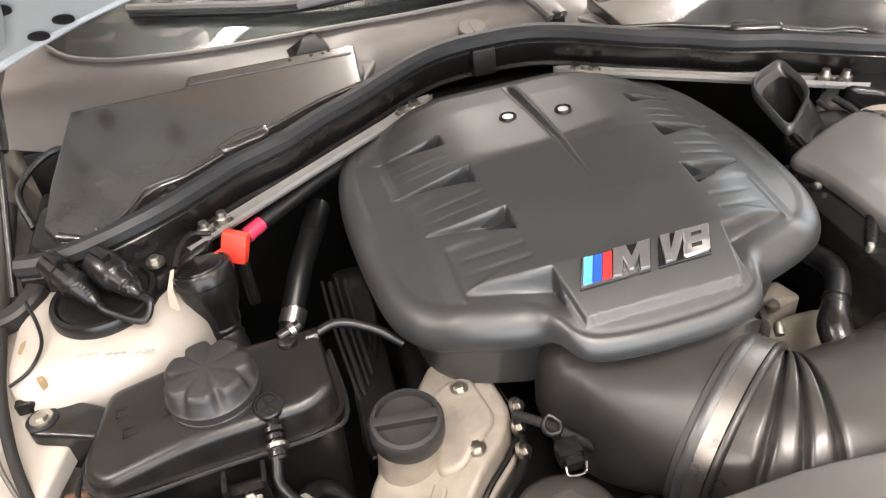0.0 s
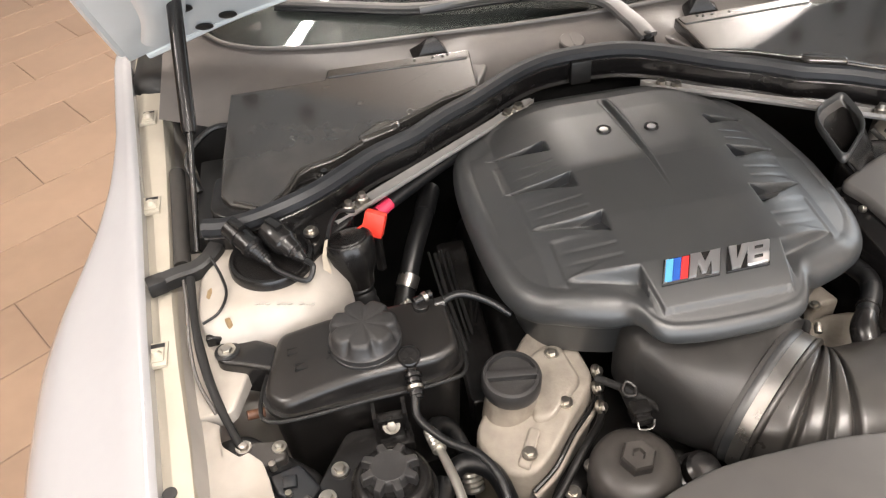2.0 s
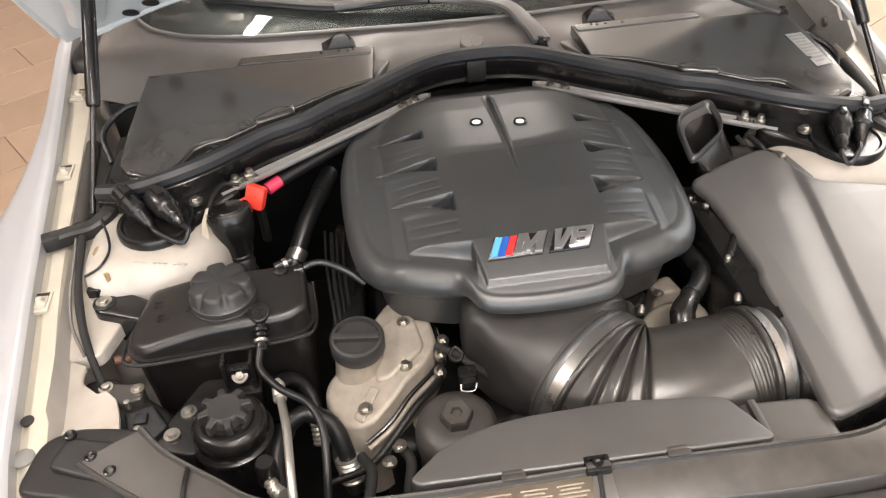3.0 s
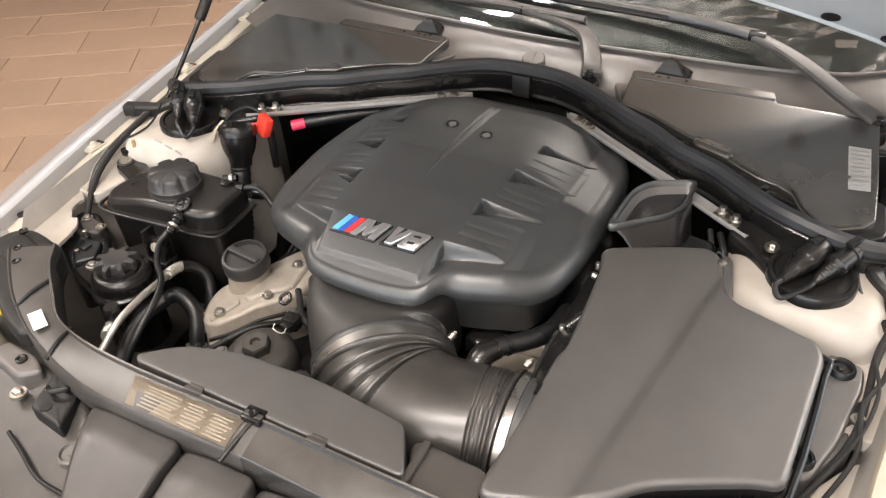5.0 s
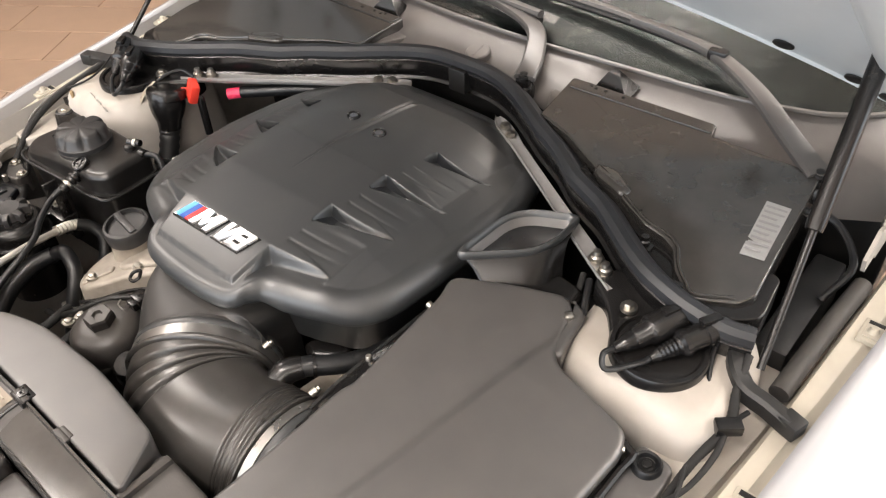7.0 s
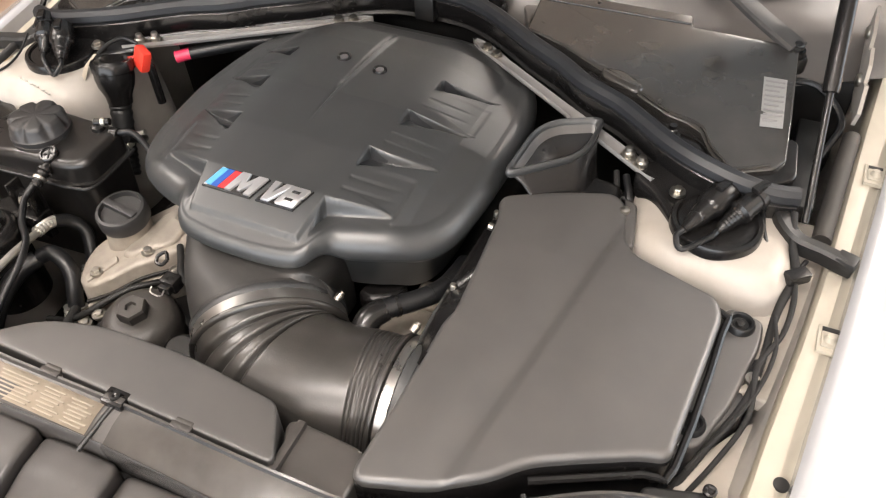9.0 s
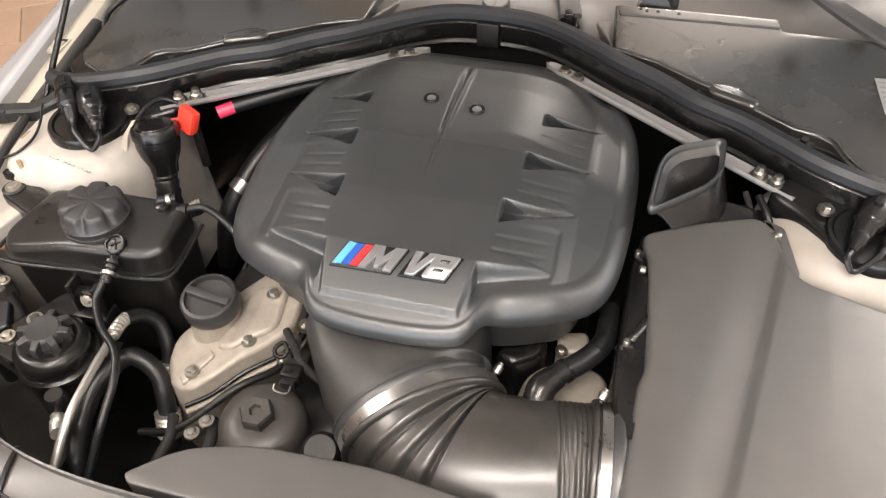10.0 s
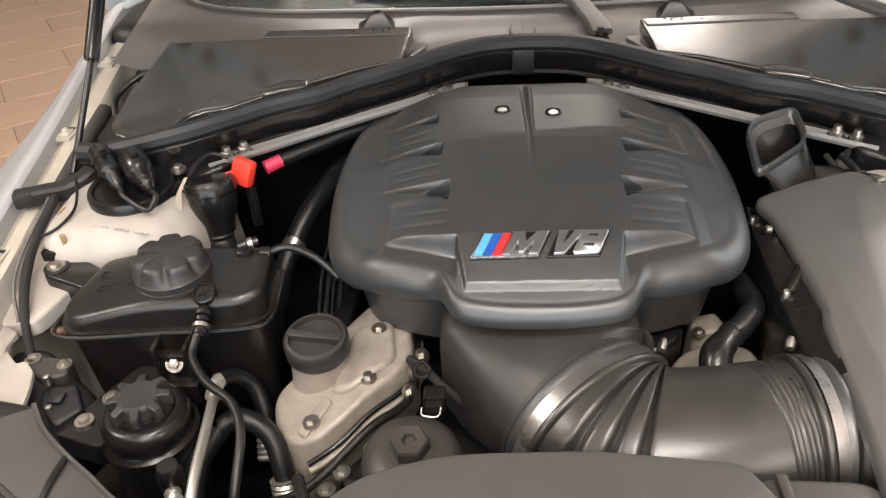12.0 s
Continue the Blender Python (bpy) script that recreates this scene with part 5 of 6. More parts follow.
# ---- radiator shroud and front panel ----
shroud = thing("fan_shroud", "dark grey plastic fan shroud cover with small tabs", "fan shroud", (0, -0.53, 0.7))
SH = [(0.150, -0.500), (0.184, -0.563), (-0.200, -0.557), (-0.208, -0.548), (-0.165, -0.510), (-0.095, -0.490), (0.03, -0.486)]
part("cover", plateau(SH, 0.867, 0.70, edge=0.003, corner=[0.012, 0.012, 0.012, 0.012, 0.03, 0.03, 0.03], step=0.01, rings=5), M_AIRBOX, shroud)
for x in (-0.102, -0.013, 0.074):
    part("tab", join(box(x - 0.013, -0.568, 0.860, x + 0.013, -0.560, 0.8685, 0.002), box(x - 0.011, -0.561, 0.862, x + 0.011, -0.555, 0.868, 0.002)), M_HOUSING, shroud)
snorkel = thing("air_intake_duct", "grey plastic cold air duct beside the fan shroud", "air duct", (0.22, -0.53, 0.75))
part("duct", plateau([(0.158, -0.500), (0.190, -0.572), (0.262, -0.590), (0.262, -0.505)], 0.850, 0.72, edge=0.006, corner=0.022, step=0.006, rings=6), M_RAIL, snorkel)
part("band", box(0.176, -0.570, 0.80, 0.186, -0.503, 0.8575, 0.003), M_HOUSING, snorkel)

front = thing("radiator_support", "black plastic radiator support rail with a worn sticker", "radiator support", (0, -0.6, 0.8))
FR_IN = [(-0.500, -0.418), (-0.47, -0.455), (-0.413, -0.500), (-0.35, -0.540), (-0.22, -0.5625), (0.0, -0.5625), (0.19, -0.566), (0.30, -0.555), (0.40, -0.505), (0.50, -0.45), (0.60, -0.43)]
FR_OUT = [(-0.570, -0.455), (-0.52, -0.495), (-0.455, -0.538), (-0.36, -0.580), (-0.22, -0.612), (0.0, -0.610), (0.20, -0.614), (0.32, -0.605), (0.43, -0.555), (0.53, -0.50), (0.62, -0.49)]
a = spline([(x, y, 0.862 if -0.30 < x < 0.22 else 0.851) for x, y in FR_IN], 6)
b = spline([(x, y, 0.848 if x < 0.15 else 0.842) for x, y in FR_OUT], 6)


def rail_piece(a, b):
    rows = [[p + Vector((0, 0, -0.05)) for p in a], a]
    rows += [[p.lerp(q, u) + Vector((0, 0, h)) for p, q in zip(a, b)] for u, h in ((0.03, 0.005), (0.08, 0.005), (0.11, 0.0), (0.5, 0.002), (0.92, 0.0), (0.95, 0.003))]
    return loft(rows + [b, [p + Vector((0, 0, -0.04)) for p in b]], closed=False)


middle = min(range(len(a)), key=lambda i: abs(a[i].x + 0.012))
part("rail", rail_piece(a[:middle + 1], b[:middle + 1]), M_RAIL, front, sharp=50)
part("rail", rail_piece(a[middle:], b[middle:]), M_RAILGLOSS, front, "glossy black worn rail", sharp=50)


def zr(y):
    """Height of the rail's top beside the fan shroud."""
    u = (-0.5625 - y) / 0.0485
    return 0.862 - 0.014 * u + 0.002 * max(0.0, 1 - abs(u - 0.5) / 0.42)


for x0, y0, x1, y1 in ((-0.012, -0.566, -0.020, -0.622), (-0.444, -0.484, -0.447, -0.541), (-0.336, -0.542, -0.326, -0.594), (0.42, -0.49, 0.46, -0.55)):
    part("rib", tube([(x0, y0, zr(y0) if abs(x0) < 0.1 else 0.853), ((x0 + x1) / 2, (y0 + y1) / 2, zr((y0 + y1) / 2) if abs(x0) < 0.1 else 0.854), (x1, y1, 0.847)], 0.003, 8), M_DULL, front)
part("latch_eye", join(box(-0.027, -0.572, 0.850, 0.001, -0.552, 0.868, 0.003), lathe([(0.006, 0), (0.006, 0.002), (0.003, 0.0022), (0, 0.0)], 14, (-0.013, -0.562, 0.868))), M_BLACK, front)


def sticker_mesh():
    rows = []
    for k in range(9):
        y = -0.572 - 0.034 * k / 8
        rows.append([(-0.187 + 0.010 * k / 8, y, zr(y) + 0.0012), (-0.022 - 0.002 * k / 8, y, zr(y) + 0.0012)])
    bm = loft(rows, closed=False)
    bmesh.ops.solidify(bm, geom=bm.faces[:], thickness=0.0006)
    return bm


stick = part("sticker", sticker_mesh(), M_SILVERSTICK, front, "worn tan and silver sticker with faded print")
for k in range(7):
    y = -0.5785 - k * 0.004
    for x0, x1 in ((-0.160, -0.104), (-0.098, -0.066), (-0.060, -0.028)):
        part("print_bar", box(x0 + 0.003 * (k % 2), y - 0.0008, zr(y) + 0.0014, x1 - 0.004 * ((k + 1) % 3), y + 0.0008, zr(y) + 0.0024, 0), M_FADED, stick)
part("tag", box(-0.0195, -0.0092, 0, 0.0195, 0.0092, 0.0012, 0.0003, Matrix.Translation((-0.387, -0.5515, 0.8555)) @ pose(0, 0, 0, 0, 0, -28)), M_WHITE, front, "blank white tag")
part("stiffener", loft([[(x, -0.64, 0.80), (x, -0.70, 0.78)] for x in (-0.2, 0.0, 0.3, 0.6)], closed=False), M_BLACK, front)

duct = thing("front_air_scoop", "dark grey moulded air scoop behind the grille", "air scoop", (-0.1, -0.66, 0.7))


def scoop(x0, x1, z, name, slant=0.02):
    o = [(x0, -0.612), (x1, -0.612), (x1 + 0.01, -0.80), (x0 + slant, -0.80), (x0 + 0.32 * slant, -0.68)]
    return part(name, plateau(o, lambda x, y: z - 0.25 * max(0.0, -y - 0.65) - 0.8 * max(0.0, x0 + 0.05 - x) ** 1.5, 0.60, edge=0.006, corner=0.012, step=0.010, rings=8), M_SCOOP, duct)


scoop(-0.236, -0.088, 0.833, "shell", 0.11)
scoop(-0.086, 0.020, 0.830, "shell")
scoop(0.022, 0.42, 0.822, "shell")

for s in (-1, 1):
    br = thing("headlamp_bracket", "black textured plastic headlamp bracket with screws", "bracket", (s * 0.56, -0.44, 0.8), "headlamp brackets")
    o = [(s * x, y - (0.03 if s > 0 else 0.0)) for x, y in ((0.500, -0.412), (0.590, -0.392), (0.625, -0.405), (0.640, -0.470), (0.570, -0.495), (0.455, -0.560), (0.400, -0.575), (0.385, -0.535), (0.455, -0.480))]
    part("plate", plateau(o, lambda x, y: 0.842 - 0.1 * max(0, abs(x) - 0.55), 0.815, edge=0.006, corner=0.018, step=0.008, rings=8, centre=(s * 0.52, -0.46)), M_DULL, br)
    part("well", plateau([(s * x, y) for x, y in ((0.520, -0.430), (0.590, -0.410), (0.605, -0.450), (0.540, -0.480))], 0.846, 0.838, edge=0.005, corner=0.012, step=0.008), M_DULL, br)
    for x, y in ((0.585, -0.412), (0.555, -0.447), (0.530, -0.470)):
        part("screw", lathe([(0.007, 0), (0.007, 0.004), (0.005, 0.005), (0.003, 0.003), (0, 0.003)], 16, (s * x, y, 0.846)), M_BLACK, br)
    hl = thing("headlamp_housing", "brown-grey plastic headlamp housing top with black fittings", "headlamp", (s * 0.42, -0.6, 0.7), "headlamp housings")
    o = [(s * x, y) for x, y in ((0.300, -0.580), (0.470, -0.560), (0.620, -0.500), (0.640, -0.58), (0.45, -0.72), (0.19, -0.76), (0.20, -0.64))]
    part("shell", plateau(o, lambda x, y: 0.795 - 0.25 * max(0.0, -y - 0.60), 0.62, edge=0.012, corner=0.03, step=0.012, rings=8), M_HOUSING, hl)
    part("ballast", plateau([(s * x, y) for x, y in ((0.345, -0.575), (0.285, -0.592), (0.262, -0.648), (0.325, -0.640))], 0.806, 0.76, edge=0.004, corner=0.008, step=0.008), M_DULL, hl, "black ballast bracket")
    part("keyhole", lathe([(0.008, -0.002), (0.008, 0.0008), (0, 0.0008)], 20, (s * 0.304, -0.632, 0.806)), M_DARKMETAL, hl)
    part("side_pad", plateau([(s * x, y) for x, y in ((0.445, -0.570), (0.385, -0.575), (0.352, -0.592), (0.378, -0.615), (0.450, -0.600))], 0.812, 0.77, edge=0.006, corner=0.012, step=0.008), M_COWL, hl)
    part("pad_screw", lathe([(0.008, 0), (0.008, 0.003), (0.005, 0.004), (0.003, 0.002), (0, 0.002)], 20, (s * 0.395, -0.590, 0.812)), M_BLACK, hl)
    bolt("bolt", (s * 0.362, -0.628, 0.800), hl, 0.007, 0.008)
    part("ring_nut", lathe([(0.018, -0.006), (0.018, 0.003), (0.015, 0.005), (0.013, 0.002), (0.006, 0.002), (0.005, 0.004), (0, 0.004)], 28, (s * 0.226, -0.664, 0.793)), M_COWL, hl)
    part("hook", tube([(s * 0.302, -0.600, 0.808), (s * 0.292, -0.604, 0.818), (s * 0.308, -0.616, 0.818), (s * 0.322, -0.610, 0.812)], 0.0035, 8), M_DULL, hl)
    part("seam", tube([(s * 0.335, -0.672, 0.786), (s * 0.300, -0.684, 0.782), (s * 0.252, -0.702, 0.778), (s * 0.20, -0.705, 0.776)], 0.003, 8), M_DULL, hl)
part("connector", box(-0.535, -0.535, 0.80, -0.500, -0.510, 0.826, 0.004), M_YELLOW, hl, "yellow connector")
part("nose_panel", loft([[(x, -0.60 - 0.22 * (1 - (x / 0.75) ** 2), 0.80 - 0.06 * abs(x)), (x, -0.80 - 0.12 * (1 - (x / 0.75) ** 2), 0.72), (x, -0.85 - 0.12 * (1 - (x / 0.75) ** 2), 0.40)] for x in [(-0.75 + 0.05 * i) for i in range(31)]], closed=False), M_PAINT, car, "white painted nose")

# ---- windscreen wipers ----


def strap(points, widths):
    """A pressed flat arm: crowned top and folded edges."""
    line = spline(points, 6)
    rings = []
    for i, p in enumerate(line):
        u = i * (len(points) - 1) / (len(line) - 1)
        k = min(int(u), len(points) - 2)
        w = widths[k] + (widths[k + 1] - widths[k]) * (u - k)
        t = (line[min(i + 1, len(line) - 1)] - line[max(i - 1, 0)]).normalized()
        side = t.cross(Vector((0, 0, 1))).normalized()
        up = side.cross(t)
        rings.append([p + side * w * a + up * h for a, h in ((-0.92, -0.007), (-1, -0.006), (-1, 0.0), (-0.82, 0.0035), (0, 0.005), (0.82, 0.0035), (1, 0.0), (1, -0.006), (0.92, -0.007))])
    return loft(rings)


def wiper(label, spindle, arm, blade):
    w = thing("wiper", label, "wiper", spindle, "wipers")
    part("spindle", join(lathe([(0.013, -0.03), (0.013, -0.008), (0.012, 0.0), (0.0, 0.0)], 24, spindle), lathe([(0.008, 0), (0.008, 0.007), (0.006, 0.009), (0, 0.009)], 6, spindle)), M_BLACK, w)
    part("collar", lathe([(0.018, -0.030), (0.018, -0.014), (0.015, -0.009), (0.0, -0.009)], 24, spindle), M_BLACK, w, "black rubber collar")
    part("arm", strap(arm, [0.017, 0.0165, 0.0145, 0.011] + [0.008] * (len(arm) - 4)), M_WIPER, w, "grey wiper arm", sharp=32)
    part("nut", lathe([(0.0085, 0.002), (0.0085, 0.006), (0.006, 0.007), (0.006, 0.010), (0.004, 0.011), (0, 0.011)], 16, spindle), M_DULL, w)
    part("knuckle", box(-0.014, -0.009, -0.008, 0.014, 0.009, 0.008, 0.003, Matrix.Translation(arm[3])), M_BLACK, w)
    b = part("blade", tube(blade, [0.008] * len(blade), 8, flat=0.8), M_WIPER, w, "grey wiper blade")
    part("rubber", tube([Vector(p) + Vector((0, 0.004, -0.012)) for p in blade], 0.005, 6), M_RUBBER, b)


wiper("grey wiper lying across the windscreen's foot", (0.112, 0.228, 0.958),
      [(0.114, 0.226, 0.962), (0.100, 0.270, 0.975), (0.060, 0.325, 0.995), (-0.055, 0.360, 1.003), (-0.13, 0.368, 1.006), (-0.236, 0.376, 0.998)],
      [(0.06, 0.345, 1.006), (-0.10, 0.362, 1.006), (-0.236, 0.380, 1.000), (-0.36, 0.412, 1.008), (-0.478, 0.448, 1.016)])
wiper("grey wiper with a cranked arm behind the filter cover", (0.560, 0.245, 0.958),
      [(0.560, 0.245, 0.962), (0.50, 0.290, 0.975), (0.43, 0.338, 0.995), (0.352, 0.372, 1.012), (0.28, 0.385, 1.018), (0.20, 0.392, 1.020)],
      [(0.352, 0.378, 1.014), (0.20, 0.395, 1.019), (0.02, 0.402, 1.022), (-0.16, 0.41, 1.024)])

# ---- strut mounts and their plugs ----


def cable_plug(parent, a, b, fat, label="black ribbed cable plug"):
    """A connector from its lock at a to its boot's nozzle at b."""
    a, b = Vector(a), Vector(b)
    d = (b - a).length
    n = (b - a).normalized()
    if fat:
        rows = [(0.012, -0.010), (0.017, -0.006), (0.018, 0.004), (0.018, 0.42 * d), (0.016, 0.46 * d), (0.0135, 0.50 * d), (0.0125, 0.66 * d), (0.0105, 0.70 * d), (0.0110, 0.74 * d), (0.0095, 0.78 * d), (0.0098, 0.84 * d), (0.0075, 0.88 * d), (0.0050, 1.0 * d), (0, 1.0 * d)]
    else:
        rows = [(0.011, -0.012), (0.0145, -0.010), (0.0145, 0.12 * d), (0.0160, 0.13 * d), (0.0160, 0.18 * d), (0.0142, 0.19 * d), (0.0142, 0.44 * d), (0.0158, 0.45 * d), (0.0158, 0.52 * d), (0.0115, 0.56 * d)]
        for k in range(6):
            rows += [(0.0112 - 0.0006 * k, (0.58 + 0.06 * k) * d), (0.0088 - 0.0005 * k, (0.61 + 0.06 * k) * d)]
        rows += [(0.004, 1.0 * d), (0, 1.0 * d)]
    plug = part("plug", lathe(rows, 22, a, n), M_BLACK, parent, label)
    part("latch", box(-0.005, -0.003, -0.002, 0.005, 0.022, 0.004, 0.001, Matrix.Translation(a + Vector((0, 0, 0.016))) @ pose(0, 0, 0, 0, 0, math.degrees(math.atan2(n.y, n.x)) - 90)), M_BLACK, plug)
    return b + n * 0.004, n


PLUGS = {-1: (((-0.561, -0.055, 0.926), (-0.519, -0.112, 0.908)), ((-0.514, -0.068, 0.926), (-0.475, -0.121, 0.912))),
         1: (((0.522, -0.046, 0.916), (0.487, -0.122, 0.906)), ((0.563, -0.038, 0.919), (0.524, -0.108, 0.904)))}
for s in (-1, 1):
    sm = thing("strut_mount", "black strut mount plate with two linked cable plugs", "strut mount", (s * 0.522, -0.085, 0.885), "strut mounts")
    o = [(s * x, y) for x, y in ((0.402, -0.030), (0.418, 0.004), (0.500, -0.006), (0.562, -0.020), (0.578, -0.062), (0.570, -0.098), (0.545, -0.126), (0.512, -0.130), (0.480, -0.114), (0.462, -0.086), (0.440, -0.055))]
    part("plate", plateau(o, lambda x, y: 0.894 + 0.006 * smooth(-0.06, -0.01, y), 0.865, edge=0.007, corner=0.016, step=0.006, rings=6, centre=(s * 0.51, -0.07)), M_BLACK, sm)
    part("rim", lathe([(0.056, -0.020), (0.056, 0.000), (0.054, 0.004), (0.049, 0.004), (0.046, 0.001), (0, 0.001)], 48, (s * 0.521, -0.080, 0.894)), M_BLACK, sm)
    bolt("nut", (s * 0.466, -0.052, 0.901), sm, 0.0065, 0.008)
    ends = [cable_plug(sm, *PLUGS[s][0], s > 0), cable_plug(sm, *PLUGS[s][1], s < 0)]
    (p, n), (q, m) = ends
    out = n * 0.022
    loop = [p - n * 0.004, p + n * 0.010, (p + q) / 2 + (n + m) * 0.014 + Vector((0, 0, -0.006)), q + m * 0.010, q - m * 0.004]
    part("link_cable", tube(loop, 0.0036, 8), M_RUBBER, sm)

# ---- ends of the seal: angled plastic arms ----
for s in (-1, 1):
    arm = thing("bonnet_seal_holder", "black angled plastic holder at the wing", "bracket", (s * 0.64, -0.05, 0.88), "seal holders")
    arm_line = [(s * 0.588, -0.004, 0.908), (s * 0.594, -0.040, 0.897), (s * 0.616, -0.064, 0.889), (s * 0.646, -0.070, 0.886), (s * 0.674, -0.078, 0.884)]
    part("arm", sweep(spline(arm_line, 4), [(-0.010, -0.016), (-0.011, 0.002), (-0.007, 0.006), (0.006, 0.004), (0.010, 0.000), (0.009, -0.016)]), M_DULL, arm, sharp=30)
    part("foot", box(-0.012, -0.011, -0.016, 0.012, 0.011, 0.0055, 0.003, Matrix.Translation((s * 0.673, -0.0775, 0.884)) @ pose(0, 0, 0, 0, 0, s * -18)), M_DULL, arm)
    gut = thing("wing_gutter_strip", "black plastic strip along the wing ledge", "trim strip", (s * 0.64, 0.1, 0.87), "gutter strips")
    part("strip", tube([(s * 0.646, -0.035, 0.866), (s * 0.650, 0.03, 0.873), (s * 0.655, 0.10, 0.880), (s * 0.661, 0.17, 0.884)], 0.012, 12), M_STRIP, gut)
    part("cable", tube([(s * 0.628, 0.13, 0.87), (s * 0.642, 0.18, 0.90), (s * 0.60, 0.215, 0.925), (s * 0.55, 0.205, 0.93)], 0.005, 8), M_RUBBER, gut)
    part("box_edge", box(s * 0.612 - 0.02, 0.02, 0.80, s * 0.612 + 0.02, 0.22, 0.868, 0.006), M_DULL, gut)

# ---- cylinder with bellows, beside the strut mount ----
vent = thing("vent_canister", "black round canister with a ribbed hose below", "canister", (-0.419, -0.076, 0.85))
part("canister", lathe([(0.019, -0.066), (0.021, -0.052), (0.028, -0.036), (0.031, -0.022), (0.031, -0.012), (0.033, -0.010), (0.033, 0.002), (0.031, 0.006), (0.029, 0.006), (0.028, 0.0045), (0.026, 0.0045), (0.025, 0.007), (0, 0.0075)], 40, (-0.419, -0.078, 0.894), (-0.1, 0.25, 1)), M_BLACK, vent)
part("ribbed_hose", tube([(-0.416, -0.090, 0.845), (-0.412, -0.100, 0.815), (-0.402, -0.122, 0.775), (-0.385, -0.150, 0.73)], [0.019, 0.018, 0.018, 0.018], 18, ribs=0.0018, rib_step=0.009), M_RUBBER, vent)
jump = thing("jump_start_post", "red plastic flap of the jump start post", "jump post", (-0.38, -0.047, 0.86))
part("post", lathe([(0.007, -0.07), (0.007, 0.0), (0.005, 0.004), (0, 0.004)], 16, (-0.380, -0.040, 0.876)), M_BLACK, jump)
part("flap", join(box(-0.015, -0.008, -0.018, 0.015, 0.008, 0.018, 0.005, Matrix.Translation((-0.381, -0.050, 0.895)) @ pose(0, 0, 0, -18, 12, -25)), tube([(-0.395, -0.050, 0.895), (-0.408, -0.060, 0.894), (-0.410, -0.072, 0.888)], 0.0025, 6)), M_RED, jump, "red flap")
cablep = thing("battery_cable", "smooth black cable with a pink end sleeve", "cable", (-0.36, 0.018, 0.866))
part("sleeve", tube([(-0.372, 0.012, 0.864), (-0.352, 0.026, 0.868)], 0.010, 14, smooth=False), M_PINK, cablep, "pink end sleeve")
part("cable_run", tube([(-0.352, 0.026, 0.868), (-0.31, 0.055, 0.872), (-0.255, 0.095, 0.875), (-0.18, 0.15, 0.87)], 0.0105, 14), M_RUBBER, cablep)

# ---- hoses and lines of the left side ----


def hose(name, label, pts, r, material, category="hose", **kw):
    t = thing(name, label, category, pts[0])
    part("line", tube(pts, r, kw.pop("seg", 14), **kw), material, t)
    return t


h = hose("coolant_hose", "thick black coolant hose with a bright sleeve", [(-0.285, 0.115, 0.805), (-0.300, 0.070, 0.800), (-0.322, 0.024, 0.785), (-0.345, -0.021, 0.752), (-0.362, -0.055, 0.71), (-0.37, -0.08, 0.63)], 0.015, M_RUBBER)
part("sleeve", tube([(-0.340, -0.014, 0.757), (-0.349, -0.029, 0.747)], 0.0165, 16, smooth=False), M_STEEL, h, "bright metal sleeve")
part("hose_end", tube([(-0.280, 0.125, 0.806), (-0.290, 0.098, 0.803), (-0.299, 0.072, 0.800)], 0.0165, 16), M_RUBBER, h)
h = hose("tank_vent_line", "thin black vent line from the coolant tank", [(-0.345, -0.196, 0.866), (-0.325, -0.197, 0.868), (-0.295, -0.190, 0.872), (-0.262, -0.200, 0.862), (-0.235, -0.215, 0.845)], 0.0048, M_RUBBER)
part("fitting", join(lathe([(0.009, -0.006), (0.009, 0.006), (0.006, 0.007), (0.006, -0.007)], 14, (-0.322, -0.197, 0.868), (1, 0.1, 0)), lathe([(0.006, -0.02), (0.007, 0.0), (0.0065, 0.02)], 12, (-0.345, -0.196, 0.865), (1, 0, 0.1))), M_BLACK, h)
hose("coolant_vent_hose", "thin black rubber hose curving down from the coolant tank", [(-0.372, -0.300, 0.855), (-0.374, -0.318, 0.848), (-0.374, -0.340, 0.838), (-0.350, -0.372, 0.833), (-0.318, -0.398, 0.832), (-0.302, -0.430, 0.825), (-0.300, -0.470, 0.805), (-0.305, -0.52, 0.76)], 0.0048, M_RUBBER)
h = hose("coolant_pipe", "bare aluminium pipe with a swaged fitting", [(-0.360, -0.338, 0.792), (-0.352, -0.380, 0.800), (-0.346, -0.420, 0.805), (-0.342, -0.475, 0.800), (-0.34, -0.53, 0.77)], 0.0054, M_ALU, "pipe")
part("ribbed_fitting", tube([(-0.362, -0.322, 0.786), (-0.360, -0.338, 0.792), (-0.357, -0.356, 0.796)], 0.0088, 14, ribs=0.0015, rib_step=0.006), M_ALU, h)
part("bend", tube([(-0.362, -0.322, 0.786), (-0.352, -0.305, 0.775), (-0.335, -0.300, 0.755), (-0.322, -0.318, 0.725), (-0.318, -0.345, 0.690)], 0.0095, 14), M_RUBBER, h)
part("crimp", tube([(-0.320, -0.328, 0.712), (-0.318, -0.350, 0.685)], 0.0135, 14, ribs=0.002, rib_step=0.006, smooth=False), M_ALU, h)
h = hose("steering_hose", "thick black hydraulic hose bending to the front", [(-0.350, -0.372, 0.765), (-0.330, -0.365, 0.772), (-0.300, -0.372, 0.755), (-0.285, -0.395, 0.722), (-0.278, -0.42, 0.67)], 0.0115, M_RUBBER)
part("crimp", tube([(-0.284, -0.400, 0.715), (-0.280, -0.415, 0.685)], 0.0165, 14, ribs=0.002, rib_step=0.006, smooth=False), M_ALU, h)
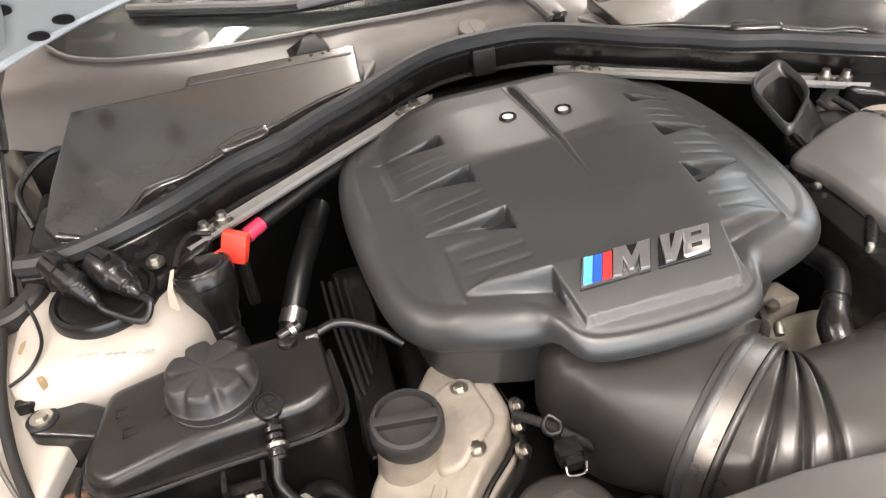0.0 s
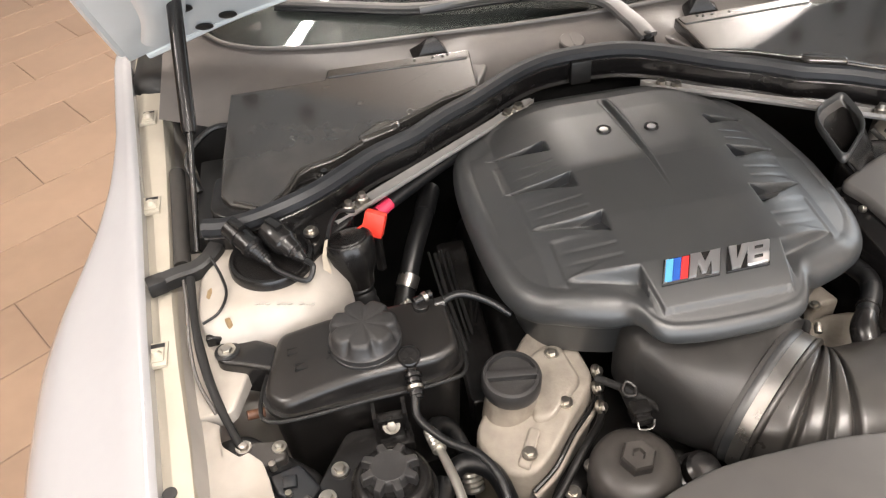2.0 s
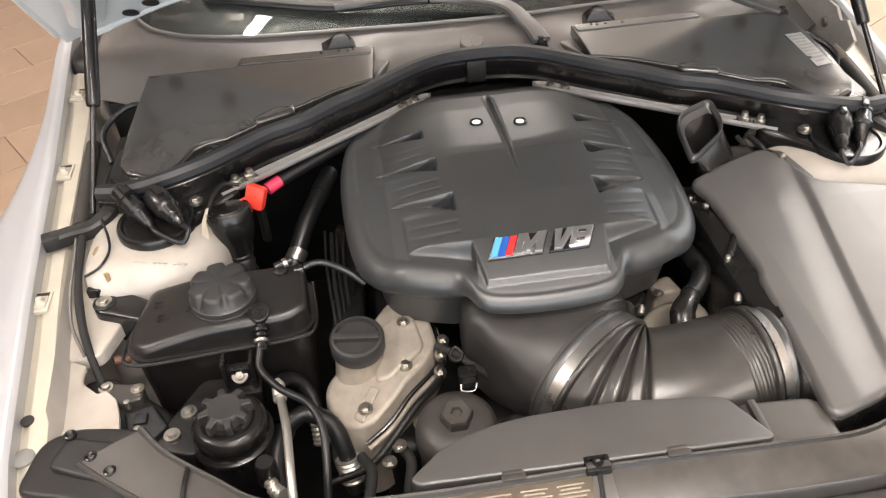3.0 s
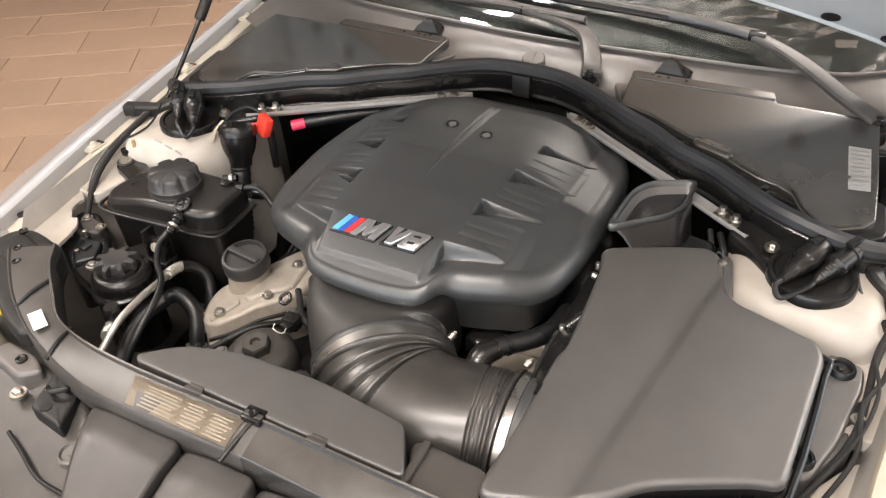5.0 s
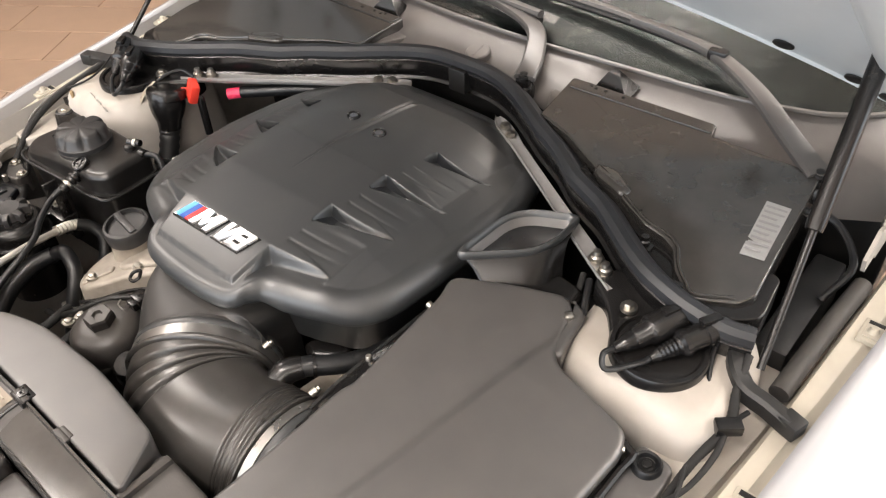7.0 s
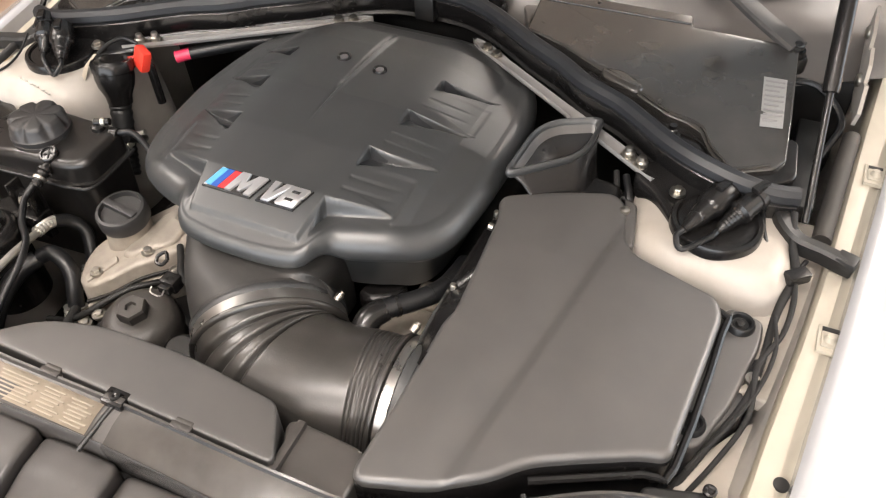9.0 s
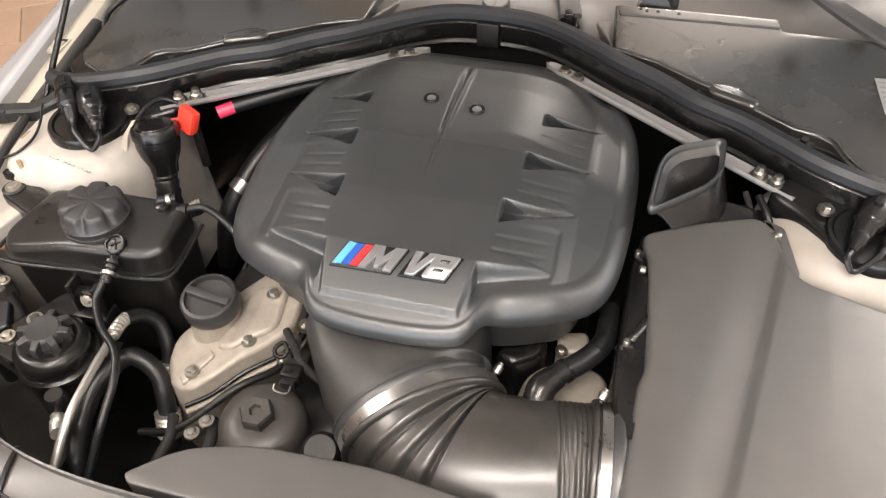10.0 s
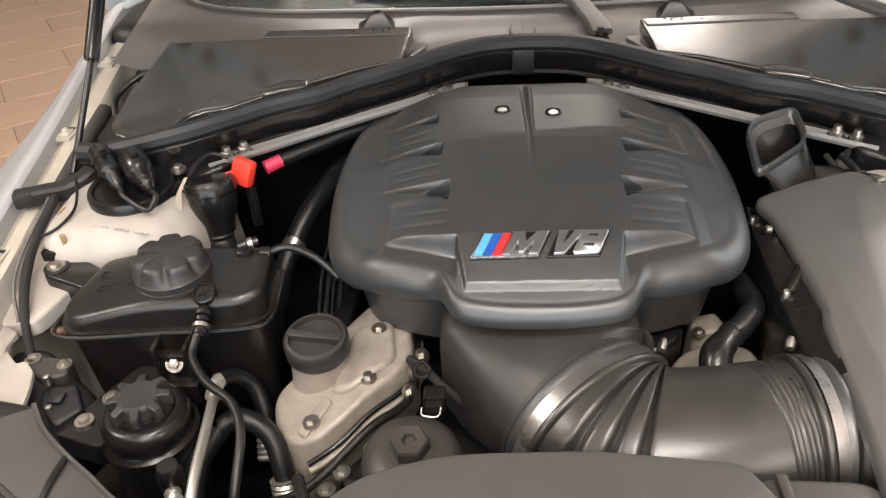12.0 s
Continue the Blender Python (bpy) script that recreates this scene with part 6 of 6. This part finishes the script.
hose("lower_hose", "fat black rubber hose in the shade", [(-0.355, -0.375, 0.762), (-0.368, -0.41, 0.752), (-0.366, -0.46, 0.728), (-0.35, -0.52, 0.68)], 0.013, M_RUBBER)
hose("bulkhead_line", "thin black line along the engine's side", [(-0.285, 0.02, 0.70), (-0.285, -0.08, 0.705), (-0.275, -0.18, 0.70), (-0.27, -0.25, 0.66)], 0.006, M_RUBBER)
for k in range(4):
    hose("wiring_strand", "thin dark cable in the gap beside the engine", [(-0.300 + 0.010 * k, 0.06, 0.73 - 0.006 * (k % 2)), (-0.298 + 0.009 * k, -0.05, 0.735 - 0.010 * (k % 2)), (-0.290 + 0.008 * k, -0.15, 0.715 - 0.004 * k), (-0.28 + 0.006 * k, -0.25, 0.66)], (0.0022, 0.0034, 0.0018, 0.0028)[k % 4], M_CLOTH, "cable", seg=8)
rail_l = thing("side_channel", "black plastic wiring channel beside the engine", "wiring channel", (-0.27, -0.05, 0.6))
part("channel", plateau([(-0.30, -0.24), (-0.248, -0.24), (-0.235, 0.1), (-0.285, 0.1)], 0.715, 0.5, edge=0.006, corner=0.012), M_BLACK, rail_l)
part("clip", join(box(-0.262, -0.075, 0.70, -0.258, -0.069, 0.755, 0.001), tube([(-0.26, -0.10, 0.72), (-0.25, -0.085, 0.755), (-0.243, -0.08, 0.75)], 0.0025, 6)), M_BLACK, rail_l)

# ---- wiring along the left wing, tank bracket, lower left clutter ----
loom = thing("wing_wiring_loom", "taped black wiring loom running down the wing", "wiring loom", (-0.615, -0.1, 0.86))
part("loom", tube([(-0.632, -0.060, 0.882), (-0.628, -0.100, 0.876), (-0.624, -0.150, 0.868), (-0.616, -0.200, 0.858), (-0.605, -0.245, 0.842), (-0.590, -0.285, 0.818), (-0.570, -0.320, 0.79), (-0.53, -0.345, 0.765), (-0.46, -0.35, 0.74)], [0.006, 0.0055, 0.005, 0.006, 0.0055, 0.005, 0.006, 0.006, 0.006], 12), M_CLOTH, loom)
part("wire", tube([(-0.640, -0.070, 0.880), (-0.634, -0.120, 0.874), (-0.630, -0.180, 0.864), (-0.622, -0.230, 0.850), (-0.604, -0.270, 0.83)], 0.0022, 6), M_COWL, loom, "pale thin wire")
part("loop", tube([(-0.598, -0.070, 0.903), (-0.586, -0.100, 0.894), (-0.580, -0.130, 0.889), (-0.590, -0.155, 0.883), (-0.612, -0.160, 0.873)], 0.0019, 8), M_RUBBER, loom)
tb = thing("tank_bracket", "black plastic bracket holding the coolant tank", "bracket", (-0.57, -0.19, 0.84))
part("arm", plateau([(-0.605, -0.180), (-0.570, -0.165), (-0.525, -0.195), (-0.530, -0.235), (-0.575, -0.215), (-0.600, -0.205)], 0.848, 0.80, edge=0.005, corner=0.010, step=0.008), M_BLACK, tb)
part("bush", lathe([(0.0155, -0.004), (0.0155, 0.001), (0.013, 0.002), (0, 0.002)], 24, (-0.588, -0.190, 0.848)), M_RUBBER, tb, "black rubber bush")
part("tab", box(-0.612, -0.176, 0.846, -0.592, -0.166, 0.860, 0.002), M_BLACK, tb)
bolt("bolt", (-0.588, -0.190, 0.850), tb, 0.007, 0.005)
hl2 = thing("wing_bracket", "black pressed bracket with studs by the wing", "bracket", (-0.59, -0.3, 0.79))
part("plate", plateau([(-0.615, -0.285), (-0.575, -0.280), (-0.490, -0.345), (-0.515, -0.405), (-0.585, -0.365), (-0.610, -0.325)], lambda x, y: 0.800 - 0.25 * max(0.0, x + 0.57), 0.70, edge=0.008, corner=0.016, step=0.008), M_DULL, hl2)
bolt("bolt", (-0.578, -0.306, 0.8045), hl2, 0.006, 0.006)
for k, (x, y, z) in enumerate(((-0.545, -0.34, 0.80), (-0.53, -0.375, 0.79), (-0.57, -0.35, 0.80))):
    part("stud", lathe([(0.004, 0), (0.004, 0.012), (0, 0.013)], 10, (x, y, z)), M_BOLT, hl2)
part("pad", plateau([(-0.590, -0.313), (-0.577, -0.297), (-0.531, -0.306), (-0.529, -0.330), (-0.556, -0.338)], 0.8045, 0.77, edge=0.004, corner=0.007, step=0.006), M_HOUSING, hl2, "grey plastic pad")
bolt("bolt", (-0.537, -0.315, 0.8045), hl2, 0.0055, 0.006)
part("connector", join(plateau([(-0.553, -0.344), (-0.516, -0.336), (-0.494, -0.372), (-0.515, -0.397), (-0.545, -0.372)], 0.797, 0.74, edge=0.004, corner=0.004, step=0.006), box(-0.536, -0.368, 0.79, -0.520, -0.352, 0.801, 0.002)), M_BLUEBLACK, hl2, "blue-black connector")
flange = thing("wing_flange", "cut white painted flange with notched edge", "flange", (-0.6, -0.32, 0.81))
fl = [(-0.645, -0.272), (-0.618, -0.272), (-0.600, -0.283), (-0.603, -0.298), (-0.597, -0.314), (-0.578, -0.332), (-0.569, -0.327), (-0.553, -0.344), (-0.546, -0.368), (-0.541, -0.395), (-0.560, -0.412), (-0.600, -0.408), (-0.642, -0.40)]
part("plate", plateau(fl, lambda x, y: 0.826 + 0.03 * (y + 0.25), lambda x, y: 0.820 + 0.03 * (y + 0.25), edge=0.001, corner=0.004, step=0.01, rings=3), M_INNER, flange)
fr = thing("wing_flange", "cream painted flange between wing and headlamp", "flange", (0.6, -0.35, 0.80))
part("plate", plateau([(0.634, -0.275), (0.606, -0.300), (0.580, -0.340), (0.556, -0.378), (0.552, -0.425), (0.615, -0.42)], lambda x, y: 0.810 + 0.03 * (y + 0.3), 0.80, edge=0.001, corner=0.006, step=0.01, rings=3), M_INNER, fr)
pin = thing("copper_connector", "small worn copper connector by the tank", "connector", (-0.565, -0.27, 0.80))
part("pin", tube([(-0.572, -0.266, 0.812), (-0.552, -0.262, 0.808)], 0.006, 10, smooth=False), M_PINKISH, pin)

# ---- around the oil filter ----
inj = thing("engine_wiring_plug", "black cable plug with a wire clip beside the valve cover", "cable plug", (-0.116, -0.357, 0.80))
part("plug", join(box(-0.130, -0.370, 0.785, -0.106, -0.350, 0.806, 0.004), box(-0.127, -0.378, 0.790, -0.109, -0.368, 0.802, 0.002)), M_BLACK, inj)
part("wire_clip", tube([(-0.130, -0.382, 0.806), (-0.129, -0.388, 0.801), (-0.114, -0.388, 0.799), (-0.110, -0.382, 0.806)], 0.0011, 6), M_STEEL, inj, "bright wire clip")
part("cable", tube([(-0.150, -0.300, 0.795), (-0.128, -0.325, 0.800), (-0.112, -0.345, 0.800), (-0.095, -0.350, 0.785), (-0.08, -0.345, 0.76)], 0.005, 10), M_CLOTH, inj)
part("ring", tube([(-0.122, -0.350, 0.828), (-0.130, -0.342, 0.831), (-0.138, -0.349, 0.828), (-0.135, -0.357, 0.825), (-0.126, -0.358, 0.825), (-0.122, -0.350, 0.828)], 0.0026, 8), M_BLACK, inj)
for p in ((-0.146, -0.296, 0.770), (-0.150, -0.322, 0.765), (-0.139, -0.272, 0.772)):
    bolt("bolt", p, inj, 0.006, 0.008, axis=(0.7, -0.4, 0.6))
stub = thing("coolant_stub", "grey metal coolant stub beside the oil filter", "pipe", (-0.075, -0.43, 0.72))
part("stub", lathe([(0.022, -0.06), (0.022, -0.02), (0.026, -0.018), (0.026, -0.006), (0.022, -0.004), (0.022, 0.012), (0.018, 0.016), (0, 0.016)], 24, (-0.066, -0.425, 0.748), (0.2, -0.3, 1)), M_BLACK, stub)
head = thing("cylinder_head", "dusty cast engine head edge with bolts", "engine part", (-0.2, -0.38, 0.7))
part("flange", tube([(-0.305, -0.432, 0.712), (-0.25, -0.428, 0.735), (-0.19, -0.375, 0.765), (-0.152, -0.330, 0.760), (-0.140, -0.27, 0.765)], 0.005, 10), M_DARKMETAL, head)
for x, y, z in ((-0.215, -0.415, 0.745), (-0.185, -0.392, 0.755), (-0.23, -0.43, 0.735)):
    bolt("bolt", (x, y, z), head, 0.006, 0.006)

# ---- crankcase hose on the right of the neck ----
h = hose("crankcase_hose", "smooth black hose with a fine ribbed stretch under the cover", [(0.172, -0.335, 0.833), (0.186, -0.316, 0.835), (0.208, -0.292, 0.832), (0.226, -0.265, 0.828), (0.233, -0.238, 0.822), (0.234, -0.19, 0.810)], 0.0128, M_RUBBER, seg=18)
part("ribbed_stretch", tube([(0.221, -0.274, 0.830), (0.228, -0.260, 0.8275), (0.2325, -0.243, 0.8235), (0.2335, -0.215, 0.816)], 0.0130, 18, ribs=0.0007, rib_step=0.003), M_RUBBER, h)
part("elbow", tube([(0.170, -0.368, 0.800), (0.1685, -0.354, 0.820), (0.171, -0.336, 0.832), (0.184, -0.319, 0.835)], [0.0165, 0.0165, 0.0165, 0.0140], 20), M_BLACK, h)
part("collar", tube([(0.170, -0.372, 0.795), (0.1695, -0.362, 0.811)], 0.0185, 22, smooth=False), M_NECK, h, "grey collar")
part("ring", tube([(0.191, -0.3105, 0.8345), (0.194, -0.307, 0.834)], 0.0142, 20, smooth=False), M_BLACK, h)
th = thing("throttle_housing", "dusty cast aluminium housing in the gap", "engine part", (0.19, -0.26, 0.6))
part("casting", plateau([(0.136, -0.32), (0.146, -0.262), (0.185, -0.240), (0.245, -0.250), (0.248, -0.32), (0.20, -0.35)], lambda x, y: 0.762 + 0.10 * (x - 0.19) - 0.25 * max(0.0, abs(x - 0.196) - 0.03), 0.6, edge=0.012, corner=0.02, step=0.008, rings=6), M_CAST, th)
part("flange", plateau([(0.178, -0.236), (0.176, -0.205), (0.212, -0.196), (0.222, -0.232)], 0.770, 0.62, edge=0.006, corner=0.008, step=0.006), M_CAST, th)
bolt("bolt", (0.184, -0.232, 0.768), th, r=0.005)
part("dark_plug", plateau([(0.105, -0.262), (0.112, -0.232), (0.150, -0.214), (0.168, -0.226), (0.160, -0.252), (0.130, -0.272)], 0.776, 0.66, edge=0.010, corner=0.010, step=0.006), M_BLACK, th, "black plastic plug")

# ---- right side ----
for x, y, z, r in ((0.577, -0.198, 0.860, 0.0150), (0.553, -0.340, 0.846, 0.0140), (0.521, -0.395, 0.856, 0.0100)):
    g = thing("airbox_mount", "black rubber grommet with a bolt", "mount", (x, y, z - 0.02), "airbox mounts")
    part("grommet", lathe([(r * 1.15, -0.012), (r * 1.1, 0.0), (r * 0.95, 0.003), (r * 0.78, 0.002), (r * 0.66, -0.003), (0, -0.004)], 28, (x, y, z)), M_RUBBER, g)
    bolt("bolt", (x, y, z - 0.003), g, r * 0.36, 0.004, material=M_DARKMETAL)
fus = thing("fuse_box_cover", "grey-brown plastic cover between airbox and wing", "cover", (0.58, -0.28, 0.78))
part("cover", plateau([(0.558, -0.176), (0.602, -0.182), (0.604, -0.215), (0.588, -0.300), (0.566, -0.362), (0.540, -0.372), (0.546, -0.30), (0.556, -0.22)], lambda x, y: 0.856 + 0.10 * (y + 0.2), 0.70, edge=0.005, corner=0.012, step=0.01), M_AIRBOX, fus)
part("arm", plateau([(0.545, -0.385), (0.605, -0.292), (0.596, -0.272), (0.578, -0.290), (0.535, -0.362)], lambda x, y: 0.836 + 0.05 * (y + 0.3), 0.78, edge=0.004, corner=0.006, step=0.008), M_AIRBOX, fus)
part("dark_slot", plateau([(0.590, -0.268), (0.612, -0.240), (0.608, -0.226), (0.588, -0.240)], 0.846, 0.80, edge=0.003, corner=0.004, step=0.008), M_DULL, fus)
bolt("bolt", (0.604, -0.262, 0.848), fus, 0.006, 0.006)
loom_r = thing("wing_wiring_loom", "black wiring loom beside the air filter box", "wiring loom", (0.61, -0.1, 0.86))
part("loom", tube([(0.605, -0.035, 0.90), (0.612, -0.075, 0.885), (0.622, -0.110, 0.87), (0.612, -0.170, 0.860), (0.608, -0.235, 0.852), (0.600, -0.295, 0.845), (0.575, -0.350, 0.825), (0.54, -0.42, 0.79), (0.50, -0.47, 0.76)], [0.0046, 0.005, 0.0062, 0.0050, 0.0044, 0.0052, 0.0044, 0.0048, 0.0044], 12, ribs=0.0004, rib_step=0.005), M_CLOTH, loom_r)
part("second_strand", tube([(0.622, -0.110, 0.874), (0.627, -0.150, 0.866), (0.622, -0.200, 0.862), (0.604, -0.250, 0.858), (0.606, -0.310, 0.846), (0.585, -0.365, 0.822), (0.55, -0.43, 0.79)], [0.003, 0.0036, 0.003, 0.0034, 0.003, 0.003, 0.003], 10), M_CLOTH, loom_r)
part("connector", box(-0.014, -0.008, -0.006, 0.014, 0.008, 0.008, 0.002, Matrix.Translation((0.624, -0.118, 0.876)) @ pose(0, 0, 0, 0, 0, 40)), M_BLACK, loom_r)
part("loop", tube([(0.570, -0.004, 0.912), (0.568, -0.030, 0.902), (0.578, -0.070, 0.886), (0.600, -0.108, 0.874), (0.618, -0.117, 0.870), (0.632, -0.085, 0.874)], 0.0030, 8), M_RUBBER, loom_r)
part("strand", tube([(0.61, -0.18, 0.868), (0.618, -0.23, 0.86), (0.602, -0.30, 0.85), (0.56, -0.38, 0.82)], 0.0025, 8), M_CLOTH, loom_r)
gap = thing("relay_bracket", "dark relay bracket with wiring behind the airbox", "bracket", (0.43, -0.05, 0.8))
part("plate", box(0.395, -0.055, 0.72, 0.435, -0.02, 0.86, 0.006), M_DULL, gap)
part("cable", tube([(0.395, -0.02, 0.88), (0.408, -0.05, 0.87), (0.420, -0.08, 0.84), (0.425, -0.12, 0.80)], 0.005, 8), M_RUBBER, gap)
part("cable", tube([(0.380, -0.01, 0.875), (0.392, -0.045, 0.86), (0.405, -0.085, 0.82)], 0.004, 8), M_CLOTH, gap)
part("pale_plug", tube([(0.405, -0.055, 0.832), (0.425, -0.062, 0.830)], 0.008, 10, smooth=False, ribs=0.002, rib_step=0.006), M_WHITE, gap, "pale plug")
sc = thing("airbox_clip", "steel screw on the airbox edge", "screw", (0.40, -0.09, 0.88), "airbox screws")
part("screw", lathe([(0.006, 0), (0.006, 0.005), (0.003, 0.007), (0, 0.007)], 10, (0.412, -0.094, 0.884)), M_BOLT, sc)
for x, y, z in ((0.432, -0.06, 0.86), (0.548, -0.206, 0.866)):
    copy_thing(sc, Matrix.Translation(Vector((x, y, z)) + Vector((0.40, -0.09, 0.88)) - Vector((0.412, -0.094, 0.884))))

pr = thing("tower_print", "faint grey printed line on the white strut tower", "print", (-0.51, -0.16, 0.868))
for k in range(12):
    if k % 4 != 3:
        x = -0.546 + 0.0068 * k
        y = -0.152 - 0.0013 * k
        c = max(0.0, 1 - (y + 0.185) / 0.035)
        z = 0.885 - 0.10 * (-y - 0.13) - 0.035 * (1 - math.sqrt(1 - c * c))
        part("print_bar", box(x, y - 0.0013, z - 0.002, x + 0.0052, y + 0.0009, z + 0.0002, 0), M_FAINT, pr)

# small fixings and wires seen in the gaps
for x, y, z in ((0.2605, -0.172, 0.872), (0.2655, -0.262, 0.858), (0.2655, -0.345, 0.852)):
    g = thing("airbox_side_screw", "small bright screw in the air filter box's side", "screw", (x, y, z), "airbox side screws")
    part("screw", lathe([(0.005, -0.004), (0.005, 0.002), (0.003, 0.003), (0, 0.003)], 10, (x, y, z), (-1, 0, 0.2)), M_BOLT, g)
hose("fuel_line", "thin dark line dropping behind the coolant tank", [(-0.330, -0.175, 0.84), (-0.336, -0.150, 0.82), (-0.350, -0.125, 0.80), (-0.372, -0.115, 0.79)], 0.006, M_RUBBER)
clampl = thing("spring_clip", "bright spring clip on a hose end", "clip", (-0.36, -0.13, 0.79))
part("clip", tube([(-0.352, -0.118, 0.806), (-0.366, -0.126, 0.800), (-0.376, -0.140, 0.785)], 0.006, 10, ribs=0.0015, rib_step=0.006), M_ALU, clampl)
wht = thing("earth_strap", "pale braided strap hanging beside the canister", "strap", (-0.455, -0.1, 0.88))
part("strap", loft([[(-0.449, -0.080, 0.905), (-0.445, -0.078, 0.905)], [(-0.456, -0.098, 0.893), (-0.450, -0.097, 0.893)], [(-0.457, -0.112, 0.880), (-0.447, -0.112, 0.880)], [(-0.460, -0.128, 0.862), (-0.452, -0.129, 0.862)]], closed=False), M_FADED, wht)
hose("brake_line", "thin metal line along the strut tower", [(-0.445, -0.075, 0.904), (-0.438, -0.055, 0.912), (-0.425, -0.035, 0.914), (-0.405, -0.028, 0.905)], 0.003, M_RUBBER, "pipe", seg=8)
fan = thing("fan_motor_plug", "black round fan plug beside the pipe", "plug", (-0.36, -0.47, 0.80))
part("plug", lathe([(0.013, -0.03), (0.013, 0.0), (0.010, 0.006), (0, 0.006)], 20, (-0.372, -0.455, 0.800)), M_BLACK, fan)
part("collar", tube([(-0.372, -0.455, 0.785), (-0.365, -0.475, 0.78), (-0.352, -0.490, 0.785)], 0.009, 10, ribs=0.002, rib_step=0.007), M_ALU, fan)
for x, y in ((-0.215, -0.455), (-0.165, -0.462), (-0.265, -0.462), (-0.115, -0.455)):
    m = thing("engine_cable", "dark cable in the shade before the engine", "cable", (x, y, 0.70), "engine cables")
    part("cable", tube([(x, y + 0.05, 0.73), (x + 0.012, y + 0.02, 0.735), (x + 0.004, y - 0.02, 0.715), (x + 0.02, y - 0.05, 0.68)], 0.007, 10), M_CLOTH, m)

# ---- bonnet hinge ----
for s in (1,):
    side = [(0.150, 0.935), (0.185, 0.958), (0.205, 0.950), (0.225, 0.966), (0.270, 0.968), (0.285, 0.955), (0.310, 0.968), (0.380, 0.975), (0.385, 0.935), (0.320, 0.905), (0.300, 0.915), (0.270, 0.895), (0.215, 0.895), (0.200, 0.910), (0.165, 0.908)]
    hinge = part("hinge", loft([[(s * x, y, z) for y, z in side] for x in (0.652, 0.657)]), M_INNER, car, "white painted notched bonnet hinge", sharp=30)
    for y, z in ((0.245, 0.93), (0.345, 0.95)):
        part("pivot", lathe([(0.010, -0.004), (0.010, 0.003), (0.007, 0.006), (0, 0.006)], 16, (s * 0.652, y, z), (-s, 0, 0)), M_BOLT, hinge)

# ---- floor tiles: planks in half bond ----
TILE_L, TILE_W, JOINT = 0.626, 0.272, 0.004
AL = Vector((0.837, 0.548, 0)).normalized()
AC = Vector((-AL.y, AL.x, 0))


def tile_mesh():
    a, b, c = TILE_L / 2 - JOINT / 2, TILE_W / 2 - JOINT / 2, 0.0015
    rings = [[(-a, -b, -0.008), (a, -b, -0.008), (a, b, -0.008), (-a, b, -0.008)], [(-a, -b, -c), (a, -b, -c), (a, b, -c), (-a, b, -c)],
             [(-a + c, -b + c, 0), (a - c, -b + c, 0), (a - c, b - c, 0), (-a + c, b - c, 0)]]
    me = bpy.data.meshes.new("tile")
    bm = loft(rings, cap0=False)
    bmesh.ops.recalc_face_normals(bm, faces=bm.faces)
    bm.to_mesh(me)
    bm.free()
    me.materials.append(M_TILE)
    return me


TILE_MESH = tile_mesh()
turn = math.degrees(math.atan2(AL.y, AL.x))
near, far = [], []
for r in range(-40, 50):
    v = 2.992 + TILE_W / 2 + r * TILE_W
    for k in range(-20, 20):
        u = (-1.91 if r % 2 == 0 else -1.59) + TILE_L / 2 + k * TILE_L
        p = AL * u + AC * v
        if ROOM[0] + 0.4 < p.x < ROOM[1] - 0.4 and ROOM[2] + 0.4 < p.y < ROOM[3] - 0.4:
            (near if -5.2 < p.x < -0.6 and -0.4 < p.y < 5.4 and len(near) < 290 else far).append(p)
for p in near:
    ob = new("tile", TILE_MESH)
    ob.parent = floor
    ob.matrix_basis = pose(p.x, p.y, 0, 0, 0, turn)
verts, faces = [], []
for p in far:
    a, b = TILE_L / 2 - JOINT / 2, TILE_W / 2 - JOINT / 2
    n = len(verts)
    for h in (-0.008, 0.0):
        for sx, sy in ((-1, -1), (1, -1), (1, 1), (-1, 1)):
            q = p + AL * sx * a + AC * sy * b
            verts.append((q.x, q.y, h))
    faces += [(n + 4, n + 5, n + 6, n + 7)] + [(n + i, n + (i + 1) % 4, n + 4 + (i + 1) % 4, n + 4 + i) for i in range(4)]
me = bpy.data.meshes.new("far_tiles")
me.from_pydata(verts, [], faces)
me.materials.append(M_TILE)
ob = new("far_tiles", me)
ob.parent = floor
ob["kind"] = "stuff"
